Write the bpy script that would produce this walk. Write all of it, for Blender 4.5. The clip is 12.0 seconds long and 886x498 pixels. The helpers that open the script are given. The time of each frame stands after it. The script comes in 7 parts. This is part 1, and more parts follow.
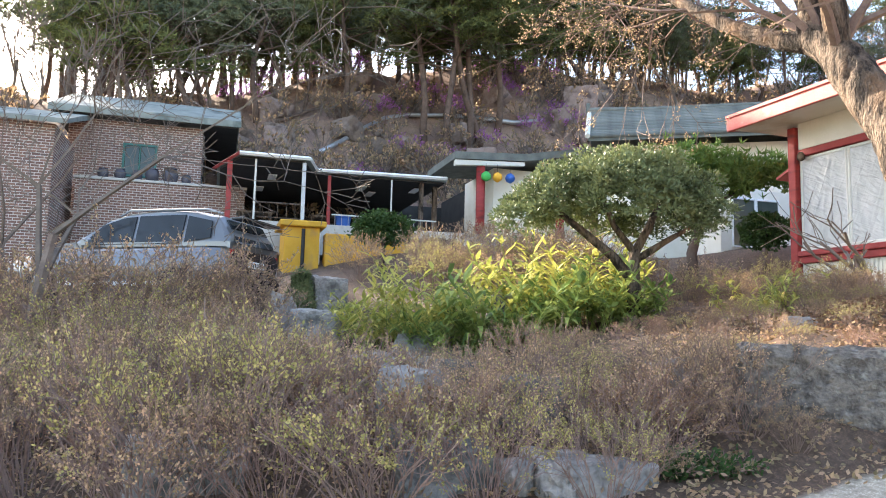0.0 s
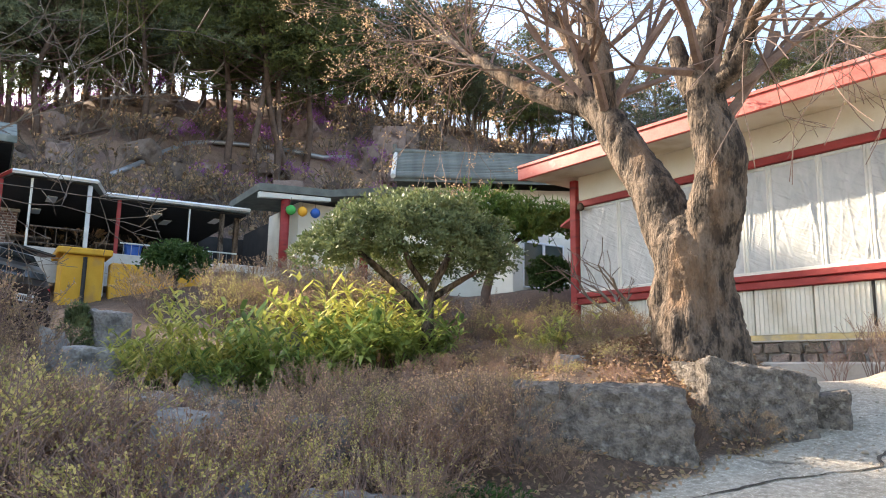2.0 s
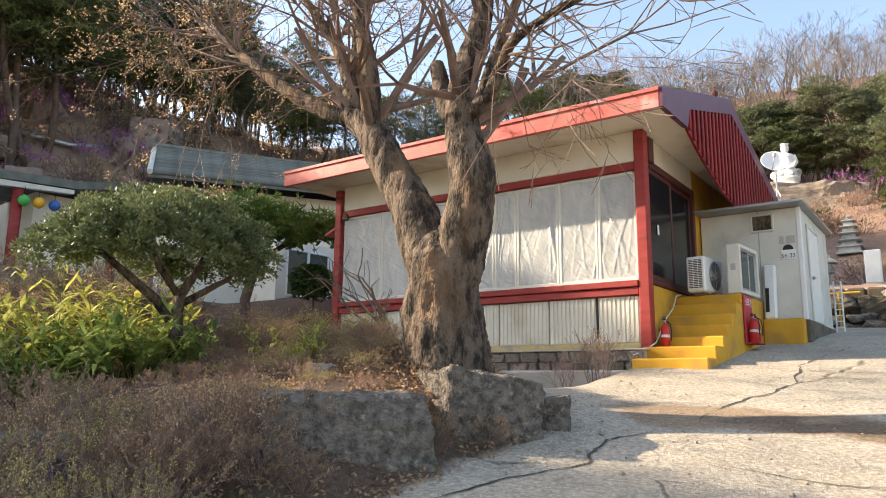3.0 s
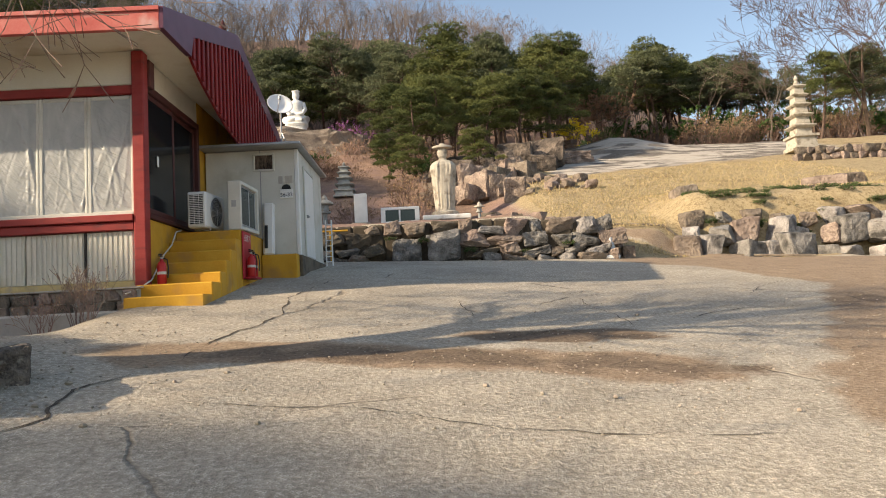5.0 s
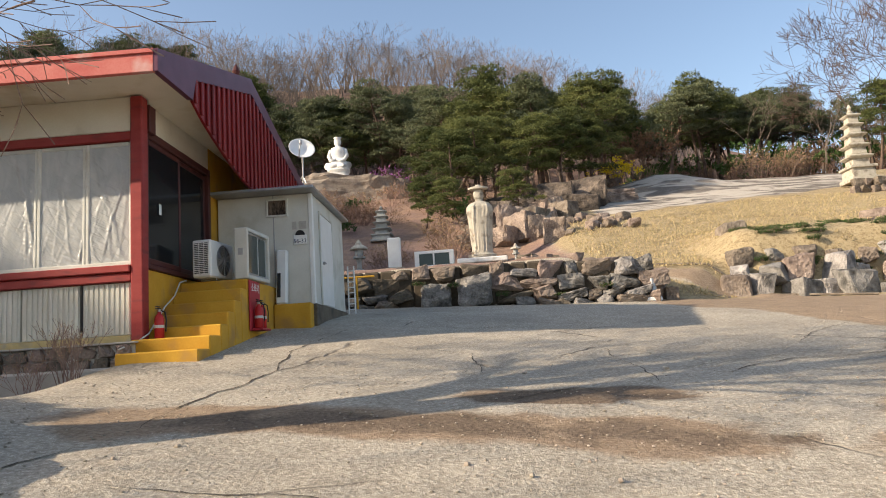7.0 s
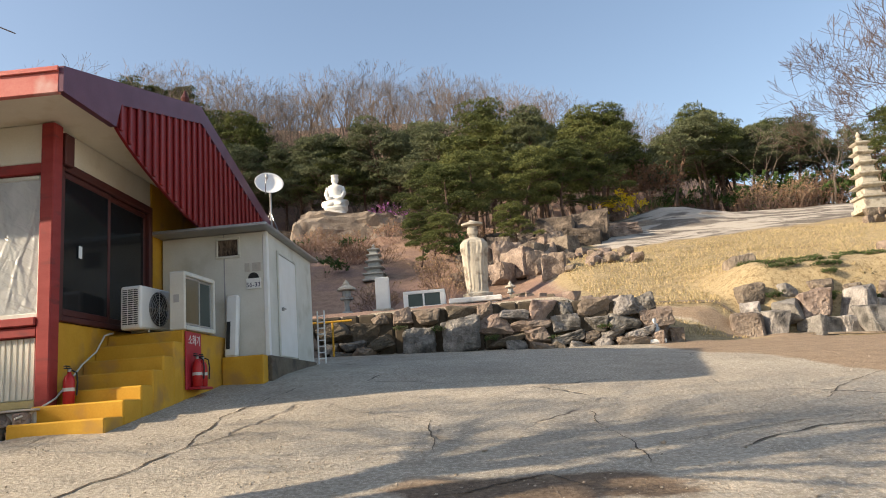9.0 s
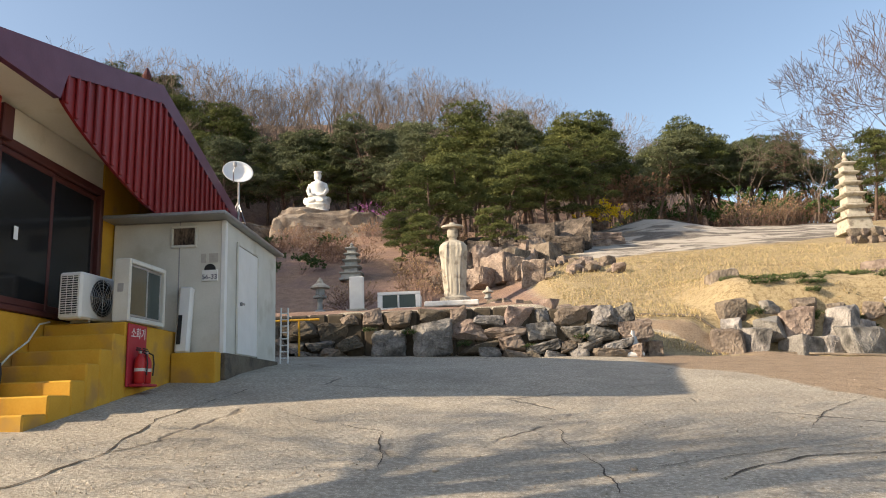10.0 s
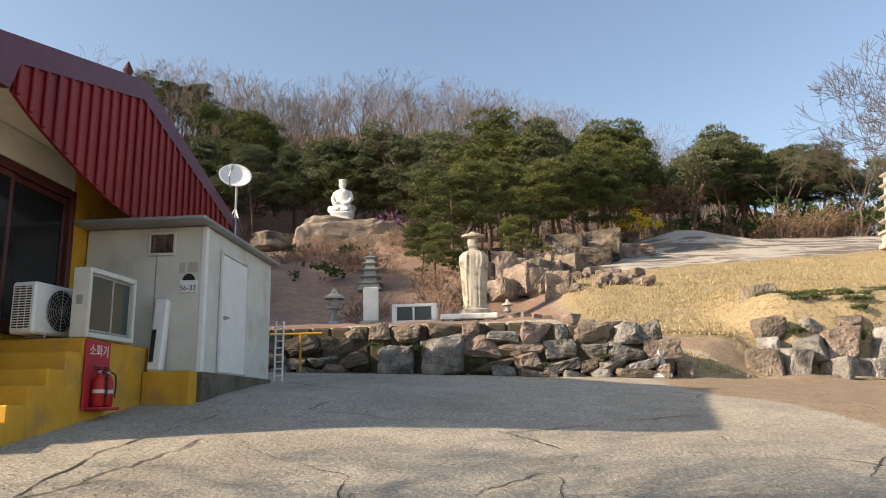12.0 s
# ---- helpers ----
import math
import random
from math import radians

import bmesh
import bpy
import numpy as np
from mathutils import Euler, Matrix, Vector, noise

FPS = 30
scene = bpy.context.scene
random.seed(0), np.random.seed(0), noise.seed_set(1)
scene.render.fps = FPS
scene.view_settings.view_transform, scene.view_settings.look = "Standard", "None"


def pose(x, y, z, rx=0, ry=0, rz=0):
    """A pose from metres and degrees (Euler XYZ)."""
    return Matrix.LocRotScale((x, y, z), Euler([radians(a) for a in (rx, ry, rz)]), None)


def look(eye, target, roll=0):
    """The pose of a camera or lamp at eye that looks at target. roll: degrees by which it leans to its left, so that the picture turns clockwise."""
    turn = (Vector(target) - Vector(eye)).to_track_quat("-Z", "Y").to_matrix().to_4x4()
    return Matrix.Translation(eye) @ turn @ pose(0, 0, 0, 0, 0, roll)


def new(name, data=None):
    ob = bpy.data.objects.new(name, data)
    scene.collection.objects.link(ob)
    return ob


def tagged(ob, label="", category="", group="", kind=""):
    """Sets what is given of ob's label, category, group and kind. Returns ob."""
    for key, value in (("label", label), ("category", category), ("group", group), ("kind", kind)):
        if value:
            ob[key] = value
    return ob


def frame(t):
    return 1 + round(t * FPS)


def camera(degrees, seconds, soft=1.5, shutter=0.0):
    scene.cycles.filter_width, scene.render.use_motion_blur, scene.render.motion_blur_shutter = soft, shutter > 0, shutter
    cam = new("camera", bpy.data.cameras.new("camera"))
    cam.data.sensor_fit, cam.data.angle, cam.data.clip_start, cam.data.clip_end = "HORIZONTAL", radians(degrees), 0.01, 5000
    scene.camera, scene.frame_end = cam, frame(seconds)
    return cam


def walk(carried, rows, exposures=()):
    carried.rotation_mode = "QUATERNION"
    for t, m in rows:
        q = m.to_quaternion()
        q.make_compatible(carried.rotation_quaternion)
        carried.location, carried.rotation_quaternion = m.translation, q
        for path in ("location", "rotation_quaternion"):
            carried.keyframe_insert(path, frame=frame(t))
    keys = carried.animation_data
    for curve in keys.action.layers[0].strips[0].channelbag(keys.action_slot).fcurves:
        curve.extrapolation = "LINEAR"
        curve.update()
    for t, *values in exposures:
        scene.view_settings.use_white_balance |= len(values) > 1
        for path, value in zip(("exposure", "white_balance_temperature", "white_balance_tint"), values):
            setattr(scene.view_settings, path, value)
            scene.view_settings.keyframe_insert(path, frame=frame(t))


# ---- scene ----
cam = camera(62.5, 12.0, 1.0)

PATH = [
    (0, (3.703, -10.908, -0.642), (1.849, -10.192, -0.416), 1.3),
    (0.5, (3.748, -10.903, -0.629), (1.936, -10.099, -0.368), 1.2),
    (1, (3.768, -10.881, -0.619), (2.0, -9.991, -0.333), 0.9),
    (1.5, (3.784, -10.849, -0.62), (2.084, -9.841, -0.311), 0.7),
    (2, (3.803, -10.833, -0.613), (2.212, -9.667, -0.282), 0.9),
    (2.5, (3.827, -10.787, -0.614), (2.42, -9.41, -0.262), 1.0),
    (3, (3.871, -10.762, -0.622), (2.73, -9.161, -0.258), 0.5),
    (3.5, (3.949, -10.715, -0.601), (3.128, -8.926, -0.251), -0.1),
    (3.7, (3.985, -10.682, -0.598), (3.296, -8.837, -0.254), -0.3),
    (5.3, (4.062, -10.378, -0.629), (4.147, -8.385, -0.479), -3.3),
    (5.5, (4.107, -10.348, -0.632), (4.153, -8.355, -0.473), -2.8),
    (6, (4.359, -10.207, -0.61), (4.27, -8.219, -0.408), -2.2),
    (6.5, (4.474, -9.97, -0.602), (4.366, -7.988, -0.359), -3.1),
    (7, (4.55, -9.643, -0.525), (4.466, -7.665, -0.237), -3.8),
    (7.2, (4.61, -9.48, -0.536), (4.529, -7.507, -0.217), -4.0),
    (8.8, (5.019, -8.32, -0.305), (4.912, -6.363, 0.095), -4.9),
    (9, (5.078, -8.203, -0.28), (4.981, -6.244, 0.109), -4.6),
    (9.5, (5.131, -7.853, -0.261), (5.071, -5.89, 0.116), -3.3),
    (10, (5.25, -7.557, -0.227), (5.197, -5.597, 0.169), -2.3),
    (10.5, (5.407, -7.322, -0.157), (5.33, -5.367, 0.255), -1.6),
    (11, (5.472, -6.981, -0.114), (5.368, -5.03, 0.31), -1.0),
    (11.5, (5.538, -6.736, -0.091), (5.412, -4.786, 0.335), -0.9),
    (12, (5.63, -6.488, -0.016), (5.493, -4.538, 0.409), -1.3),
]
walk(cam, [(t, look(eye, target, roll)) for t, eye, target, roll in PATH],
     [(0, 2.68, 6750, 11), (0.5, 2.33, 6700, 11), (2.0, 2.2, 6950, 11), (2.7, 1.88, 7150, 11), (3.7, 1.36, 7350, 11), (5.3, 0.9, 7300, 11), (7.2, 0.94, 6950, 11), (9, 0.98, 7200, 11), (12, 0.95, 7200, 11)])

# ---- light ----
SUN_EL, SUN_AZ = radians(26.5), math.atan2(-0.934, -0.358)
world = bpy.data.worlds.new("sky")
scene.world = world
world.use_nodes = True
wn = world.node_tree.nodes
sky = wn.new("ShaderNodeTexSky")
sky.sky_type = "NISHITA"
sky.sun_disc = False
sky.sun_elevation, sky.sun_rotation = SUN_EL, SUN_AZ
sky.air_density, sky.dust_density, sky.ozone_density = 1.0, 1.6, 1.2
world.node_tree.links.new(sky.outputs[0], wn["Background"].inputs[0])
wn["Background"].inputs[1].default_value = 0.128
sun_data = bpy.data.lights.new("sun", "SUN")
sun_data.energy, sun_data.angle, sun_data.color = 4.1, radians(0.6), (1.0, 0.88, 0.72)
sun = new("sun", sun_data)
sun.matrix_world = look((-30, -16, 20), (-30 + 0.836, -16 + 0.321, 20 - 0.446))


# ---- materials ----
def mat(name, a, b=None, scale=6.0, rough=0.8, metal=0.0, bump=0.25, fine=40.0, vary=0.0, spread=0.5,
        stain=None, stain_scale=1.2, stain_at=0.6, coat=0.0, stretch=(1, 1, 1), leaf=False, island=0.0, deep=0.02):
    """Two-scale noise colour, fine relief, optional stains and a change of tone from object to object."""
    m = bpy.data.materials.new(name)
    m.use_nodes = True
    t, n = m.node_tree, m.node_tree.nodes
    p = n["Principled BSDF"]
    b = b or tuple(min(1, c * 1.25 + 0.01) for c in a)

    def link(o, i):
        t.links.new(o, i)
    tc = n.new("ShaderNodeTexCoord")
    mp = n.new("ShaderNodeMapping")
    mp.inputs["Scale"].default_value = stretch
    link(tc.outputs["Object"], mp.inputs["Vector"])
    n1, n2 = n.new("ShaderNodeTexNoise"), n.new("ShaderNodeTexNoise")
    n1.inputs["Scale"].default_value, n1.inputs["Detail"].default_value = scale, 4
    n2.inputs["Scale"].default_value, n2.inputs["Detail"].default_value = fine, 3
    link(mp.outputs[0], n1.inputs["Vector"]), link(mp.outputs[0], n2.inputs["Vector"])
    add = n.new("ShaderNodeMath")
    add.operation = "MULTIPLY_ADD"
    link(n2.outputs["Fac"], add.inputs[0])
    add.inputs[1].default_value = 0.45
    link(n1.outputs["Fac"], add.inputs[2])
    rng = n.new("ShaderNodeMapRange")
    rng.inputs["From Min"].default_value, rng.inputs["From Max"].default_value = 0.72 - spread * 0.5, 0.72 + spread * 0.5
    link(add.outputs[0], rng.inputs["Value"])
    mix = n.new("ShaderNodeMix")
    mix.data_type = "RGBA"
    mix.inputs[6].default_value, mix.inputs[7].default_value = (*a, 1), (*b, 1)
    link(rng.outputs[0], mix.inputs[0])
    col = mix.outputs[2]
    if stain:
        n3 = n.new("ShaderNodeTexNoise")
        n3.inputs["Scale"].default_value, n3.inputs["Detail"].default_value = stain_scale, 6
        link(mp.outputs[0], n3.inputs["Vector"])
        r3 = n.new("ShaderNodeMapRange")
        r3.inputs["From Min"].default_value, r3.inputs["From Max"].default_value = stain_at - 0.06, stain_at + 0.08
        link(n3.outputs["Fac"], r3.inputs["Value"])
        m3 = n.new("ShaderNodeMix")
        m3.data_type = "RGBA"
        m3.inputs[7].default_value = (*stain, 1)
        link(r3.outputs[0], m3.inputs[0]), link(col, m3.inputs[6])
        col = m3.outputs[2]
    if vary or island:
        hs = n.new("ShaderNodeHueSaturation")
        if island:
            src = n.new("ShaderNodeNewGeometry").outputs["Random Per Island"]
        else:
            src = n.new("ShaderNodeObjectInfo").outputs["Random"]
        k = island or vary
        rv = n.new("ShaderNodeMapRange")
        rv.inputs["To Min"].default_value, rv.inputs["To Max"].default_value = 1 - k, 1 + k
        link(src, rv.inputs["Value"]), link(rv.outputs[0], hs.inputs["Value"])
        rh = n.new("ShaderNodeMapRange")
        rh.inputs["To Min"].default_value, rh.inputs["To Max"].default_value = 0.5 + 0.04 * k, 0.5 - 0.05 * k
        link(src, rh.inputs["Value"]), link(rh.outputs[0], hs.inputs["Hue"])
        link(col, hs.inputs["Color"])
        col = hs.outputs[0]
    link(col, p.inputs["Base Color"])
    p.inputs["Roughness"].default_value, p.inputs["Metallic"].default_value = rough, metal
    p.inputs["Coat Weight"].default_value = coat
    p.inputs["Specular IOR Level"].default_value = 0.3
    if bump:
        bp = n.new("ShaderNodeBump")
        bp.inputs["Strength"].default_value, bp.inputs["Distance"].default_value = bump, deep
        link(add.outputs[0], bp.inputs["Height"]), link(bp.outputs[0], p.inputs["Normal"])
    if leaf:
        p.inputs["Specular IOR Level"].default_value = 0.2
        tr = n.new("ShaderNodeBsdfTranslucent")
        link(col, tr.inputs["Color"])
        ms = n.new("ShaderNodeMixShader")
        ms.inputs[0].default_value = 0.42 if leaf is True else leaf
        link(p.outputs[0], ms.inputs[1]), link(tr.outputs[0], ms.inputs[2])
        link(ms.outputs[0], n["Material Output"].inputs["Surface"])
    return m


RED = mat("red_paint", (0.25, 0.024, 0.022), (0.33, 0.045, 0.04), 3, 0.55, bump=0.1, stain=(0.16, 0.03, 0.03), stain_scale=2.5, stain_at=0.62, stretch=(1, 1, 3))
FASCIA = mat("faded_red_paint", (0.5, 0.085, 0.07), (0.58, 0.17, 0.14), 2.0, 0.5, bump=0.1, stain=(0.62, 0.42, 0.38), stain_scale=1.6, stain_at=0.63)
MAROON = mat("maroon_trim_paint", (0.11, 0.035, 0.06), (0.15, 0.055, 0.09), 3, 0.4, bump=0.08)
CORRUG = mat("dark_red_sheet_metal", (0.2, 0.014, 0.016), (0.27, 0.03, 0.028), 2, 0.4, bump=0.05, stretch=(1, 1, 0.3), stain=(0.15, 0.02, 0.02), stain_at=0.62)
YELLOW = mat("yellow_paint", (0.52, 0.265, 0.02), (0.62, 0.345, 0.04), 3, 0.7, bump=0.15, stain=(0.42, 0.23, 0.06), stain_scale=2.2, stain_at=0.6)
CREAM = mat("cream_paint", (0.68, 0.63, 0.52), (0.76, 0.72, 0.62), 2.5, 0.7, bump=0.08, stain=(0.55, 0.5, 0.4), stain_scale=1.5, stain_at=0.66)
PANEL = mat("ribbed_cream_panel", (0.62, 0.58, 0.48), (0.7, 0.67, 0.58), 3, 0.6, bump=0.05, stain=(0.5, 0.45, 0.34), stain_at=0.64)
SOFFIT = mat("cream_soffit", (0.7, 0.65, 0.54), (0.78, 0.74, 0.64), 1.2, 0.75, bump=0.05, stain=(0.58, 0.5, 0.36), stain_scale=1.1, stain_at=0.6)
WHITE = mat("white_plastic", (0.72, 0.72, 0.69), (0.8, 0.8, 0.78), 4, 0.45, bump=0.03)
OLDWHITE = mat("weathered_white_paint", (0.54, 0.53, 0.47), (0.66, 0.65, 0.59), 2.2, 0.6, bump=0.08, stain=(0.46, 0.44, 0.36), stain_scale=1.7, stain_at=0.63)
DARKGLASS = mat("dark_glass", (0.012, 0.013, 0.014), (0.02, 0.02, 0.022), 1, 0.12, bump=0)
# Near-black that puts the shade of interiors, eaves and gaps into the colour.
DARK = mat("shade_near_black", (0.02, 0.019, 0.018), (0.035, 0.032, 0.03), 3, 0.8)
DARKRED = mat("dark_brown_frame", (0.07, 0.02, 0.018), (0.1, 0.03, 0.026), 3, 0.5, bump=0.05)
GREYMETAL = mat("grey_metal", (0.3, 0.3, 0.3), (0.4, 0.4, 0.4), 5, 0.4, 0.6, bump=0.05)
BLACK = mat("black_rubber", (0.015, 0.015, 0.016), (0.03, 0.03, 0.03), 8, 0.6, bump=0.05)
EXT = mat("extinguisher_red", (0.42, 0.018, 0.016), (0.5, 0.03, 0.03), 4, 0.3, bump=0.02)
SIGNRED = mat("sign_red", (0.4, 0.02, 0.035), (0.46, 0.04, 0.05), 4, 0.5, bump=0.02)
GRANITE = mat("pale_granite", (0.35, 0.315, 0.255), (0.5, 0.455, 0.375), 5, 0.85, bump=0.3, fine=90, stain=(0.22, 0.19, 0.15), stain_scale=3, stain_at=0.6)
MARBLE = mat("white_granite", (0.68, 0.66, 0.62), (0.78, 0.77, 0.73), 4, 0.75, bump=0.15, stain=(0.5, 0.47, 0.42), stain_scale=2.5, stain_at=0.66)
DARKGRANITE = mat("grey_granite", (0.25, 0.26, 0.25), (0.36, 0.37, 0.35), 6, 0.8, bump=0.25, fine=90)
ROCK = mat("grey_boulder_stone", (0.13, 0.12, 0.11), (0.36, 0.335, 0.305), 3.0, 0.95, bump=1.0, deep=0.07, fine=26, spread=0.4, vary=0.25, stain=(0.08, 0.075, 0.068), stain_scale=2.2, stain_at=0.56)
GARDENROCK = mat("dark_garden_stone", (0.075, 0.063, 0.053), (0.22, 0.185, 0.155), 13, 0.95, bump=1.0, deep=0.05, fine=60, spread=0.34, stain=(0.3, 0.27, 0.22), stain_scale=16, stain_at=0.64)
WALLROCK = mat("wall_fieldstone", (0.13, 0.1, 0.08), (0.31, 0.25, 0.195), 2.5, 0.95, bump=1.0, deep=0.06, fine=25, spread=0.45, vary=0.45, stain=(0.13, 0.11, 0.09), stain_scale=2.2, stain_at=0.6)
TANROCK = mat("tan_cliff_rock", (0.13, 0.1, 0.08), (0.35, 0.285, 0.225), 1.8, 0.95, bump=1.0, deep=0.12, fine=14, spread=0.4, vary=0.3, stain=(0.11, 0.085, 0.07), stain_scale=1.3, stain_at=0.55)
CLIFFROCK = mat("dark_stained_cliff_rock", (0.06, 0.048, 0.04), (0.24, 0.19, 0.15), 1.6, 0.95, bump=1.0, deep=0.12, fine=12, spread=0.35, stain=(0.05, 0.042, 0.036), stain_scale=1.1, stain_at=0.5)
PALEROCK = mat("pale_tan_outcrop", (0.22, 0.175, 0.135), (0.42, 0.35, 0.28), 0.9, 0.95, bump=0.8, deep=0.12, fine=9, spread=0.45, stain=(0.16, 0.125, 0.1), stain_scale=0.9, stain_at=0.56)
BARK = mat("grey_brown_bark", (0.028, 0.021, 0.016), (0.17, 0.125, 0.092), 9, 0.95, bump=1.0, fine=48, stretch=(1, 1, 0.35), spread=0.24, deep=0.08, stain=(0.2, 0.12, 0.07), stain_scale=1.6, stain_at=0.6)
HILLROCK = mat("brown_hillside_rock", (0.17, 0.125, 0.105), (0.3, 0.235, 0.2), 1.4, 0.95, bump=0.7, fine=14, vary=0.25, stain=(0.09, 0.065, 0.055), stain_scale=1.2, stain_at=0.55)
TWIG = mat("brown_twig", (0.15, 0.095, 0.078), (0.29, 0.2, 0.16), 6, 0.9, bump=0, vary=0.25)
DARKTWIG = mat("dark_brown_twig", (0.075, 0.05, 0.038), (0.13, 0.09, 0.068), 6, 0.9, bump=0, vary=0.2)
GREYTWIG = mat("grey_bare_twig", (0.12, 0.092, 0.075), (0.2, 0.16, 0.13), 6, 0.9, bump=0, vary=0.2)
PINEBARK = mat("red_pine_bark", (0.07, 0.047, 0.037), (0.16, 0.11, 0.085), 4, 0.95, bump=0.5, fine=20)
NEEDLE = mat("pine_needles", (0.03, 0.05, 0.017), (0.17, 0.185, 0.06), 0.9, 0.65, bump=0, fine=9, vary=0.25, leaf=0.18)
DARKNEEDLE = mat("dark_pine_needles", (0.055, 0.075, 0.045), (0.16, 0.175, 0.09), 0.9, 0.65, bump=0, fine=9, vary=0.25, leaf=0.18)
YEW = mat("yew_leaves", (0.045, 0.07, 0.032), (0.26, 0.29, 0.13), 2.6, 0.5, bump=0, fine=18, leaf=0.2)
RUSTBUD = mat("dull_rust_leaves", (0.17, 0.1, 0.06), (0.28, 0.18, 0.11), 4, 0.85, bump=0, leaf=0.3, island=0.3)
BOX = mat("boxwood_leaves", (0.035, 0.075, 0.022), (0.075, 0.125, 0.035), 5, 0.55, bump=0, leaf=0.18)
BAMBOO = mat("yellow_green_bamboo_leaves", (0.22, 0.28, 0.05), (0.6, 0.53, 0.16), 2.0, 0.55, bump=0, fine=9, leaf=True, island=0.35)
BAMBOODARK = mat("green_bamboo_leaves", (0.11, 0.19, 0.05), (0.32, 0.38, 0.11), 2.2, 0.55, bump=0, fine=9, leaf=True, island=0.35)
BUD = mat("tan_dry_leaves", (0.27, 0.18, 0.11), (0.48, 0.35, 0.2), 4, 0.8, bump=0, leaf=True, island=0.4)
GREENBUD = mat("pale_green_buds", (0.3, 0.27, 0.09), (0.5, 0.43, 0.17), 4, 0.7, bump=0, leaf=True, island=0.35)
AZALEA = mat("azalea_petals", (0.3, 0.1, 0.3), (0.45, 0.18, 0.42), 4, 0.7, bump=0, leaf=True, island=0.3)
FORSYTHIA = mat("forsythia_petals", (0.75, 0.55, 0.02), (0.85, 0.68, 0.05), 4, 0.7, bump=0, leaf=True, island=0.2)
DRYGRASS = mat("dry_grass_blades", (0.3, 0.23, 0.115), (0.47, 0.38, 0.2), 4, 0.9, bump=0, island=0.3)
BRICK = mat("brown_brick", (0.2, 0.12, 0.09), (0.32, 0.2, 0.15), 6, 0.9, bump=0.3, vary=0.35)
MORTAR = mat("grey_mortar", (0.4, 0.37, 0.33), (0.5, 0.47, 0.42), 8, 0.95)
SHINGLE = mat("grey_green_roofing", (0.17, 0.19, 0.17), (0.26, 0.28, 0.25), 2, 0.96, bump=0.2, stain=(0.1, 0.12, 0.11), stain_at=0.6)
TILE = mat("grey_roof_tile", (0.09, 0.098, 0.088), (0.17, 0.18, 0.16), 3, 0.97, bump=0.2, vary=0.15)
SILVER = mat("silver_car_paint", (0.2, 0.205, 0.215), (0.23, 0.235, 0.245), 1, 0.3, 0.55, bump=0, coat=0.6)
CARBLACK = mat("black_car_trim", (0.012, 0.012, 0.014), (0.02, 0.02, 0.022), 1, 0.25, bump=0, coat=0.5)
CARGLASS = mat("car_window_glass", (0.03, 0.035, 0.04), (0.04, 0.045, 0.05), 1, 0.06, bump=0)
BLUE = mat("blue_plastic", (0.03, 0.1, 0.35), (0.04, 0.13, 0.42), 3, 0.4, bump=0)
GREEN = mat("green_lantern_paper", (0.05, 0.35, 0.08), (0.08, 0.45, 0.1), 3, 0.6, bump=0)
ORANGE = mat("orange_lantern_paper", (0.75, 0.35, 0.03), (0.85, 0.45, 0.05), 3, 0.6, bump=0)
POT = mat("dark_glazed_pottery", (0.05, 0.05, 0.065), (0.1, 0.09, 0.1), 3, 0.25, bump=0.03)
LEAD = mat("lamp_diffuser", (0.8, 0.8, 0.78), (0.9, 0.9, 0.88), 3, 0.4, bump=0)
TEALGLASS = mat("grey_teal_glass", (0.03, 0.045, 0.042), (0.055, 0.075, 0.07), 1, 0.08, bump=0)


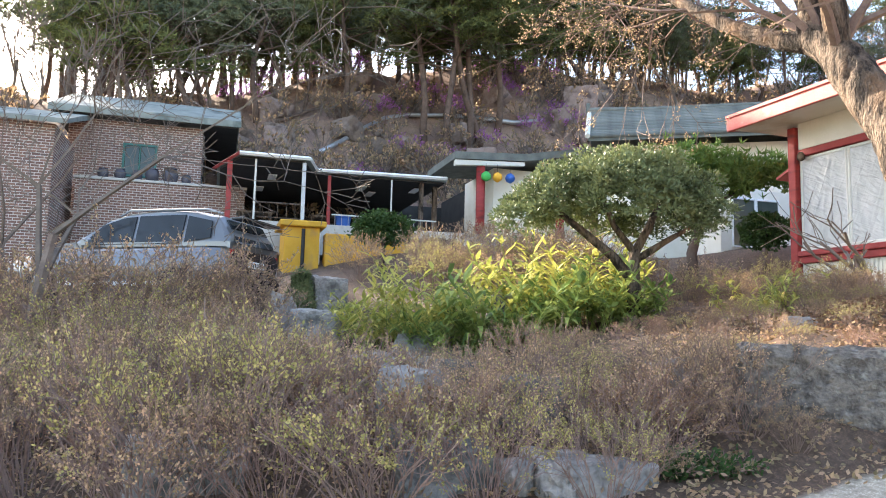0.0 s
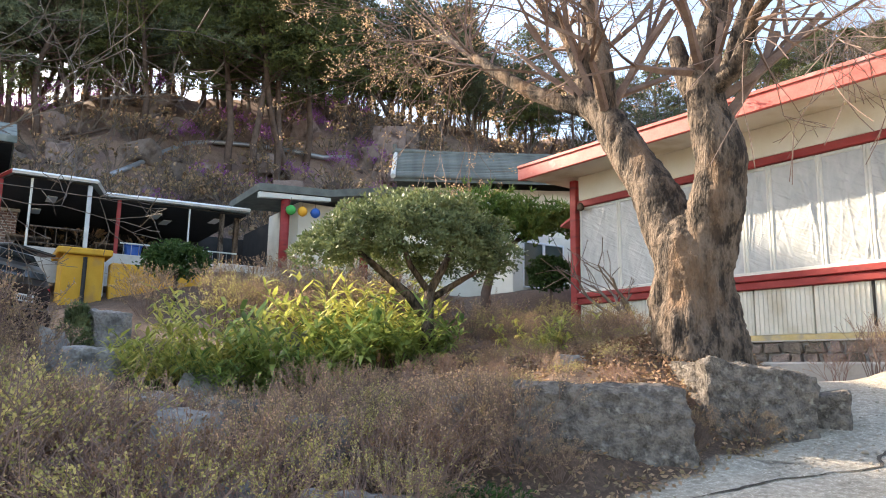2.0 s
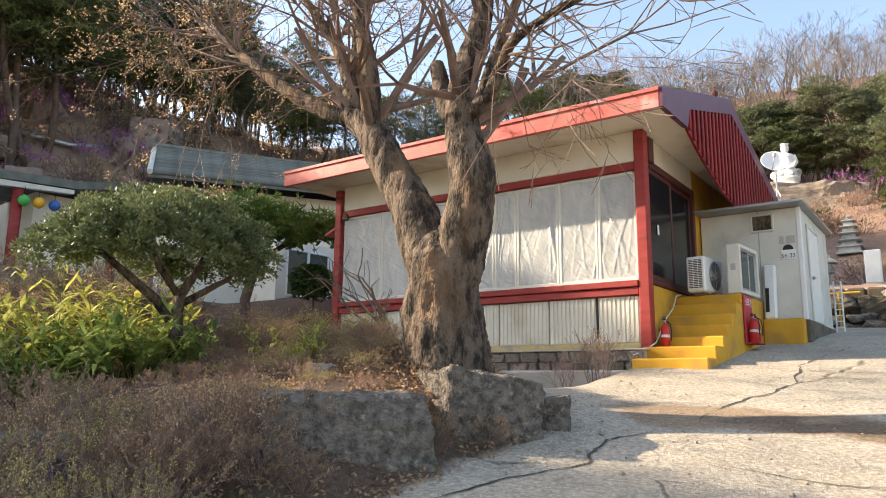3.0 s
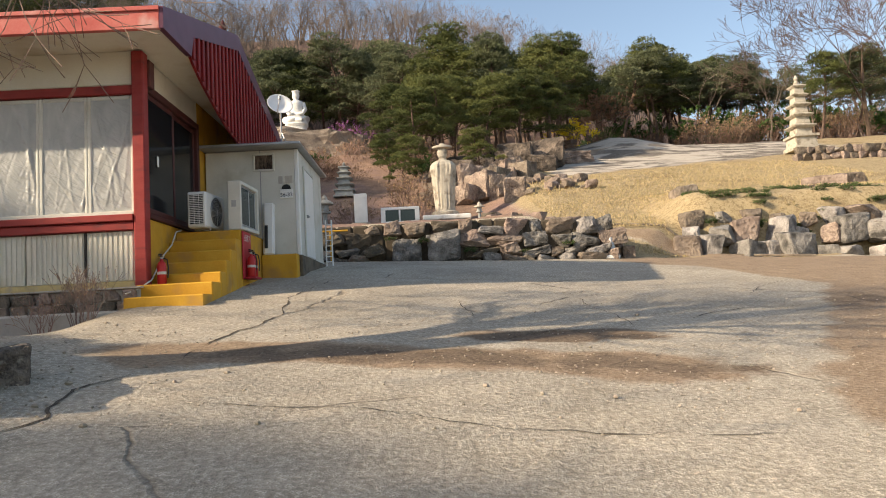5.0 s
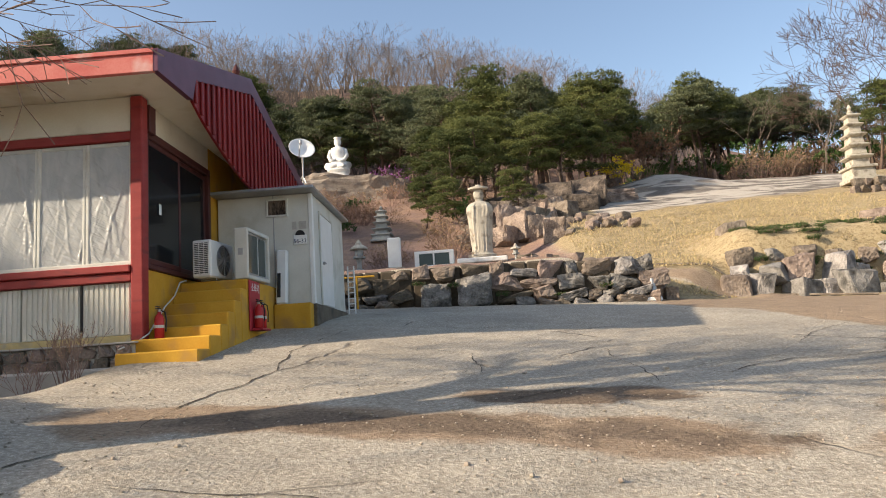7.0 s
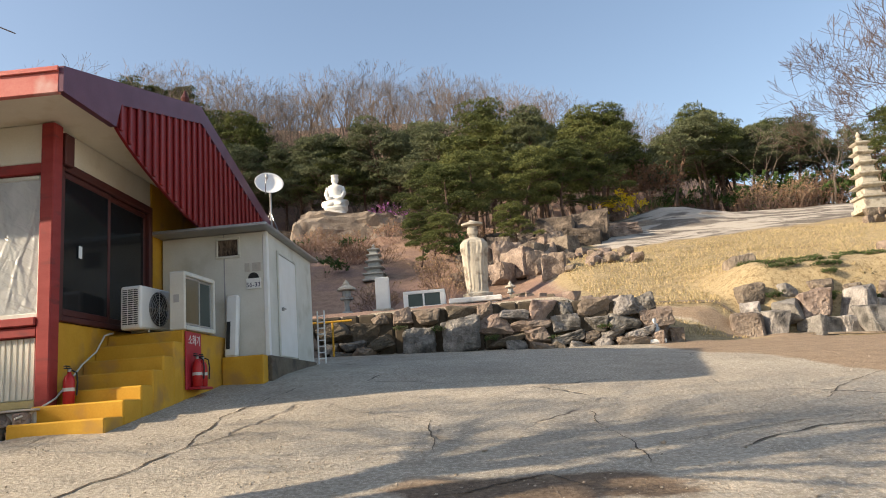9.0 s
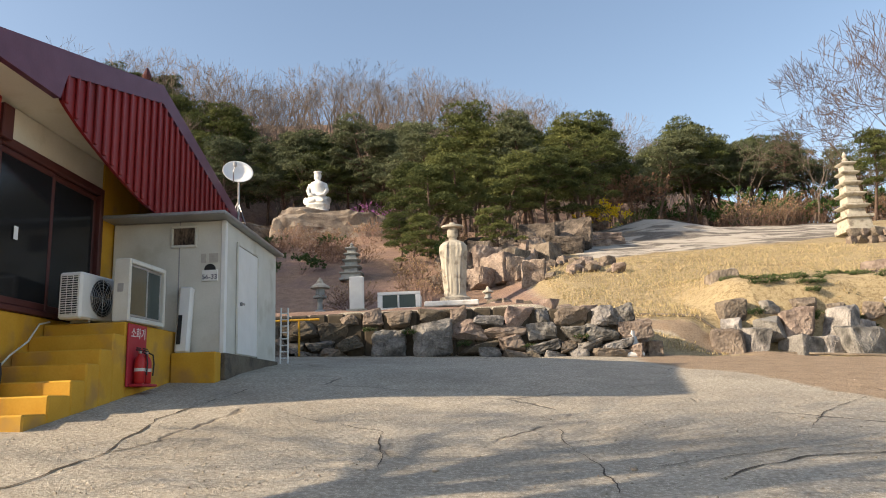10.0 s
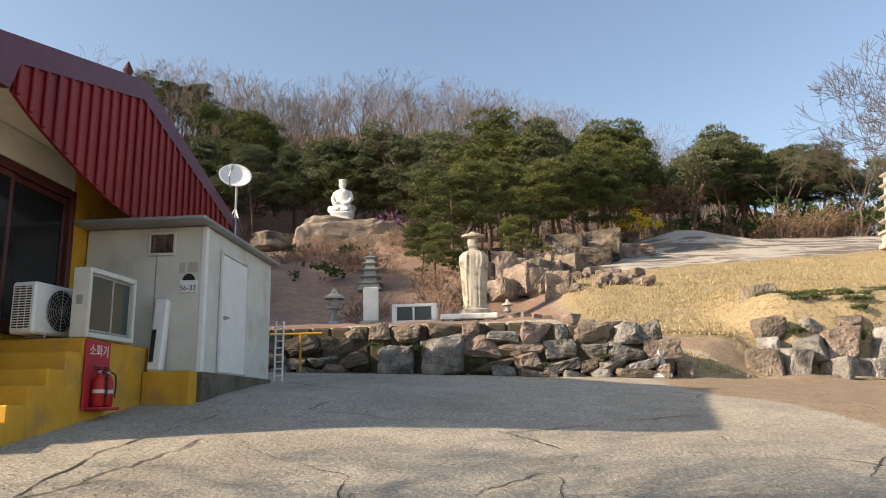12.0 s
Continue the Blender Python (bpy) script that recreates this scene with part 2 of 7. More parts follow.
def film_material():
    m = bpy.data.materials.new("milky_plastic_film")
    m.use_nodes = True
    t, n = m.node_tree, m.node_tree.nodes
    p = n["Principled BSDF"]
    tc, mp, nz = n.new("ShaderNodeTexCoord"), n.new("ShaderNodeMapping"), n.new("ShaderNodeTexNoise")
    mp.inputs["Rotation"].default_value = (0, radians(35), 0)
    mp.inputs["Scale"].default_value = (3, 1, 1.1)
    nz.inputs["Scale"].default_value, nz.inputs["Detail"].default_value, nz.inputs["Distortion"].default_value = 1.6, 5, 1.2
    t.links.new(tc.outputs["Object"], mp.inputs[0]), t.links.new(mp.outputs[0], nz.inputs["Vector"])
    rp = n.new("ShaderNodeValToRGB")
    rp.color_ramp.elements[0].position, rp.color_ramp.elements[0].color = 0.3, (0.34, 0.345, 0.335, 1)
    rp.color_ramp.elements[1].position, rp.color_ramp.elements[1].color = 0.72, (0.47, 0.47, 0.45, 1)
    t.links.new(nz.outputs["Fac"], rp.inputs[0]), t.links.new(rp.outputs[0], p.inputs["Base Color"])
    # taut creases running aslant
    last = None
    for turn, size in ((38, 2.2), (-24, 1.6), (62, 3.4)):
        m2, n2 = n.new("ShaderNodeMapping"), n.new("ShaderNodeTexNoise")
        m2.inputs["Rotation"].default_value = (0, radians(turn), 0)
        m3 = n.new("ShaderNodeMapping")
        m3.inputs["Scale"].default_value = (3.2, 1, 0.4)
        n2.inputs["Scale"].default_value, n2.inputs["Detail"].default_value, n2.inputs["Distortion"].default_value = size, 2, 0.5
        t.links.new(tc.outputs["Object"], m2.inputs[0]), t.links.new(m2.outputs[0], m3.inputs[0]), t.links.new(m3.outputs[0], n2.inputs["Vector"])
        d0, d1 = n.new("ShaderNodeMath"), n.new("ShaderNodeMath")
        d0.operation, d0.inputs[1].default_value = "SUBTRACT", 0.5
        d1.operation = "ABSOLUTE"
        t.links.new(n2.outputs["Fac"], d0.inputs[0]), t.links.new(d0.outputs[0], d1.inputs[0])
        if last:
            ad = n.new("ShaderNodeMath")
            t.links.new(last, ad.inputs[0]), t.links.new(d1.outputs[0], ad.inputs[1])
            last = ad.outputs[0]
        else:
            last = d1.outputs[0]
    bp = n.new("ShaderNodeBump")
    bp.inputs["Strength"].default_value, bp.inputs["Distance"].default_value = 0.36, 0.07
    t.links.new(last, bp.inputs["Height"]), t.links.new(bp.outputs[0], p.inputs["Normal"])
    p.inputs["Roughness"].default_value = 0.28
    p.inputs["Specular IOR Level"].default_value = 0.6
    return m


FILM = film_material()


# ---- geometry helpers ----
class Geo:
    """Vertices and faces gathered for one mesh."""

    def __init__(self):
        self.v, self.f = [], []

    def add(self, vs, fs, m=None):
        k = len(self.v)
        self.v += [tuple(m @ Vector(p)) for p in vs] if m else [tuple(p) for p in vs]
        self.f += [tuple(i + k for i in f) for f in fs]
        return self

    def box(self, x0, y0, z0, x1, y1, z1, c=0.012, m=None):
        """A box with chamfered edges."""
        c = min(c, (x1 - x0) * 0.3, (y1 - y0) * 0.3, (z1 - z0) * 0.3)
        vs, idx = [], {}
        for sx in (0, 1):
            for sy in (0, 1):
                for sz in (0, 1):
                    p = ((x0, x1)[sx], (y0, y1)[sy], (z0, z1)[sz])
                    s = (1 - 2 * sx, 1 - 2 * sy, 1 - 2 * sz)
                    for a in range(3):
                        q = [p[i] + (0 if i == a else s[i] * c) for i in range(3)]
                        idx[sx, sy, sz, a] = len(vs)
                        vs.append(q)
        fs = []
        for a in range(3):
            b, d = (a + 1) % 3, (a + 2) % 3
            for s in (0, 1):
                loop = []
                for u, w in ((0, 0), (1, 0), (1, 1), (0, 1)):
                    k = [0, 0, 0]
                    k[a], k[b], k[d] = s, u, w
                    loop.append(idx[(*k, a)])
                fs.append(loop if s else loop[::-1])
            for u in (0, 1):
                for w in (0, 1):
                    k0, k1 = [0, 0, 0], [0, 0, 0]
                    k0[b] = k1[b] = u
                    k0[d] = k1[d] = w
                    k0[a], k1[a] = 0, 1
                    q = [idx[(*k0, b)], idx[(*k1, b)], idx[(*k1, d)], idx[(*k0, d)]]
                    fs.append(q if u == w else q[::-1])
        for k in ((i, j, l) for i in (0, 1) for j in (0, 1) for l in (0, 1)):
            q = [idx[(*k, 0)], idx[(*k, 1)], idx[(*k, 2)]]
            fs.append(q if sum(k) % 2 else q[::-1])
        return self.add(vs, fs, m)

    def tube(self, pts, radii, sides=8, cap=True):
        pts = [Vector(p) for p in pts]
        k = len(self.v)
        for i, p in enumerate(pts):
            d = (pts[min(i + 1, len(pts) - 1)] - pts[max(i - 1, 0)])
            d = d.normalized() if d.length > 1e-9 else Vector((0, 0, 1))
            u = d.cross(Vector((0.31, 0.95, 0.05)) if abs(d.y) < 0.9 else Vector((1, 0, 0))).normalized()
            w = d.cross(u)
            for s in range(sides):
                a = 2 * math.pi * s / sides
                self.v.append(tuple(p + (u * math.cos(a) + w * math.sin(a)) * radii[i]))
        for i in range(len(pts) - 1):
            for s in range(sides):
                a, b = k + i * sides + s, k + i * sides + (s + 1) % sides
                self.f.append((a, b, b + sides, a + sides))
        if cap:
            self.f.append(tuple(k + s for s in reversed(range(sides))))
            self.f.append(tuple(k + (len(pts) - 1) * sides + s for s in range(sides)))
        return self

    def lathe(self, profile, sides=20, center=(0, 0, 0), sx=1.0, sy=1.0, square=0.0):
        """Rings of (radius, height); square squeezes the ring towards a rounded square."""
        k = len(self.v)
        for r, z in profile:
            for s in range(sides):
                a = 2 * math.pi * s / sides
                c, d = math.cos(a), math.sin(a)
                if square:
                    g = 1 / max(abs(c), abs(d))
                    f = (1 - square) + square * g
                    c, d = c * f, d * f
                self.v.append((center[0] + r * c * sx, center[1] + r * d * sy, center[2] + z))
        for i in range(len(profile) - 1):
            for s in range(sides):
                a, b = k + i * sides + s, k + i * sides + (s + 1) % sides
                self.f.append((a, b, b + sides, a + sides))
        self.f.append(tuple(k + s for s in reversed(range(sides))))
        self.f.append(tuple(k + (len(profile) - 1) * sides + s for s in range(sides)))
        return self

    def slab(self, poly, axis, a, b):
        """An outline in the plane across axis, drawn out from a to b."""
        n = len(poly)
        order = {"x": lambda p, q: (q, p[0], p[1]), "y": lambda p, q: (p[0], q, p[1]), "z": lambda p, q: (p[0], p[1], q)}[axis]
        vs = [order(p, a) for p in poly] + [order(p, b) for p in poly]
        fs = [tuple(range(n)), tuple(range(2 * n - 1, n - 1, -1))]
        fs += [(i, i + n, (i + 1) % n + n, (i + 1) % n) for i in range(n)]
        return self.add(vs, fs)

    def mesh(self, name, material, smooth=False):
        me = bpy.data.meshes.new(name)
        me.from_pydata(self.v, [], self.f)
        me.materials.append(material)
        if smooth:
            me.polygons.foreach_set("use_smooth", [True] * len(me.polygons))
        me.validate()
        me.update()
        return me


def fix(me):
    """Outward normals."""
    bm = bmesh.new()
    bm.from_mesh(me)
    bmesh.ops.recalc_face_normals(bm, faces=bm.faces)
    bm.to_mesh(me)
    bm.free()
    return me


def part(name, geo, material, parent=None, label="", smooth=False, at=None):
    me = geo if isinstance(geo, bpy.types.Mesh) else fix(geo.mesh(name, material, smooth))
    ob = new(name, me)
    if at:
        ob.location = at
    ob.parent = parent
    if label:
        ob["label"] = label
    return ob


# The garden side was laid out on its own axes; this carries it into the yard's.
HERE = Matrix.Identity(4)
GARDEN = pose(3.76, -10.9, 0, 0, 0, -4.1) @ pose(-4.53, 10.62, 0)
WEST = pose(0, 0, 0.38) @ GARDEN
axes = [HERE]


def thing(name, label, category, at=(0, 0, 0), group="", kind="", turn=0):
    e = new(name)
    e.matrix_basis = axes[0] @ pose(*at, 0, 0, turn)
    return tagged(e, label, category, group, kind)


def solid(name, geo, material, label, category="", kind="", at=None, smooth=False, group=""):
    ob = tagged(part(name, geo, material, None, "", smooth), label, category, group, kind)
    ob.matrix_basis = axes[0] @ pose(*(at or (0, 0, 0)))
    return ob


def box(*a, **k):
    return Geo().box(*a, **k)


# ---- terrain ----
def sstep(a, b, t):
    t = np.clip((np.asarray(t, float) - a) / (b - a), 0, 1)
    return t * t * (3 - 2 * t)


RIDGE = np.array([(-52, -60, 12), (-49, -30, 14.3), (-46, -18, 12.6), (-46, -8, 15.4), (-47, 8, 20.0), (-46, 26, 19.5), (-42, 50, 24), (-25, 88, 38),
                  (0, 98, 41), (26, 102, 34), (60, 102, 22), (120, 90, 18)], float)
for k in range(6):
    q = GARDEN @ Vector(RIDGE[k])
    RIDGE[k] = q.x, q.y, q.z + 0.9


def ridge(x, y):
    best, top = np.full(np.shape(x), 1e9), np.zeros(np.shape(x))
    for p, q in zip(RIDGE[:-1], RIDGE[1:]):
        d = q - p
        s = np.clip(((x - p[0]) * d[0] + (y - p[1]) * d[1]) / (d[0] ** 2 + d[1] ** 2), 0, 1)
        r = np.hypot(x - p[0] - s * d[0], y - p[1] - s * d[1])
        near = r < best
        best, top = np.where(near, r, best), np.where(near, p[2] + s * d[2], top)
    return best, top


def garden_edge(y):
    return 1.1 - 0.9 * sstep(-8.0, -11.0, y) - 1.5 * sstep(-11.0, -16.0, y) - 0.75 * sstep(-5.5, -4.0, y) - 1.3 * sstep(-4.2, -3.2, y)


def height(x, y):
    x, y = np.asarray(x, float), np.asarray(y, float)
    yard = -0.256 - 0.042 * np.clip(x, -14, 25) + 0.152 * np.clip(y, -30, 12) - 0.05 * np.clip(y - 4, 0, 8)
    yard = yard - 0.02 * np.clip(-y - 30, 0, 200)
    yard = yard - 0.55 * sstep(0.2, -1.4, x) * sstep(-3.2, -1.9, y) * sstep(3.0, 0.6, y)
    wx, wy = x, y
    gi = GARDEN.inverted()
    x, y = gi[0][0] * wx + gi[0][1] * wy + gi[0][3], gi[1][0] * wx + gi[1][1] * wy + gi[1][3]
    d = np.clip(garden_edge(y) - x, 0, 30)
    south = sstep(-0.9, -2.2, y)
    lift = (0.3 * sstep(0, 0.5, d) * sstep(-8.2, -6.4, y) * sstep(6, 2.5, d) + 0.055 * d.clip(0, 12) + 0.09 * np.clip(d - 5, 0, 7)) * south
    low = sstep(-2.0, -3.4, y)
    upper = 0.8 * sstep(-8.2 - 7.2 * low, -10.6 - 5.6 * low, x) * sstep(-8.6, -6.2, y)
    floor2 = 0.3 * sstep(-15.6, -16.2, x)
    lift = lift + 0.32 * np.exp(-((x + 0.25) ** 2 + (y + 4.7) ** 2) / 1.5)
    left = yard + lift + upper * (1 - 0.4 * sstep(-12, -16, x)) + floor2 + 0.02 * np.clip(-x - 3, 0, 50)
    x, y = wx, wy
    back = 1.8 + 0.115 * (np.clip(y, 9.3, 20) - 9.4) + 0.42 * np.clip(y - 20, 0, 8) + 0.31 * np.clip(y - 28, 0, 16)
    lawn = 1.1 + 0.24 * np.clip(y - 9.2, -0.5, 3.8) + 0.29 * np.clip(y - 13, 0, 29)
    up = back + (lawn - back) * sstep(6.4, 9.2, x) + 0.22 * np.clip(y - 44, 0, 60)
    up = up + 0.9 * np.exp(-((x - 18.3) / 3.0) ** 2) * sstep(33, 42, y) * sstep(54, 44, y)
    bank = up + 0.75 * sstep(11.2, 12.6, x) * sstep(18, 12, y)
    start = 9.15 + 1.1 * sstep(10.2, 12.2, x)
    width = 0.25 + 1.2 * sstep(8.6, 9.6, x) * sstep(12.4, 11.2, x) + 0.9 * sstep(11.2, 12.2, x)
    k = np.clip((y - start) / width, 0, 1)
    base = left + (bank - left) * (k * k * (3 - 2 * k))
    r, top = ridge(x, y)
    w = 23 + 32 * sstep(40, 80, y)
    hill = top * np.clip(1 - r / w, 0, 1) ** 0.9
    hill = hill + 0.7 * np.sin(x * 0.33 + y * 0.21) * np.sin(y * 0.29 - x * 0.12) * sstep(w * 0.95, w * 0.4, r)
    far = np.hypot(x, y)
    base = base * (1 - sstep(120, 300, far)) - 3 * sstep(120, 300, far)
    return np.where(r < w, np.maximum(base, hill), base)


def ground_z(x, y):
    q = axes[0] @ Vector((x, y, 0))
    return float(height(q.x, q.y))


def axis(near0, near1, fine, mid0, mid1, mid):
    a = list(np.arange(near0, near1 + 1e-6, fine))
    lo, hi = list(np.arange(mid0, near0, mid)), list(np.arange(near1 + mid, mid1, mid))
    return np.array([-1800, -900, -450, -260, -180, -130] + lo + a + hi + [170, 230, 320, 500, 900, 1800])


def build_ground():
    xs, ys = axis(-10, 16, 0.2, -100, 130, 1.6), axis(-13, 14, 0.2, -100, 130, 1.6)
    gx, gy = np.meshgrid(xs, ys)
    z = height(gx, gy)
    rough = np.array([noise.noise(Vector((a * 0.7, b * 0.7, 0))) + 0.5 * noise.noise(Vector((a * 2.1, b * 2.1, 4))) for a, b in zip(gx.ravel(), gy.ravel())]).reshape(gx.shape)
    gi = GARDEN.inverted()
    lx, ly = gi[0][0] * gx + gi[0][1] * gy + gi[0][3], gi[1][0] * gx + gi[1][1] * gy + gi[1][3]
    yardish = sstep(-0.1, 0.4, lx - garden_edge(ly)) * sstep(9.3, 9.0, gy)
    z = z + rough * np.where(yardish > 0.5, 0.018, 0.1 + 0.35 * sstep(-24, -28, gx))
    nx, ny = len(xs), len(ys)
    v = np.c_[gx.ravel(), gy.ravel(), z.ravel()]
    i = np.arange(nx * ny).reshape(ny, nx)
    f = np.c_[i[:-1, :-1].ravel(), i[:-1, 1:].ravel(), i[1:, 1:].ravel(), i[1:, :-1].ravel()]
    me = bpy.data.meshes.new("ground")
    me.from_pydata(v.tolist(), [], f.tolist())
    me.polygons.foreach_set("use_smooth", [True] * len(me.polygons))
    x, y = gx.ravel(), gy.ravel()
    r, _ = ridge(x, y)
    lawn = sstep(7.0, 8.6, x) * sstep(8.95, 9.5, y) * sstep(48, 42, y)
    litter = np.maximum(sstep(44, 38, r) * sstep(-18, -26, x), sstep(40, 46, y))
    litter = np.maximum(litter, sstep(9.3, 9.6, y) * sstep(9, 7, x) * 0.8)
    soil = (sstep(0.35, -0.1, lx - garden_edge(ly)).ravel()) * sstep(9.2, 8.8, y)
    line = -3.65 - 0.05 * (x - 1) - 0.21 * np.clip(x - 3.2, 0, 9)
    strip = np.exp(-((y - line) / 0.5) ** 2) * sstep(0.2, 1.6, x) * sstep(7.4, 5.8, x)
    strip = strip + np.exp(-((x - 5.4) / 1.0) ** 2 - ((y + 3.0) / 0.28) ** 2)
    east = sstep(-0.3, 0.7, x - 10.1 - 0.55 * np.clip(y - 1.05, -20, 0) + 0.33 * np.clip(y - 1.05, 0, 5)) * sstep(9.5, 7, y) * sstep(-6.6, -5.6, y) * 0.9
    ramp = 1.3 * np.exp(-((y - 8.9 + 0.1 * (x - 10)) / 0.5) ** 2) * sstep(8.4, 9.4, x)
    path = 1.4 * np.exp(-((y - 10.6 + 0.34 * (x - 9.5)) / 0.42) ** 2) * sstep(8.8, 9.6, x) * sstep(13.5, 12.5, x)
    lawn = np.clip(lawn - path, 0, 1)
    damp = np.exp(-((x - 5.4) / 0.75) ** 2 - ((y + 3.1) / 0.26) ** 2) + 0.75 * strip * sstep(1.0, 2.5, x)
    damp = damp + 0.7 * np.exp(-((x - 9.3) / 1.3) ** 2 - ((y + 0.6) / 1.2) ** 2) * east
    dirt = np.clip(strip * 1.15 + east + ramp + path, 0, 1)
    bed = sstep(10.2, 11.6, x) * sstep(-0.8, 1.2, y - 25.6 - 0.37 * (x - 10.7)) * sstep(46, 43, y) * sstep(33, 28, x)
    for name, val in (("bed", bed), ("lawn", lawn), ("litter", litter), ("soil", soil), ("dirt", dirt), ("damp", damp)):
        at = me.attributes.new(name, "FLOAT", "POINT")
        at.data.foreach_set("value", val.astype(np.float32))
    m = bpy.data.materials.new("ground_surfaces")
    m.use_nodes = True
    t, n = m.node_tree, m.node_tree.nodes
    p = n["Principled BSDF"]
    tc = n.new("ShaderNodeTexCoord")

    def nz(scale, detail=5, dist=0.0):
        o = n.new("ShaderNodeTexNoise")
        o.inputs["Scale"].default_value, o.inputs["Detail"].default_value, o.inputs["Distortion"].default_value = scale, detail, dist
        t.links.new(tc.outputs["Object"], o.inputs["Vector"])
        return o.outputs["Fac"]

    def ramp2(fac, a, b, p0=0.35, p1=0.65):
        o = n.new("ShaderNodeValToRGB")
        o.color_ramp.elements[0].position, o.color_ramp.elements[0].color = p0, (*a, 1)
        o.color_ramp.elements[1].position, o.color_ramp.elements[1].color = p1, (*b, 1)
        t.links.new(fac, o.inputs[0])
        return o.outputs[0]

    def mixc(fac, a, b):
        o = n.new("ShaderNodeMix")
        o.data_type = "RGBA"
        t.links.new(fac, o.inputs[0]), t.links.new(a, o.inputs[6]), t.links.new(b, o.inputs[7])
        return o.outputs[2]

    def math2(op, a, b):
        o = n.new("ShaderNodeMath")
        o.operation = op
        for k, s in enumerate((a, b)):
            if isinstance(s, (int, float)):
                o.inputs[k].default_value = s
            else:
                t.links.new(s, o.inputs[k])
        return o.outputs[0]

    def mask(name, noise_fac, amount=0.9):
        at = n.new("ShaderNodeAttribute")
        at.attribute_name = name
        s = math2("ADD", at.outputs["Fac"], math2("MULTIPLY", math2("SUBTRACT", noise_fac, 0.5), amount))
        o = n.new("ShaderNodeMapRange")
        o.inputs["From Min"].default_value, o.inputs["From Max"].default_value = 0.38, 0.62
        t.links.new(s, o.inputs["Value"])
        return o.outputs[0]

    big, midn, fine, grit = nz(0.45, 6), nz(3.0, 6), nz(26, 6), nz(95, 4)
    concrete = mixc(ramp2(grit, (0, 0, 0), (1, 1, 1), 0.4, 0.6), ramp2(midn, (0.29, 0.25, 0.19), (0.42, 0.365, 0.285)), ramp2(fine, (0.26, 0.22, 0.17), (0.68, 0.6, 0.485)))
    concrete = mixc(ramp2(big, (0, 0, 0), (0.55, 0.55, 0.55), 0.45, 0.7), concrete, ramp2(fine, (0.18, 0.155, 0.12), (0.3, 0.26, 0.205)))
    pebbles = n.new("ShaderNodeTexVoronoi")
    pebbles.inputs["Scale"].default_value = 55
    t.links.new(tc.outputs["Object"], pebbles.inputs["Vector"])
    concrete = mixc(ramp2(pebbles.outputs["Distance"], (0.3, 0.3, 0.3), (0, 0, 0), 0.1, 0.24), concrete, ramp2(midn, (0.38, 0.34, 0.27), (0.52, 0.47, 0.39)))
    warp = n.new("ShaderNodeMix")
    warp.data_type = "VECTOR"
    warp.inputs[0].default_value = 0.3
    wnz = n.new("ShaderNodeTexNoise")
    wnz.inputs["Scale"].default_value, wnz.inputs["Detail"].default_value = 1.3, 5
    t.links.new(tc.outputs["Object"], wnz.inputs["Vector"])
    t.links.new(tc.outputs["Object"], warp.inputs[4]), t.links.new(wnz.outputs["Color"], warp.inputs[5])
    cr = n.new("ShaderNodeTexVoronoi")
    cr.feature = "DISTANCE_TO_EDGE"
    cr.inputs["Scale"].default_value = 0.42
    t.links.new(warp.outputs[1], cr.inputs["Vector"])
    crackm = math2("MULTIPLY", ramp2(cr.outputs["Distance"], (1, 1, 1), (0, 0, 0), 0.002, 0.006), ramp2(nz(0.55, 3), (0, 0, 0), (1, 1, 1), 0.52, 0.6))
    crack_col = ramp2(fine, (0.09, 0.075, 0.06), (0.14, 0.115, 0.09))
    concrete = mixc(crackm, concrete, crack_col)
    dirtc = mixc(ramp2(grit, (0, 0, 0), (1, 1, 1)), ramp2(midn, (0.24, 0.165, 0.105), (0.35, 0.25, 0.165)), ramp2(fine, (0.17, 0.12, 0.08), (0.4, 0.31, 0.22)))
    soilc = mixc(ramp2(grit, (0, 0, 0), (1, 1, 1)), ramp2(midn, (0.065, 0.045, 0.034), (0.13, 0.09, 0.065)), ramp2(fine, (0.08, 0.05, 0.035), (0.22, 0.14, 0.095)))
    lawnc = mixc(ramp2(fine, (0, 0, 0), (1, 1, 1)), ramp2(midn, (0.22, 0.16, 0.085), (0.42, 0.325, 0.185)), ramp2(grit, (0.27, 0.205, 0.115), (0.52, 0.425, 0.26)))
    lawnc = mixc(ramp2(big, (0, 0, 0), (0.7, 0.7, 0.7), 0.56, 0.66), lawnc, ramp2(fine, (0.17, 0.12, 0.065), (0.28, 0.2, 0.11)))
    lawnc = mixc(ramp2(nz(11, 6), (0.75, 0.75, 0.75), (0, 0, 0), 0.38, 0.5), lawnc, ramp2(grit, (0.14, 0.1, 0.055), (0.3, 0.225, 0.125)))
    litc = mixc(ramp2(grit, (0, 0, 0), (1, 1, 1)), ramp2(midn, (0.2, 0.125, 0.09), (0.36, 0.24, 0.175)), ramp2(fine, (0.14, 0.09, 0.068), (0.42, 0.28, 0.19)))
    col = mixc(mask("dirt", nz(1.3, 6), 1.3), concrete, dirtc)
    dampc = mixc(ramp2(grit, (0, 0, 0), (1, 1, 1)), ramp2(midn, (0.12, 0.085, 0.055), (0.19, 0.135, 0.09)), ramp2(fine, (0.1, 0.07, 0.05), (0.28, 0.21, 0.15)))
    col = mixc(mask("damp", nz(1.7, 6), 1.6), col, dampc)
    col = mixc(mask("soil", midn, 0.9), col, soilc)
    col = mixc(mask("lawn", midn, 0.6), col, lawnc)
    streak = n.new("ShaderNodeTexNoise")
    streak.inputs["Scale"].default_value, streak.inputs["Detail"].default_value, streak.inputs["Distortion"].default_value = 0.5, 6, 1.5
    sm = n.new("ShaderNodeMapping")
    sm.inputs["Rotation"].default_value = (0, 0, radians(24))
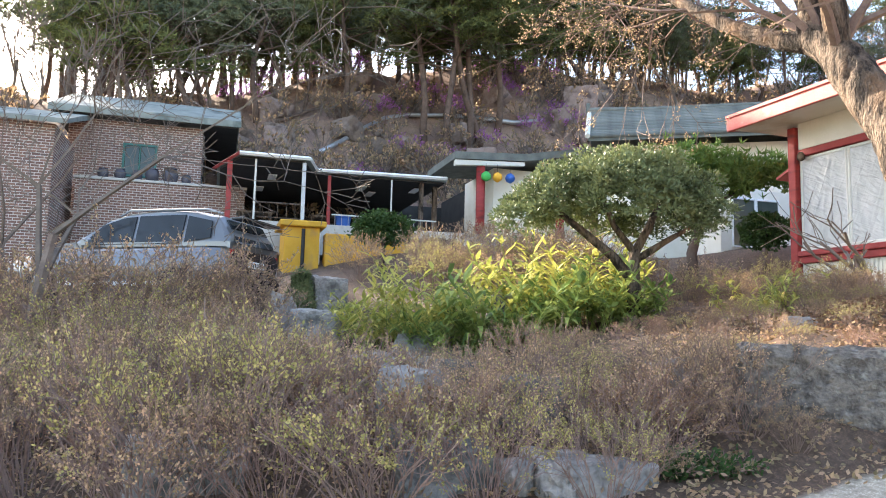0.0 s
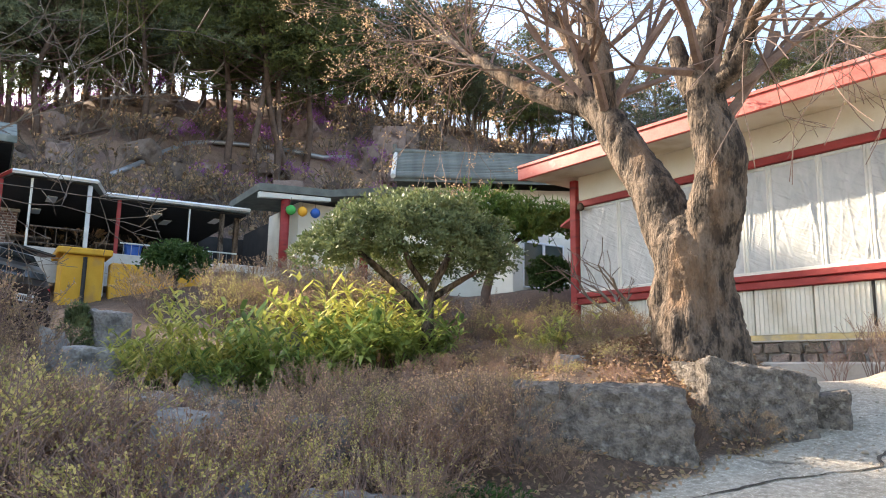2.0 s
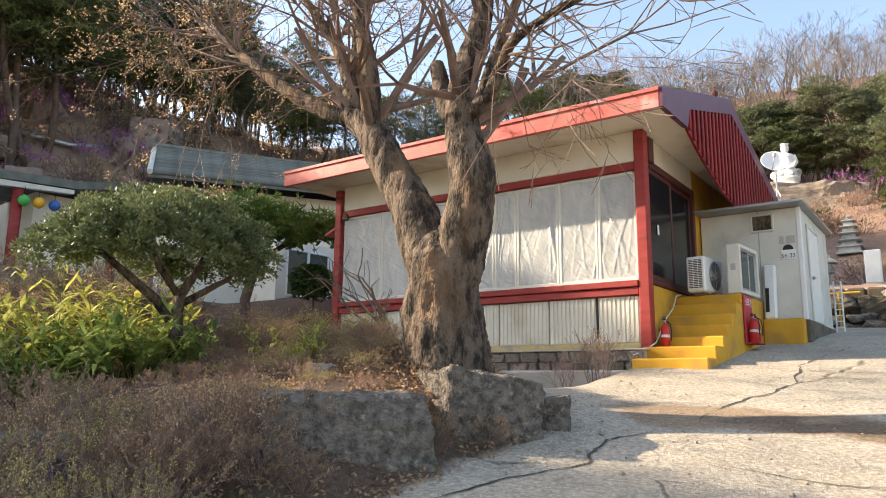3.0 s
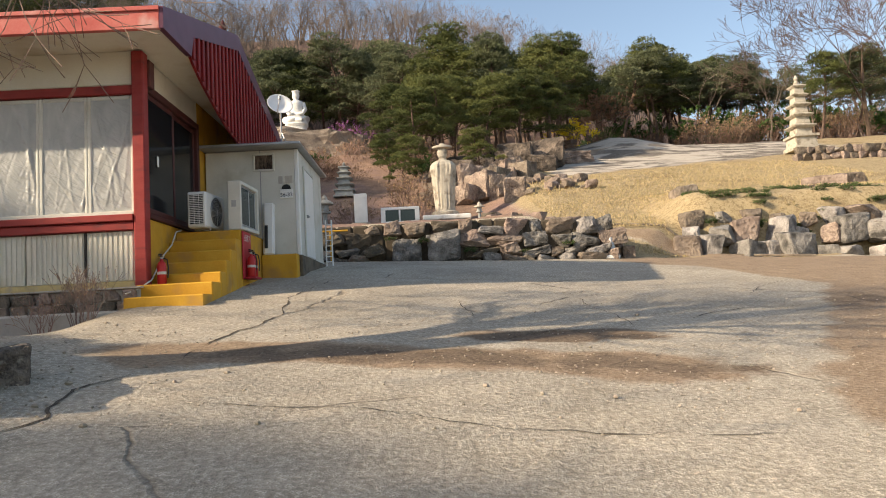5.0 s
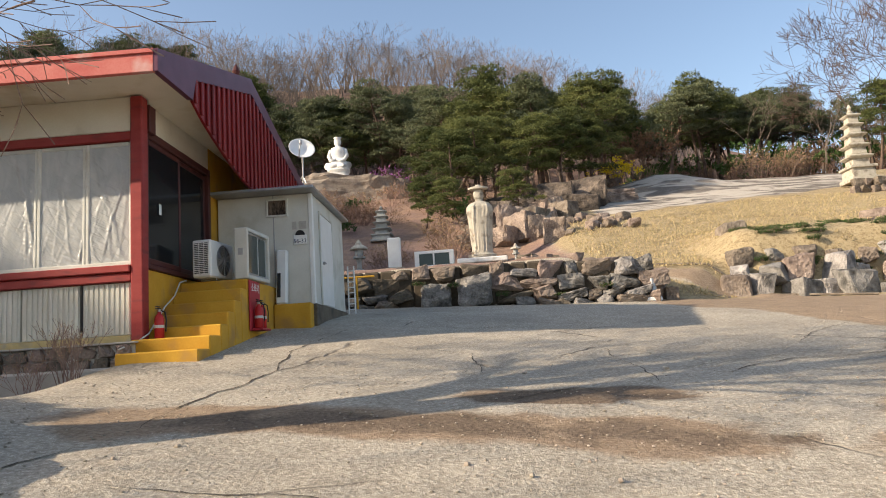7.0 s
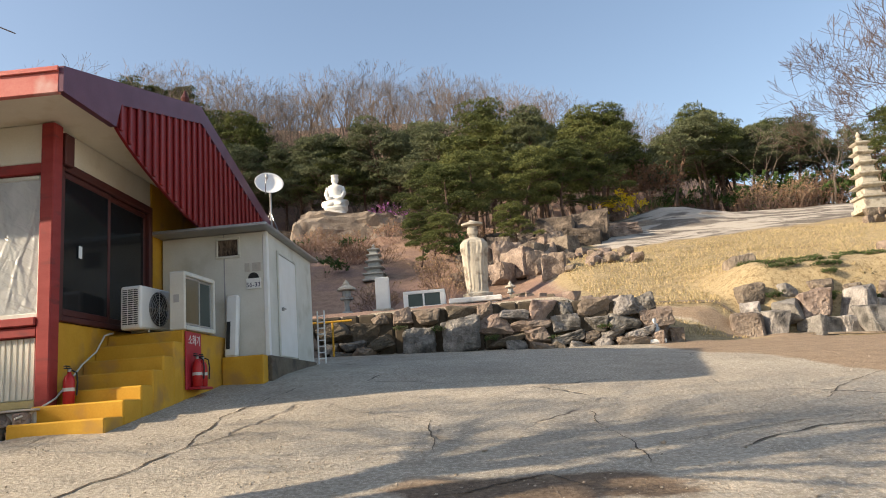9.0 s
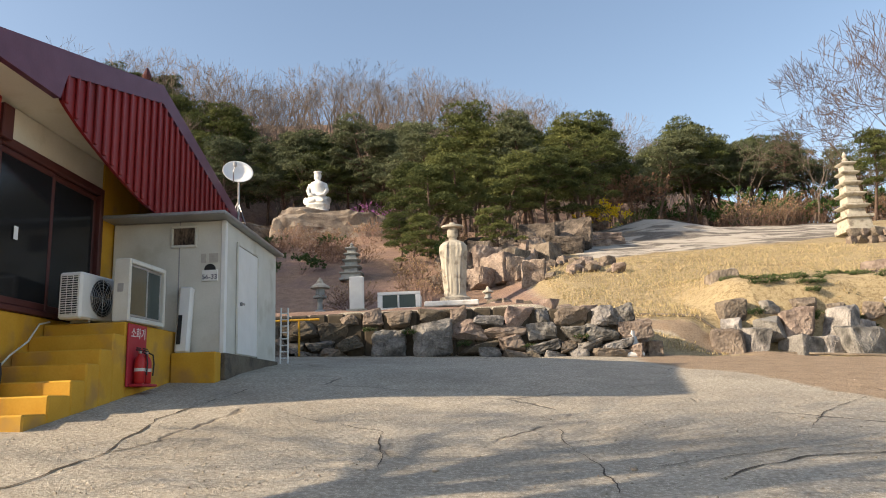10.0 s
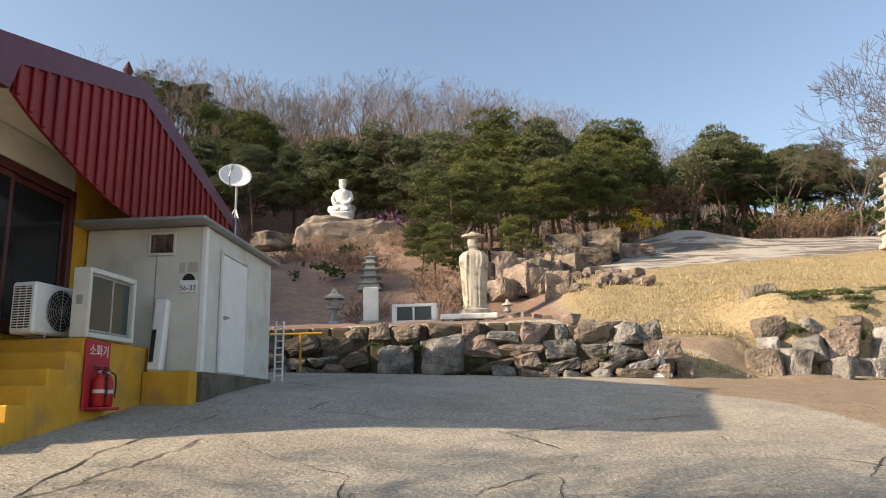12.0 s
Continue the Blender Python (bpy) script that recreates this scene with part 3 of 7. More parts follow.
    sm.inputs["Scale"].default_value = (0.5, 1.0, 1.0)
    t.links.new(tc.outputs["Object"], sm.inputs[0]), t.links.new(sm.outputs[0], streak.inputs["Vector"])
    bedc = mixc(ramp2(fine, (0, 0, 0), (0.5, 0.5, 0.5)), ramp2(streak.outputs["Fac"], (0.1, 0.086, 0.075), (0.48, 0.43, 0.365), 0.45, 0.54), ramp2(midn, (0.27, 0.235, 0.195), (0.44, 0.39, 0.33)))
    slopen = nz(0.6, 5)
    litc = mixc(ramp2(slopen, (0, 0, 0), (0.75, 0.75, 0.75), 0.45, 0.62), litc, ramp2(fine, (0.13, 0.085, 0.075), (0.3, 0.2, 0.17)))
    col = mixc(mask("litter", midn, 0.7), col, litc)
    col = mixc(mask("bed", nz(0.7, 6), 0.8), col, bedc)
    t.links.new(col, p.inputs["Base Color"])
    p.inputs["Roughness"].default_value = 0.93
    p.inputs["Specular IOR Level"].default_value = 0.2
    bp = n.new("ShaderNodeBump")
    bp.inputs["Strength"].default_value, bp.inputs["Distance"].default_value = 0.7, 0.03
    hgt = math2("SUBTRACT", math2("ADD", math2("MULTIPLY", fine, 0.8), math2("MULTIPLY", grit, 0.4)), crackm)
    t.links.new(hgt, bp.inputs["Height"]), t.links.new(bp.outputs[0], p.inputs["Normal"])
    me.materials.append(m)
    return tagged(new("ground", me), "cracked pale concrete yard, dirt, dry lawn and leaf litter", "ground", kind="structure")


build_ground()

# ---- stones ----
def round_stone_mesh(name, seed, sx, sy, sz, material, cuts=7, level=3, noisy=0.1, boxy=0.5):
    """A weathered outcrop: a ball cut flat by random planes, then roughened. Its base lies at z = 0."""
    rnd = random.Random(seed)
    bm = bmesh.new()
    bmesh.ops.create_icosphere(bm, subdivisions=level, radius=1.0)
    planes = []
    for _ in range(cuts):
        n = Vector((rnd.gauss(0, 1), rnd.gauss(0, 1), rnd.gauss(0, 0.8))).normalized()
        planes.append((n, rnd.uniform(0.62, 0.95)))
    planes.append((Vector((0.06, 0.05, 1)).normalized(), rnd.uniform(0.6, 0.8)))
    off = Vector((seed * 3.7, seed * 1.3, seed * 0.7))
    for v in bm.verts:
        p = v.co.copy()
        p = Vector([math.copysign(abs(c) ** boxy, c) for c in p])
        for n, d in planes:
            h = p.dot(n) - d
            if h > 0:
                p -= n * h
        p *= 1 + noisy * noise.noise(p * 1.6 + off) + noisy * 0.6 * noise.noise(p * 4.5 + off) + noisy * 0.35 * noise.noise(p * 11 + off)
        v.co = Vector((p.x * sx * 1.06, p.y * sy * 1.06, p.z * sz * 1.1))
    zmin = min(v.co.z for v in bm.verts)
    for v in bm.verts:
        v.co.z -= zmin
    me = bpy.data.meshes.new(name)
    bm.to_mesh(me)
    bm.free()
    me.materials.append(material)
    return me


def stone_mesh(name, seed, sx, sy, sz, material, cuts=7, level=3, noisy=0.1, boxy=0.5):
    """An angular broken stone: a chipped hull of random corners, roughened. Its base lies at z = 0."""
    rnd = random.Random(seed)
    bm = bmesh.new()
    for k in range(9 + cuts):
        d = Vector((rnd.gauss(0, 1), rnd.gauss(0, 1), rnd.gauss(0, 1))).normalized()
        bm.verts.new(Vector([math.copysign(abs(c) ** boxy, c) for c in d]) * rnd.uniform(0.86, 1.05))
    for cx in (-1, 1):
        for cy in (-1, 1):
            for cz in (-1, 1):
                if rnd.random() < 1.0 - boxy:
                    bm.verts.new((cx * rnd.uniform(0.72, 0.96), cy * rnd.uniform(0.72, 0.96), cz * rnd.uniform(0.7, 0.96)))
    res = bmesh.ops.convex_hull(bm, input=list(bm.verts))
    gone = {v for v in res["geom_interior"] + res["geom_unused"] if isinstance(v, bmesh.types.BMVert)}
    bmesh.ops.delete(bm, geom=list(gone), context="VERTS")
    if level > 2:
        sharp = [e for e in bm.edges if len(e.link_faces) == 2 and e.calc_face_angle(0) > 0.25]
        bmesh.ops.bevel(bm, geom=sharp, offset=0.07, segments=1, affect="EDGES", clamp_overlap=True)
    limit = (0.9, 0.9, 0.6, 0.34, 0.2, 0.11)[level]
    for _ in range(5):
        bmesh.ops.triangulate(bm, faces=bm.faces)
        long_ones = [e for e in bm.edges if e.calc_length() > limit]
        if not long_ones:
            break
        bmesh.ops.subdivide_edges(bm, edges=long_ones, cuts=1)
    bmesh.ops.triangulate(bm, faces=bm.faces)
    off = Vector((seed * 3.7 % 97, seed * 1.3 % 89, seed * 0.7 % 83))
    for v in bm.verts:
        p = v.co.copy()
        q = Vector((p.x, p.y, p.z * 1.8))
        p *= 1 + noisy * (0.7 * noise.noise(p * 1.6 + off) + 0.55 * noise.noise(q * 4.0 + off) + 0.4 * noise.noise(q * 10 + off))
        v.co = Vector((p.x * sx, p.y * sy, p.z * sz))
    zmin = min(v.co.z for v in bm.verts)
    for v in bm.verts:
        v.co.z -= zmin
    bmesh.ops.recalc_face_normals(bm, faces=bm.faces)
    me = bpy.data.meshes.new(name)
    bm.to_mesh(me)
    bm.free()
    me.materials.append(material)
    return me


# ---- the low red and cream building ----
X0, X1 = -6.4, 0.0
BW = thing("building", "low red and cream building with plastic-covered windows", "building")


def bpart(name, geo, material, label="", parent=None, smooth=False):
    return part(name, geo, material, parent or BW, label, smooth)


bpart("wall_front_upper", box(X0 + 0.1, -0.02, 2.86, X1 - 0.1, 0.16, 3.36), CREAM, "cream wall strip under the eaves")
bpart("wall_back", box(X0, 6.3, -0.6, X1, 6.5, 3.5), CREAM)
bpart("wall_west", box(X0, 0.17, -0.6, X0 + 0.18, 6.29, 3.36), CREAM)
bpart("wall_side_far", box(-0.18, 2.66, -0.4, 0.0, 6.29, 3.36), YELLOW, "yellow painted side wall")
bpart("wall_side_base", box(-0.18, 0.12, -0.5, 0.0, 2.655, 0.93), YELLOW, "yellow painted side wall")
bpart("wall_side_top", box(-0.16, 0.12, 2.96, -0.01, 2.655, 3.36), CREAM)
bpart("inner_floor", box(X0 + 0.2, 0.2, -0.05, -0.2, 6.28, 0.0), DARK)
bpart("inner_backdrop_wall", box(X0 + 0.2, 1.6, 0.01, -0.2, 1.7, 3.3), CREAM)
for px, top in ((X0, 3.3), (X1, 3.34)):
    bpart("corner_post", box(px - 0.085, -0.09, -0.08, px + 0.085, 0.1, top, 0.015), RED, "red painted corner post")
bpart("lintel", box(X0 + 0.09, -0.05, 2.72, X1 - 0.09, 0.14, 2.85), RED, "red painted window lintel")
bpart("sill_beam", box(X0 + 0.09, -0.075, 0.74, X1 - 0.09, 0.14, 0.86), RED, "red painted sill beam")
bpart("sill_cap", box(X0 + 0.09, -0.11, 0.865, X1 - 0.09, 0.14, 0.965), RED)
bpart("base_strip", box(X0 + 0.09, -0.06, -0.075, X1 - 0.09, 0.15, 0.02), mat("dusty_yellow_paint", (0.46, 0.35, 0.15), (0.58, 0.45, 0.22), 5, 0.85, stain=(0.36, 0.31, 0.22), stain_scale=4, stain_at=0.52), "dusty yellow base strip")
# ribbed skirting panels
edges = [-6.31, -5.4, -4.45, -3.5, -2.6, -1.65, -0.8, -0.09]
for a, b in zip(edges[:-1], edges[1:]):
    panel = bpart("skirting_panel", box(a + 0.012, 0.0, 0.024, b - 0.012, 0.1, 0.736, 0.006), PANEL, "cream ribbed metal skirting panel")
    k = int((b - a) / 0.075)
    for i in range(k):
        u = a + 0.03 + (b - a - 0.06) * (i + 0.5) / k
        part("rib", box(u - 0.022, -0.014, 0.03, u + 0.022, -0.0005, 0.73, 0.006), PANEL, panel)
bpart("gap_bar", box(-0.82, -0.018, 0.1, -0.785, -0.002, 0.73), DARK)
# windows with plastic film
wins = [-6.3, -5.3, -4.4, -3.55, -2.7, -2.25, -1.45, -0.76, -0.1]
for a, b in zip(wins[:-1], wins[1:]):
    w = bpart("window", Geo().box(a, 0.0, 0.97, a + 0.055, 0.07, 2.715).box(b - 0.045, 0.0, 0.97, b, 0.07, 2.715)
              .box(a + 0.056, 0.0, 0.97, b - 0.046, 0.07, 1.03).box(a + 0.056, 0.0, 2.655, b - 0.046, 0.07, 2.715), OLDWHITE, "white framed window under plastic film")
    g = Geo()
    nu, nv = 40, 40
    rnd = random.Random(int(a * 100))
    fold = [(rnd.uniform(-0.3, 1.3), rnd.uniform(-0.8, 0.8), rnd.uniform(0.004, 0.012), rnd.uniform(0.012, 0.03)) for _ in range(9)]
    for j in range(nv + 1):
        for i in range(nu + 1):
            u, v = i / nu, j / nv
            edge = min(1, min(u, 1 - u, v, 1 - v) * 8)
            d = 0.008 * noise.noise(Vector((u * 2 + a * 3, v * 3, 1)))
            for c, sl, am, wd in fold:
                d += am * math.exp(-((u - c - sl * (v - 0.5) + 0.05 * noise.noise(Vector((v * 4, c * 9, a)))) / wd) ** 2)
            g.v.append((a + 0.02 + (b - a - 0.03) * u, 0.014 - d * edge, 1.0 + 1.7 * v))
    for j in range(nv):
        for i in range(nu):
            q = j * (nu + 1) + i
            g.f.append((q, q + 1, q + nu + 2, q + nu + 1))
    part("plastic_film", g, FILM, w, "wrinkled milky plastic film", True)
    part("pane", box(a + 0.056, 0.045, 1.031, b - 0.046, 0.051, 2.654, 0.001), DARKGLASS, w)
bpart("window_batten", Geo().box(-6.3, -0.035, 0.968, -0.1, -0.015, 1.02, 0.006), OLDWHITE)
# sliding door of dark glass on the side
d = bpart("door", Geo().box(-0.06, 0.14, 0.935, 0.03, 0.24, 2.95).box(-0.06, 2.55, 0.935, 0.03, 2.65, 2.95)
          .box(-0.06, 0.241, 2.83, 0.03, 2.549, 2.95).box(-0.06, 0.241, 0.935, 0.03, 2.549, 1.01), DARKRED, "dark brown framed sliding glass door")
for a, b, xo in ((0.245, 1.42, 0.0), (1.36, 2.545, -0.035)):
    s = part("sash", Geo().box(xo - 0.03, a, 1.015, xo, a + 0.06, 2.825).box(xo - 0.03, b - 0.06, 1.015, xo, b, 2.825)
             .box(xo - 0.03, a + 0.061, 2.75, xo, b - 0.061, 2.825).box(xo - 0.03, a + 0.061, 1.015, xo, b - 0.061, 1.1), DARKRED, d)
    part("pane", box(xo - 0.018, a + 0.06, 1.1, xo - 0.012, b - 0.06, 2.75, 0.001), DARKGLASS, s, "dark glass pane")
part("notice", box(0.002, 0.62, 1.78, 0.006, 0.7, 1.94, 0.001), WHITE, d, "small white paper notice")
bpart("meter_box", box(0.0, 0.13, 2.87, 0.1, 0.33, 3.28), DARKRED, "dark box beside the corner post")
# roof
RX0, RX1 = -7.1, 0.65
slope = lambda y: 3.57 + (y + 0.93) * 1.11 / 3.93 if y < 3.0 else 4.68 - (y - 3.0) * 0.29
roofing = Geo().slab([(-0.93, slope(-0.93) - 0.04), (-0.93, slope(-0.93)), (3.0, 4.68), (7.0, slope(7)), (7.0, slope(7) - 0.05), (3.0, 4.6)], "x", RX0 + 0.02, RX1 - 0.05)
bpart("roof", roofing, CORRUG, "dark red sheet metal roof")
bpart("soffit", Geo().slab([(-0.88, 3.33), (-0.88, 3.36), (0.1, 3.395), (6.9, 3.395), (6.9, 3.365), (0.1, 3.365)], "x", RX0 + 0.04, RX1 - 0.04), SOFFIT, "cream soffit boards")
bpart("fascia", box(RX0, -0.96, 3.29, RX1, -0.89, 3.585, 0.012), FASCIA, "faded peeling red fascia board")
bpart("fascia_drip", box(RX0, -0.985, 3.54, RX1, -0.962, 3.6, 0.006), FASCIA)
wf = Geo()
wf.slab([(-0.88, 3.3), (-0.88, 3.575), (3.0, 4.68), (3.0, 4.4), (0.3, 3.55)], "x", RX0, RX0 + 0.05)
bpart("west_bargeboard", wf, FASCIA)
trim = Geo().slab([(-0.955, 3.3), (-0.955, 3.6), (3.0, 4.72), (3.08, 4.68), (7.05, 3.55), (7.05, 3.3), (3.0, 4.42), (0.33, 3.66), (0.2, 3.32)], "x", RX1 - 0.03, RX1 + 0.05)
bpart("bargeboard", trim, MAROON, "maroon metal gable trim")
# ribbed gable sheet with a bowed lower edge
ys = np.linspace(0.3, 6.6, 64)
low = lambda y: 3.4 - 0.34 * (1 - math.exp(-(y - 0.2) / 0.55)) - 0.42 * sstep(0.2, 3.2, y)
top = lambda y: (3.66 + (y - 0.33) * 0.285 if y < 3 else 4.42 - (y - 3) * 0.278) + 0.03
g = Geo()
for y in ys:
    g.v += [(0.66, y, float(low(y))), (0.66, y, top(y)), (0.62, y, float(low(y))), (0.62, y, top(y))]
for i in range(len(ys) - 1):
    k = 4 * i
    g.f += [(k, k + 4, k + 5, k + 1), (k + 2, k + 3, k + 7, k + 6), (k, k + 2, k + 6, k + 4), (k + 1, k + 5, k + 7, k + 3)]
sheet = bpart("gable_sheet", g, CORRUG, "dark red ribbed gable cladding")
for i in range(27):
    y = 0.36 + i * 0.232
    part("rib", box(0.661, y - 0.03, float(low(y)) + 0.01, 0.702, y + 0.03, top(y) - 0.01, 0.012), CORRUG, sheet)
bpart("gable_back", Geo().slab([(0.3, 3.4), (3.0, 4.4), (6.6, 3.4)], "x", 0.3, 0.34), DARK)
# ridge ornaments
o = thing("ridge_ornament", "dark pointed ridge-end ornament on the roof", "ornament", (0.42, 3.0, 4.69))
part("finial", Geo().lathe([(0.1, 0), (0.11, 0.05), (0.05, 0.12), (0.075, 0.2), (0.012, 0.34)], 10), DARKRED, o)
for i in range(4):
    o = thing("vent_pipe", "short white vent pipe on the roof ridge", "pipe", (-0.05 - 0.22 * i, 3.0 + 0.03 * i, 4.67), "vent pipes on the ridge")
    part("pipe", Geo().lathe([(0.07, 0), (0.07, 0.14), (0.085, 0.145), (0.085, 0.18)], 10), WHITE, o)
# stone foundation under the front wall
fnd = thing("foundation", "low cemented fieldstone foundation wall", "wall", kind="structure")
part("core", box(X0, -0.28, -0.9, 0.06, 0.14, -0.11), MORTAR, fnd)
part("cap", box(X0, -0.36, -0.105, 0.1, -0.07, -0.08, 0.01), MORTAR, fnd)
rnd = random.Random(5)
for row in range(2):
    u = X0 + 0.05
    while u < 0.0:
        w = rnd.uniform(0.16, 0.4)
        z = -0.44 + row * 0.17
        ob = part("stone", stone_mesh("stone", rnd.randint(1, 9999), w * 0.5, 0.09, 0.092, WALLROCK, 5, 3, 0.14, 0.4), None, fnd)
        ob.matrix_basis = pose(min(u + w / 2, 0.0), -0.27 - rnd.uniform(0, 0.03), z - 0.01, 0, rnd.uniform(-4, 4), rnd.uniform(-4, 4))
        u += w + 0.02
solid("kerb", box(-3.4, -0.62, -0.75, 0.12, -0.34, -0.4, 0.03), MORTAR, "mossy concrete kerb below the foundation", "kerb", "structure")
# yellow steps
st = thing("steps", "yellow painted concrete steps with a landing", "steps", kind="structure")
fronts = [-0.66, -0.25, 0.17, 0.46, 0.75, 1.05, 1.35]
tops = [-0.24, -0.06, 0.10, 0.29, 0.47, 0.67, 0.84]
for i, (y, z) in enumerate(zip(fronts, tops)):
    y1 = fronts[i + 1] - 0.002 if i < 6 else 2.98
    x0 = 0.1 if y < 0.1 else 0.004
    part("step" if i < 6 else "landing", box(x0 - (0.0 if i > 1 else 0.12), y, -0.9, 1.05, y1, z, 0.018), YELLOW, st)
sb = thing("shed_step", "low yellow painted block before the shed", "step", (1.1, 2.3, 0), kind="structure")
part("block", box(-0.04, 0.42, -0.1, 0.6, 0.665, 0.525, 0.015), YELLOW, sb)
# small shed of white panels
sh = thing("shed", "small off-white panel shed beside the building", "shed")
part("wall_front", box(0.02, 3.0, 0.2, 1.72, 3.06, 2.5), OLDWHITE, sh)
part("wall_side", box(1.66, 3.062, 0.2, 1.72, 5.9, 2.5), OLDWHITE, sh)
part("wall_back", box(0.02, 5.84, 0.2, 1.658, 5.9, 2.5), OLDWHITE, sh)
part("corner_trim", box(1.655, 2.985, 0.5, 1.735, 3.07, 2.5), WHITE, sh)
part("panel_joint", box(1.02, 2.994, 0.85, 1.04, 2.999, 2.5, 0.002), GREYMETAL, sh)
part("roof", box(-0.02, 2.62, 2.505, 1.84, 6.05, 2.56, 0.012), GREYMETAL, sh, "thin grey roof panel")
part("base", box(0.02, 2.97, 0.0, 1.76, 5.92, 0.52), WALLROCK, sh, "rough stone base")
dr = part("door", box(1.722, 3.58, 0.54, 1.742, 4.62, 2.22, 0.005), WHITE, sh, "white metal door")
part("door_frame", Geo().box(1.722, 3.52, 0.53, 1.75, 3.57, 2.28).box(1.722, 4.63, 0.53, 1.75, 4.68, 2.28).box(1.722, 3.571, 2.23, 1.75, 4.629, 2.28), OLDWHITE, dr)
part("handle", Geo().box(1.743, 3.66, 1.28, 1.79, 3.7, 1.34).box(1.775, 3.66, 1.3, 1.795, 3.78, 1.33), GREYMETAL, dr)
vt = part("vent", Geo().box(0.9, 2.965, 2.1, 1.3, 2.995, 2.14).box(0.9, 2.965, 2.4, 1.3, 2.995, 2.44).box(0.9, 2.965, 2.141, 0.94, 2.995, 2.399).box(1.26, 2.965, 2.141, 1.3, 2.995, 2.399), OLDWHITE, sh, "louvred vent")
part("hole", box(0.941, 2.985, 2.141, 1.259, 2.998, 2.399, 0.001), BARK, vt)
part("tape_mark", Geo().box(1.36, 2.99, 1.86, 1.44, 2.998, 2.0, 0.002).box(1.48, 2.99, 1.86, 1.62, 2.998, 2.0, 0.002), MORTAR, sh)
pl = part("address_plate", box(1.38, 2.978, 1.58, 1.62, 2.998, 1.75, 0.006), WHITE, sh, "white house number plate with dark blue top")
part("plate_top", Geo().lathe([(0.085, 0), (0.085, 0.012)], 24).mesh("plate_top", BLACK), None, pl)
pl.children[0].matrix_basis = pose(1.5, 2.994, 1.755, 90, 0, 0)


def lettering(body, size, loc, rot, material, parent, label, width=None):
    cu = bpy.data.curves.new("lettering", "FONT")
    cu.body, cu.size, cu.extrude, cu.align_x, cu.align_y = body, size, 0.0015, "CENTER", "CENTER"
    cu.materials.append(material)
    ob = new("lettering", cu)
    ob.parent = parent
    ob.matrix_basis = pose(*loc, *rot)
    ob["label"] = label
    return ob


INK = mat("navy_ink", (0.02, 0.025, 0.07), (0.03, 0.035, 0.09), 3, 0.5, bump=0)
lettering("56-33", 0.1, (1.5, 2.974, 1.64), (90, 0, 0), INK, pl, "dark house number")
# air conditioner
ac = thing("air_conditioner", "white outdoor air conditioner unit on the landing", "air conditioner", (0.25, 1.2, 0.845), turn=-6)
part("body", box(0, 0, 0.04, 0.31, 0.76, 0.62, 0.025), WHITE, ac)
for a in (0.22, 0.64):
    part("foot", box(0.02, a, 0, 0.29, a + 0.04, 0.045), GREYMETAL, ac)
part("fan_recess", Geo().lathe([(0.235, 0), (0.235, 0.004)], 28).mesh("fan_recess", BLACK), None, ac).matrix_basis = pose(0.312, 0.42, 0.33, 0, 90, 0)
gr = Geo()
for r in (0.06, 0.1, 0.14, 0.18, 0.215, 0.24):
    gr.tube([(0.324, 0.42 + r * math.cos(a), 0.33 + r * math.sin(a)) for a in np.linspace(0, 2 * math.pi, 29)], [0.004] * 29, 4, False)
for a in np.linspace(0, math.pi, 7)[:-1]:
    gr.tube([(0.326, 0.42 - 0.24 * math.cos(a), 0.33 - 0.24 * math.sin(a)), (0.326, 0.42 + 0.24 * math.cos(a), 0.33 + 0.24 * math.sin(a))], [0.004] * 2, 4)
part("fan_guard", gr, GREYMETAL, ac)
part("grille_recess", box(0.04, -0.003, 0.09, 0.27, 0.002, 0.57, 0.001), BLACK, ac)
gs = Geo()
for i in range(17):
    gs.box(0.035, -0.012, 0.09 + i * 0.0285, 0.275, -0.004, 0.101 + i * 0.0285, 0.002)
for u in (0.035, 0.115, 0.195, 0.267):
    gs.box(u, -0.014, 0.085, u + 0.01, -0.011, 0.575, 0.002)
part("grille", gs, WHITE, ac)
# white framed glass case
gc = thing("glass_case", "white framed sliding-glass display case on the landing", "display case", (0.85, 1.37, 0.845), turn=-4)
gc.matrix_basis = gc.matrix_basis @ Matrix.Diagonal((1.0, 0.73, 0.89, 1.0))
part("body", Geo().box(0, 0, 0, 0.22, 0.06, 0.9, 0.015).box(0, 1.24, 0, 0.22, 1.3, 0.9, 0.015).box(0, 0.061, 0, 0.22, 1.239, 0.07, 0.012)
     .box(0, 0.061, 0.83, 0.22, 1.239, 0.9, 0.012).box(0, 0.061, 0.07, 0.02, 1.239, 0.83, 0.004), OLDWHITE, gc)
for a, b, xo in ((0.07, 0.68, 0.2), (0.62, 1.23, 0.175)):
    s = part("sash", Geo().box(xo - 0.02, a, 0.075, xo, a + 0.035, 0.825).box(xo - 0.02, b - 0.035, 0.075, xo, b, 0.825).box(xo - 0.02, a, 0.075, xo, b, 0.11).box(xo - 0.02, a, 0.79, xo, b, 0.825), GREYMETAL, gc)
    part("pane", box(xo - 0.013, a + 0.035, 0.11, xo - 0.008, b - 0.035, 0.79, 0.001), TEALGLASS, s)
part("label_sticker", box(0.06, -0.004, 0.42, 0.14, -0.0005, 0.54, 0.001), GREYMETAL, gc)
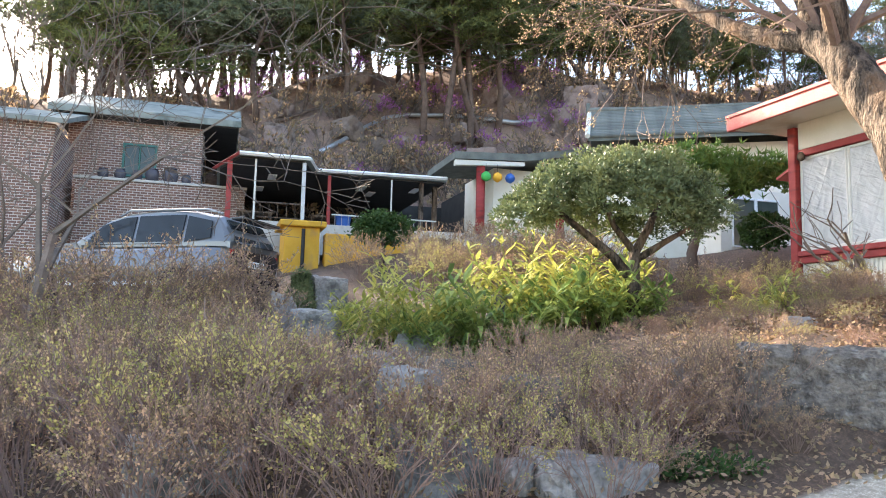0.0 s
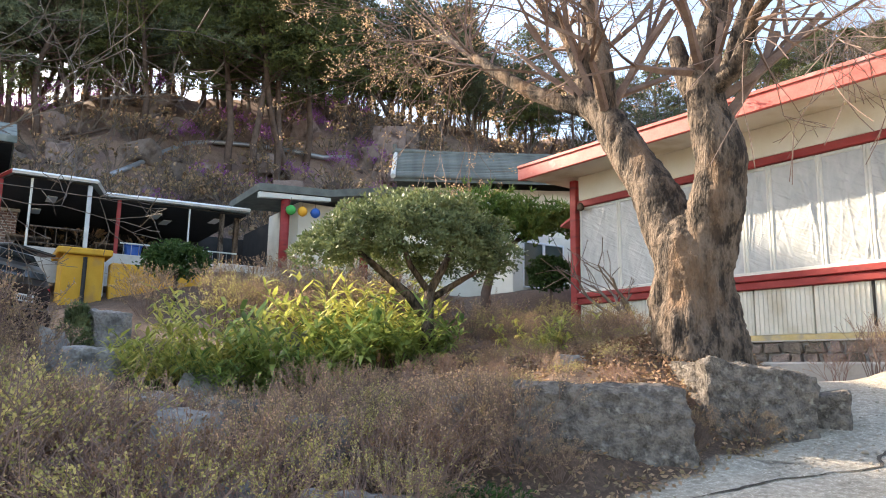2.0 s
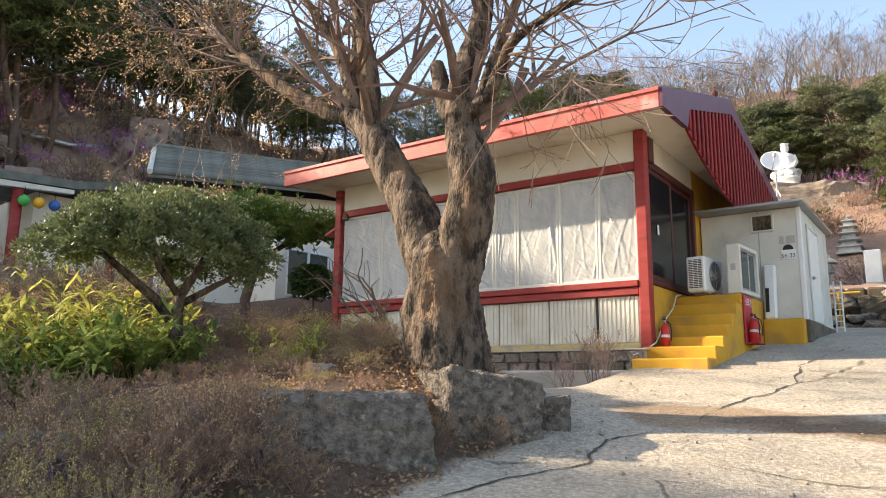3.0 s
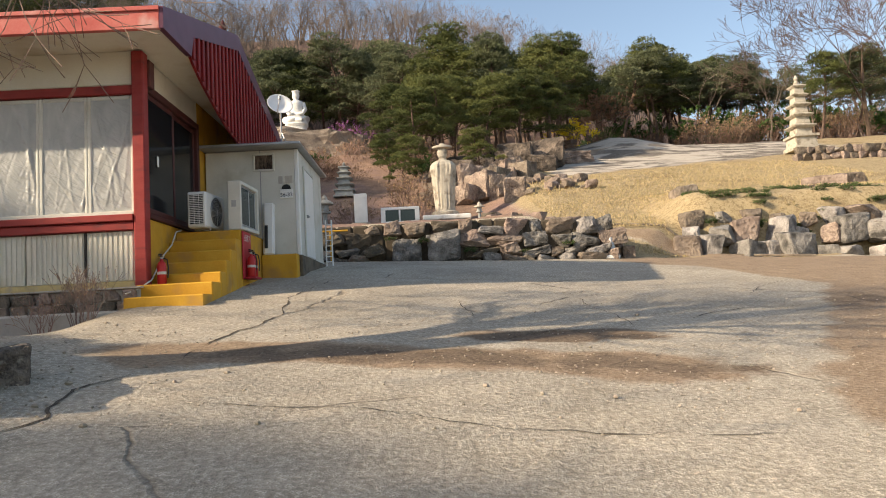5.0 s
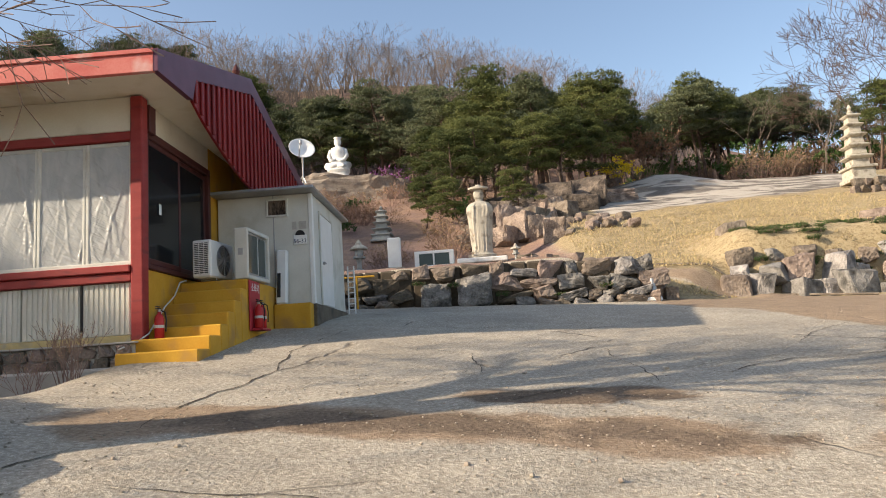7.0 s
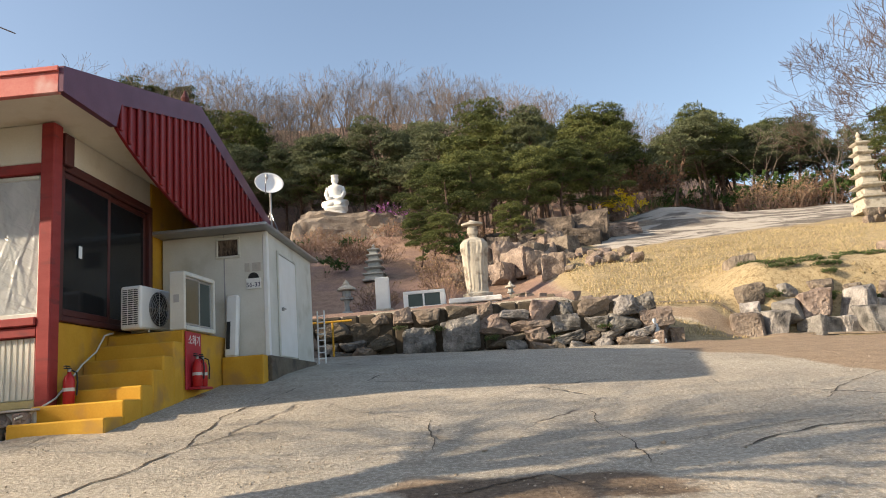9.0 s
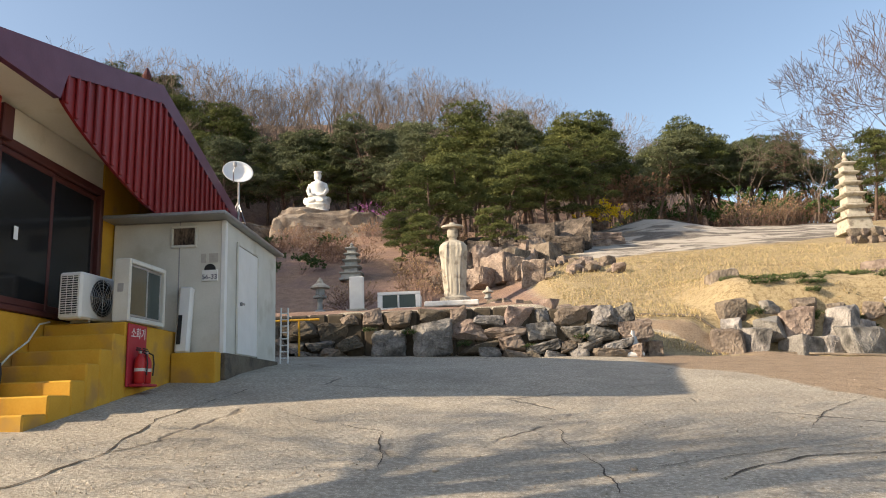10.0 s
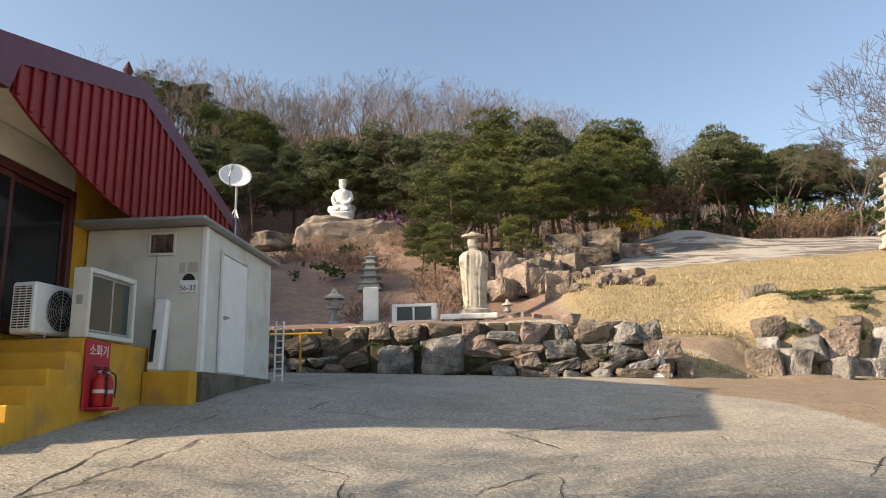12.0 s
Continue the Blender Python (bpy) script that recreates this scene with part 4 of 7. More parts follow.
# leaning white panel
lp = thing("leaning_panel", "white appliance panel leaning against the shed", "panel", (1.08, 2.76, 0.53))
e = part("board", Geo().box(0, 0, 0, 0.2, 0.13, 0.98, 0.03), WHITE, lp)
e.matrix_basis = pose(0, 0, 0, -8, 0, 0)
e2 = part("slot", box(0.03, -0.012, 0.12, 0.09, -0.002, 0.55, 0.003), BLACK, e)
# fire extinguishers and sign


def extinguisher(at, group):
    e = thing("fire_extinguisher", "small red fire extinguisher with black hose", "fire extinguisher", at, group)
    part("cylinder", Geo().lathe([(0.055, 0), (0.065, 0.015), (0.065, 0.27), (0.05, 0.32), (0.024, 0.345), (0.024, 0.37)], 18), EXT, e, "", True)
    part("valve", Geo().lathe([(0.02, 0.371), (0.022, 0.4), (0.012, 0.42)], 10), GREYMETAL, e)
    part("lever", Geo().box(-0.02, -0.09, 0.405, 0.02, 0.02, 0.42).box(-0.015, -0.1, 0.43, 0.015, 0.0, 0.443), BLACK, e)
    part("hose", Geo().tube([(0.02, 0.02, 0.39), (0.07, 0.03, 0.36), (0.085, 0.03, 0.25), (0.08, 0.02, 0.1)], [0.01] * 4, 6), BLACK, e)
    part("paper_label", Geo().lathe([(0.0662, 0.15), (0.0662, 0.19)], 18), OLDWHITE, e)
    return e


extinguisher((0.24, 0.06, -0.06), "extinguisher by the door")
sg = thing("extinguisher_sign", "red fire extinguisher sign board with white lettering", "sign", (1.06, 1.36, 0.0))
part("board", box(0, 0, 0.04, 0.022, 0.52, 0.82, 0.006), SIGNRED, sg)
lettering("소화기", 0.15, (0.0245, 0.27, 0.7), (90, 0, 90), WHITE, sg, "white lettering")
part("bracket", Geo().box(0.023, 0.04, 0.04, 0.2, 0.48, 0.075), SIGNRED, sg)
extinguisher((1.16, 1.53, 0.078), "extinguishers on the sign")
extinguisher((1.16, 1.72, 0.078), "extinguishers on the sign")
# hose along the steps
hz = thing("drain_hose", "thin pale drain hose on the steps", "hose", (0, 0, 0))
part("hose", Geo().tube([(0.14, 1.25, 0.86), (0.1, 1.1, 0.82), (0.1, 0.9, 0.6), (0.08, 0.6, 0.42), (0.09, 0.3, 0.2), (0.12, 0.0, 0.02), (0.05, -0.24, -0.1), (-0.08, -0.42, -0.18)], [0.012] * 8, 6), OLDWHITE, hz, "", True)
# satellite dish
sd = thing("satellite_dish", "white satellite dish on a thin mast", "satellite dish", (0.72, 6.5, 3.3))
part("mast", Geo().tube([(0, 0.25, 0), (0, 0.25, 1.15)], [0.022, 0.022], 8), GREYMETAL, sd)
me = Geo().lathe([(0.02, 0.0), (0.15, 0.02), (0.25, 0.055), (0.3, 0.085), (0.305, 0.08), (0.25, 0.045), (0.15, 0.01), (0.02, -0.012)], 28).mesh("bowl", WHITE, True)
bw = part("bowl", fix(me), None, sd)
bw.matrix_basis = pose(0, 0.15, 1.1, 62, 0, 24)
part("arm", Geo().tube([(0, -0.1, 0.85), (0.06, -0.3, 1.0), (0.1, -0.32, 1.12)], [0.012] * 3, 6), GREYMETAL, sd)
part("receiver", Geo().lathe([(0.025, 0), (0.035, 0.03), (0.035, 0.09)], 10, (0.1, -0.32, 1.1)), GREYMETAL, sd)
part("stay", Geo().tube([(0, 0.25, 0.5), (0.2, 0.1, 0.02)], [0.01, 0.01], 6).tube([(0, 0.25, 0.55), (-0.25, 0.3, 0.1)], [0.01, 0.01], 6), GREYMETAL, sd)
# lamp by the left post
lm = thing("wall_lamp", "small brown lamp beside the corner post", "lamp", (X0 + 0.25, -0.12, 2.62))
part("housing", Geo().lathe([(0.03, 0), (0.07, 0.03), (0.07, 0.1), (0.03, 0.16)], 12), BARK, lm)
part("arm", Geo().tube([(0, 0.1, 0.05), (0, 0.0, 0.05)], [0.012, 0.012], 6), DARKRED, lm)

def boulder(x, y, sx, sy, sz, seed, material=ROCK, sink=0.15, turn=0, label="large grey granite boulder", z=None, group="boulders", cuts=7, name="boulder", level=3, top=None, tilt=0, boxy=0.5, noisy=0.1, worn=False):
    me = (round_stone_mesh if worn else stone_mesh)(name, seed, sx, sy, sz, material, cuts, level, noisy, boxy)
    ob = new(name, me)
    if top is not None:
        z = top - max(v.co.z for v in me.vertices) + sink
    ob.matrix_basis = axes[0] @ pose(x, y, (ground_z(x, y) if z is None else z) - sink, tilt, 0, turn)
    return tagged(ob, label, "boulder", group)


# big rocks round the garden edge
axes[0] = GARDEN
for k, (x, y, sx, sy, sz, top) in enumerate((
    (-1.02, -10.73, 0.42, 0.34, 0.35, -1.34),
    (0.03, -9.25, 0.28, 0.23, 0.28, -1.3),
    (0.34, -8.91, 0.14, 0.12, 0.2, -1.38),
    (0.48, -8.47, 0.33, 0.27, 0.23, -1.32),
    (-2.65, -9.32, 0.4, 0.32, 0.34, -0.83),
    (-0.93, -9.2, 0.28, 0.22, 0.4, -0.87),
    (-2.32, -8.39, 0.34, 0.27, 0.24, -0.88),
    (-5.7, -9.3, 0.39, 0.31, 0.32, -0.35),
    (-6.6, -9.69, 0.18, 0.14, 0.38, -0.09),
    (-7.88, -8.87, 0.32, 0.25, 0.33, 0.26),
    (-3.94, -8.26, 0.33, 0.26, 0.25, -0.65),
    (-2.35, -11.31, 0.22, 0.17, 0.23, -1.4),
    (-2.54, -10.96, 0.16, 0.13, 0.21, -1.34),
    (-3.57, -11.96, 0.49, 0.35, 0.25, -1.35),
    (-5.47, -12.25, 0.31, 0.25, 0.2, -1.2),
    (-0.91, -8.3, 0.27, 0.21, 0.28, -0.95),
    (-0.51, -7.2, 0.23, 0.18, 0.22, -0.79),
    (-0.76, -5.74, 0.14, 0.11, 0.13, -0.43),
    (-4.74, -6.92, 0.25, 0.2, 0.32, -0.11),
)):
    boulder(x, y, sy * 1.25, sx * 1.08, sz * 1.15, 140 + k, ROCK, 0.1, 20 * math.sin(k * 2.3) - 8, level=4, top=top, cuts=4, boxy=0.36, noisy=0.12)
boulder(0.52, -6.62, 0.7, 0.5, 0.5, 11, GARDENROCK, 0, 52, level=5, top=-0.66, cuts=2, boxy=0.12, noisy=0.1)
boulder(0.84, -5.36, 0.44, 0.42, 0.45, 17, GARDENROCK, 0, 61, level=5, top=-0.46, cuts=2, boxy=0.12, noisy=0.1)
boulder(1.2, -4.86, 0.2, 0.17, 0.2, 13, GARDENROCK, 0, 30, top=-0.7)

axes[0] = HERE
# dry stone retaining wall across the yard
wall = thing("stone_wall", "dry fieldstone retaining wall with moss between the stones", "wall", kind="structure")
rnd = random.Random(21)
fill = Geo()
for i in range(20):
    x = 0.4 + i * 0.42
    fill.box(x, 9.0, 0.2, x + 0.418, 9.9, 1.72 - 0.16 * float(sstep(5.5, 8.5, x)), 0.05)
part("earth_core", fill, mat("dark_wall_earth", (0.05, 0.04, 0.03), (0.1, 0.08, 0.055), 8, 0.95), wall)
big_stones = [(3.5, 0.75, 0.62), (4.5, 0.95, 0.85)]
for cx, w, h in big_stones:
    ob = part("stone", stone_mesh("stone", int(cx * 10), w * 0.56, 0.34, h * 0.6, ROCK, 8, 3, 0.14), None, wall, "large grey boulder")
    ob.matrix_basis = pose(cx, 8.98, ground_z(cx, 8.8) - 0.1, 0, 0, 4)
z, course = -0.16, 0
while z < 1.15:
    h = rnd.uniform(0.24, 0.38)
    x = 0.45 + rnd.uniform(-0.1, 0.2)
    while x < 8.8:
        w = rnd.uniform(0.36, 1.0)
        base, top = ground_z(x + w / 2, 8.8), 1.7 - 0.2 * float(sstep(4.5, 8.4, x))
        zz = base + z + rnd.uniform(-0.04, 0.04)
        hh = h * rnd.uniform(0.85, 1.35)
        blocked = any(abs(x + w / 2 - c) < bw * 0.5 + w * 0.3 and z + h * 0.5 < bh for c, bw, bh in big_stones)
        if zz + hh * 0.7 < top and not blocked:
            me = stone_mesh("stone", rnd.randint(1, 9999), w * 0.54, 0.3, hh * 0.58, WALLROCK if rnd.random() < 0.86 - 0.3 * float(sstep(4, 6, x)) else ROCK, 6, 3, 0.16, 0.62)
            ob = part("stone", me, None, wall)
            ob.matrix_basis = pose(x + w / 2, 8.98 + 0.16 * z + rnd.uniform(-0.06, 0.06), zz, rnd.uniform(-6, 6), rnd.uniform(-14, 14), rnd.uniform(-14, 14))
        x += w * 0.97
    z += h * 0.92
# white blocks and loose stones at the wall's end
for i, (x, y, s) in enumerate(((8.75, 9.15, 0.3), (9.15, 9.3, 0.24), (9.5, 9.2, 0.2), (8.55, 9.0, 0.2), (9.0, 8.85, 0.16))):
    boulder(x, y, s, s * 0.9, s * 1.1, 300 + i, TANROCK, 0.05, i * 40, "tan loose fieldstone at the wall's end", None, "stones at the wall end")
tp = thing("cloth_covered_post", "short stone post draped with grey cloth", "post", (8.95, 8.95, ground_z(8.95, 8.95) - 0.02))
part("cloth", Geo().lathe([(0.2, 0.0), (0.17, 0.2), (0.14, 0.42), (0.11, 0.58), (0.03, 0.66)], 14, sx=0.8), GREYMETAL, tp)
part("foot", box(-0.2, -0.2, 0.0, 0.2, -0.02, 0.12, 0.03), WHITE, tp)

# rock bank beside the lawn
rnd = random.Random(33)
row = 0
for k, (yy, zoff, n) in enumerate(((10.2, -0.15, 12), (10.5, 0.42, 12), (10.95, 0.95, 10))):
    for i in range(n):
        x = 11.5 + k * 0.3 + i * 0.78 + rnd.uniform(-0.15, 0.15)
        s = rnd.uniform(0.32, 0.52)
        zz = ground_z(x, 10.1) + zoff + rnd.uniform(-0.08, 0.05)
        boulder(x, yy + rnd.uniform(-0.15, 0.15) - 0.06 * (i - 3), s, s * 0.9, s * rnd.uniform(0.75, 1.05), 400 + row, ROCK if rnd.random() < 0.75 else TANROCK, 0.1, rnd.uniform(0, 180), "grey bank boulder with moss around it", zz, "bank boulders")
        row += 1
for i, (x, y, sx, sz, z) in enumerate(((12.6, 13.2, 0.5, 0.75, 1.9), (13.3, 13.3, 0.65, 0.45, 1.95), (14.4, 12.6, 0.4, 0.45, 2.0), (15.6, 13.4, 0.7, 0.4, 2.2), (16.8, 13.8, 0.7, 0.4, 2.4), (18.0, 14.6, 0.8, 0.45, 2.6), (19.4, 15.5, 0.8, 0.45, 2.9))):
    boulder(x, y, sx, sx * 0.7, sz, 500 + i, TANROCK, 0.25, i * 31, "tan jagged rock on the bank", z, "rocks on the bank")
kb = Geo()
kp = [(9.5 + 0.5 * i, 11.4 - 0.16 * i - 0.008 * i * i) for i in range(11)]
kb.tube([(x, y, ground_z(x, y) + 0.03) for x, y in kp], [0.03] * len(kp), 6)
solid("path_kerb", kb, WALLROCK, "pale concrete kerb along the dirt path", "kerb", "structure")

# ---- the terrace above the wall ----
tk = thing("water_tank_cover", "white framed glazed box lying on the terrace", "box", (2.46, 15.6, ground_z(3.1, 15.7)))
part("frame", Geo().box(0, 0, 0, 1.38, 0.09, 0.09).box(0, 0, 0.5, 1.38, 0.09, 0.6).box(0, 0, 0.091, 0.16, 0.09, 0.499).box(1.22, 0, 0.091, 1.38, 0.09, 0.499).box(0.64, 0, 0.091, 0.7, 0.09, 0.499).box(0, 0.091, 0, 1.38, 0.6, 0.5), WHITE, tk)
for a, b in ((0.161, 0.639), (0.701, 1.219)):
    part("pane", box(a, 0.03, 0.091, b, 0.05, 0.499, 0.001), TEALGLASS, tk)
slab = thing("stone_slab", "long white stone altar slab", "slab", (3.95, 15.6, ground_z(4.7, 15.7) - 0.05))
part("slab", box(0, 0, 0.12, 1.75, 0.55, 0.3, 0.03), MARBLE, slab)
part("support", box(0.1, 0.08, 0, 0.4, 0.47, 0.118, 0.02), MARBLE, slab)
part("support", box(1.3, 0.08, 0, 1.6, 0.47, 0.118, 0.02), MARBLE, slab)
stele = thing("stele", "upright pale stone tablet", "stele", (1.68, 16.4, ground_z(1.68, 16.4) - 0.1))
part("base", box(-0.35, -0.2, 0, 0.35, 0.2, 0.2, 0.03), GRANITE, stele)
part("tablet", box(-0.24, -0.08, 0.2, 0.24, 0.08, 1.3, 0.03), MARBLE, stele)


def lantern(x, y, s, label):
    l = thing("stone_lantern", label, "stone lantern", (x, y, ground_z(x, y) - 0.05))
    part("base", Geo().lathe([(0.26 * s, 0), (0.26 * s, 0.1 * s), (0.16 * s, 0.2 * s)], 8), DARKGRANITE, l)
    part("shaft", Geo().lathe([(0.1 * s, 0.2 * s), (0.085 * s, 0.45 * s), (0.12 * s, 0.62 * s)], 8), DARKGRANITE, l)
    part("light_chamber", Geo().lathe([(0.24 * s, 0.62 * s), (0.24 * s, 0.7 * s), (0.16 * s, 0.71 * s), (0.16 * s, 0.95 * s)], 8), DARKGRANITE, l)
    part("cap", Geo().lathe([(0.17 * s, 0.951 * s), (0.36 * s, 0.97 * s), (0.34 * s, 1.04 * s), (0.14 * s, 1.16 * s), (0.1 * s, 1.26 * s), (0.02, 1.36 * s)], 8), GRANITE, l)
    return l


lantern(0.13, 18.0, 1.0, "small grey stone lantern on the terrace")
sl = lantern(6.0, 15.6, 0.52, "tiny pale stone lantern beside the slab")

# standing stone figure with a flat hat
g = Geo()
base = ground_z(4.9, 19.87) + 0.05
prof = [(0.62, 0.0), (0.62, 0.18), (0.56, 0.2), (0.58, 0.36), (0.44, 0.42), (0.42, 0.6), (0.45, 1.0), (0.48, 1.5), (0.5, 1.9), (0.55, 2.2), (0.53, 2.42), (0.4, 2.58), (0.17, 2.66), (0.15, 2.74), (0.2, 2.82), (0.215, 2.98), (0.19, 3.12), (0.17, 3.16), (0.42, 3.18), (0.42, 3.25), (0.3, 3.29), (0.13, 3.31), (0.1, 3.38)]
g.lathe([(r, z * 0.97) for r, z in prof], 40, sy=0.62)
for i, (x, y, z) in enumerate(g.v):
    if 0.5 < z < 2.5:
        fold = 0.03 * math.sin(z * 15 + 11 * x * x) * float(sstep(2.3, 1.6, z)) + 0.02 * math.sin(x * 42)
        arm = 0.06 * math.exp(-((abs(x) - 0.3) / 0.1) ** 2) * float(sstep(1.0, 1.7, z))
        g.v[i] = (x, y - (fold + arm if y < 0 else 0), z)
solid("statue", g, GRANITE, "tall standing pale stone statue with flat hat", "statue", at=(4.9, 19.87, base), smooth=False)

# seated white figure on the round rock
bz = 13.3
g = Geo()
g.lathe([(1.12, 0), (1.12, 0.25), (0.9, 0.3), (0.85, 0.7), (0.98, 0.8), (0.98, 0.95)], 32, sy=0.85, square=0.5)
g.lathe([(1.0, 0.95), (1.03, 1.15), (0.9, 1.45), (0.62, 1.65), (0.58, 2.0), (0.66, 2.4), (0.6, 2.62), (0.25, 2.76), (0.2, 2.84), (0.3, 2.96), (0.32, 3.16), (0.26, 3.36), (0.34, 3.42), (0.34, 3.47), (0.1, 3.5)], 32, sy=0.72)
for s in (-1, 1):
    g.tube([(0.62 * s, 0, 2.5), (0.78 * s, -0.1, 2.0), (0.6 * s, -0.5, 1.6), (0.1 * s, -0.62, 1.6)], [0.17, 0.18, 0.15, 0.1], 10)
    g.tube([(0.3 * s, -0.2, 1.2), (0.95 * s, -0.35, 1.2), (0.5 * s, -0.7, 1.12), (-0.2 * s, -0.72, 1.1)], [0.25, 0.26, 0.2, 0.14], 10)
solid("statue", g, MARBLE, "seated white stone statue on a plinth", "statue", at=(-5.72, 46.6, bz + 0.3), smooth=True).scale = (0.92, 0.95, 1.06)
boulder(-5.4, 47.2, 4.6, 3.4, 3.4, 61, PALEROCK, 0.0, 10, "broad rounded tan rock outcrop under the statue", None, "outcrops", 4, top=13.75, worn=True, level=5)
boulder(-10.3, 45.5, 2.6, 2.0, 0.8, 62, TANROCK, 0.0, 60, "flat tan rock outcrop on the slope", None, "outcrops", 5, top=12.6, worn=True, level=4)


def pagoda(x, y, z, total, width, tiers, material, label):
    p = thing("stone_pagoda", label, "pagoda", (x, y, z))
    h = 0.0
    part("base", Geo().lathe([(width * 0.62, 0), (width * 0.62, total * 0.05), (width * 0.52, total * 0.055), (width * 0.5, total * 0.16), (width * 0.6, total * 0.17), (width * 0.6, total * 0.2)], 16, square=0.9), material, p)
    h = total * 0.2
    step = total * 0.68 / tiers
    for i in range(tiers):
        w = width * (0.44 - 0.17 * i / max(1, tiers - 1))
        hh = step * (1.12 - 0.24 * i / max(1, tiers - 1))
        t = part("tier", Geo().lathe([(w * 0.86, h), (w * 0.8, h + hh * 0.58)], 16, square=0.9), material, p)
        part("roof_stone", Geo().lathe([(w * 0.95, h + hh * 0.585), (w * 1.22, h + hh * 0.74), (w * 1.24, h + hh * 0.82), (w * 0.7, h + hh)], 16, square=0.9), material, t)
        h += hh * 1.002
    part("finial", Geo().lathe([(width * 0.1, h), (width * 0.13, h + total * 0.03), (width * 0.06, h + total * 0.05), (width * 0.1, h + total * 0.08), (width * 0.02, h + total * 0.13)], 12), material, p)
    return p


pagoda(25.6, 30.0, 7.2, 4.35, 1.2, 5, GRANITE, "tall five-storey pale stone pagoda on the lawn")
pagoda(0.19, 25.0, ground_z(0.19, 25) - 0.05, 1.75, 0.85, 4, DARKGRANITE, "small grey four-storey stone pagoda on the slope")

# cliff of jointed rock above the terrace
rnd = random.Random(77)
for i in range(70):
    u = rnd.random()
    x = 4.6 + 4.6 * u + rnd.uniform(-0.6, 0.6)
    y = 22.5 + 8.0 * rnd.random()
    s = rnd.uniform(0.3, 0.75)
    boulder(x, y, s, s * 0.8, s * rnd.uniform(0.6, 1.1), 700 + i, TANROCK, 0.3, rnd.uniform(0, 180), "tan jointed cliff rock", ground_z(x, y) + rnd.uniform(-0.1, 0.2), "cliff rocks", boxy=0.36)
for i, (x, y, sx, sz, z) in enumerate(((9.24, 29.94, 1.02, 0.98, 6.75), (11.02, 30.83, 1.13, 1.05, 6.98), (7.0, 31.2, 1.7, 0.55, 7.1), (9.6, 32.2, 1.9, 0.5, 7.5), (7.39, 22.8, 0.45, 0.69, 4.27), (8.08, 21.23, 0.48, 0.63, 4.0), (6.06, 26.28, 0.5, 0.79, 5.53), (5.2, 30.0, 1.3, 0.5, 6.6), (12.6, 33.0, 1.5, 0.45, 7.7), (5.67, 23.49, 0.53, 0.39, 4.35), (7.59, 30.02, 0.43, 0.6, 6.9), (10.54, 29.23, 0.86, 0.59, 6.57), (4.75, 35.8, 0.9, 0.41, 8.63), (6.73, 23.82, 0.36, 0.6, 4.55))):
    boulder(x, y, sx * 1.12, sx * 0.8, sz * 1.05, 800 + i, CLIFFROCK if i in (0, 1, 2, 3, 11) else TANROCK, 0.25, (i * 37) % 30 - 15, "large tan rock face with dark joints", z, "rock faces", boxy=0.3, level=4, cuts=4)
for i in range(34):
    x, y = rnd.uniform(7.5, 11.5), rnd.uniform(20.6, 25.5)
    s = rnd.uniform(0.15, 0.32)
    boulder(x, y, s, s, s * 0.7, 900 + i, TANROCK, 0.06, rnd.uniform(0, 90), "loose tan rubble stone", None, "rubble stones")
for i in range(12):
    x, y = rnd.uniform(6.0, 8.4), rnd.uniform(9.7, 14.5)
    s = rnd.uniform(0.12, 0.28)
    boulder(x, y, s, s, s * 0.7, 950 + i, WALLROCK, 0.06, rnd.uniform(0, 90), "brown fieldstone on the terrace", None, "terrace stones")
# low rubble walls by the pagoda and the crest
for x0, x1, y, z, n in ((24.0, 32.0, 27.5, 0, 16), (11.5, 15.5, 43.0, 0, 10)):
    w = thing("rubble_wall", "low dry rubble wall on the slope", "wall")
    for i in range(n):
        for k in range(2):
            x = x0 + (x1 - x0) * (i + 0.5 * k) / n
            o = part("stone", stone_mesh("stone", rnd.randint(1, 999), 0.36, 0.25, 0.24, TANROCK, 5, 2), None, w)
            o.matrix_basis = pose(x, y + rnd.uniform(-0.1, 0.1), ground_z(x, y) + 0.38 * k - 0.1, 0, 0, rnd.uniform(0, 30))
# utility pole and sign box far up
up = thing("utility_pole", "pale concrete pole with a small white box", "pole", (32.0, 60.0, ground_z(32, 60)))
part("shaft", Geo().tube([(0, 0, -0.5), (-0.25, 0, 4.6)], [0.14, 0.1], 10), MARBLE, up)
part("box", box(0.15, -0.1, 1.2, 0.75, 0.1, 1.9), WHITE, up)
# yellow rail and ladder by the shed
yr = thing("yellow_rail", "thin yellow pipe rail beside the wall", "rail", (1.25, 8.55, ground_z(1.25, 8.55)))
part("rail", Geo().tube([(0.3, 0, 0), (0.3, 0, 0.78), (1.2, 0.05, 0.78)][:2], [0.025] * 2, 8).tube([(-0.35, 0, 0.8), (0.75, 0.02, 0.8)], [0.025] * 2, 8), YELLOW, yr)
ld = thing("ladder", "white slatted rack leaning at the shed corner", "rack", (1.76, 6.1, ground_z(1.8, 6.1)))
for xx in (0, 0.14):
    part("rail", Geo().tube([(xx, 0, 0), (xx * 0.95, 0.05, 1.05)], [0.018] * 2, 6), WHITE, ld)
for i in range(8):
    part("rung", Geo().tube([(0, 0.01, 0.1 + i * 0.12), (0.14, 0.01, 0.1 + i * 0.12)], [0.011] * 2, 6), WHITE, ld)
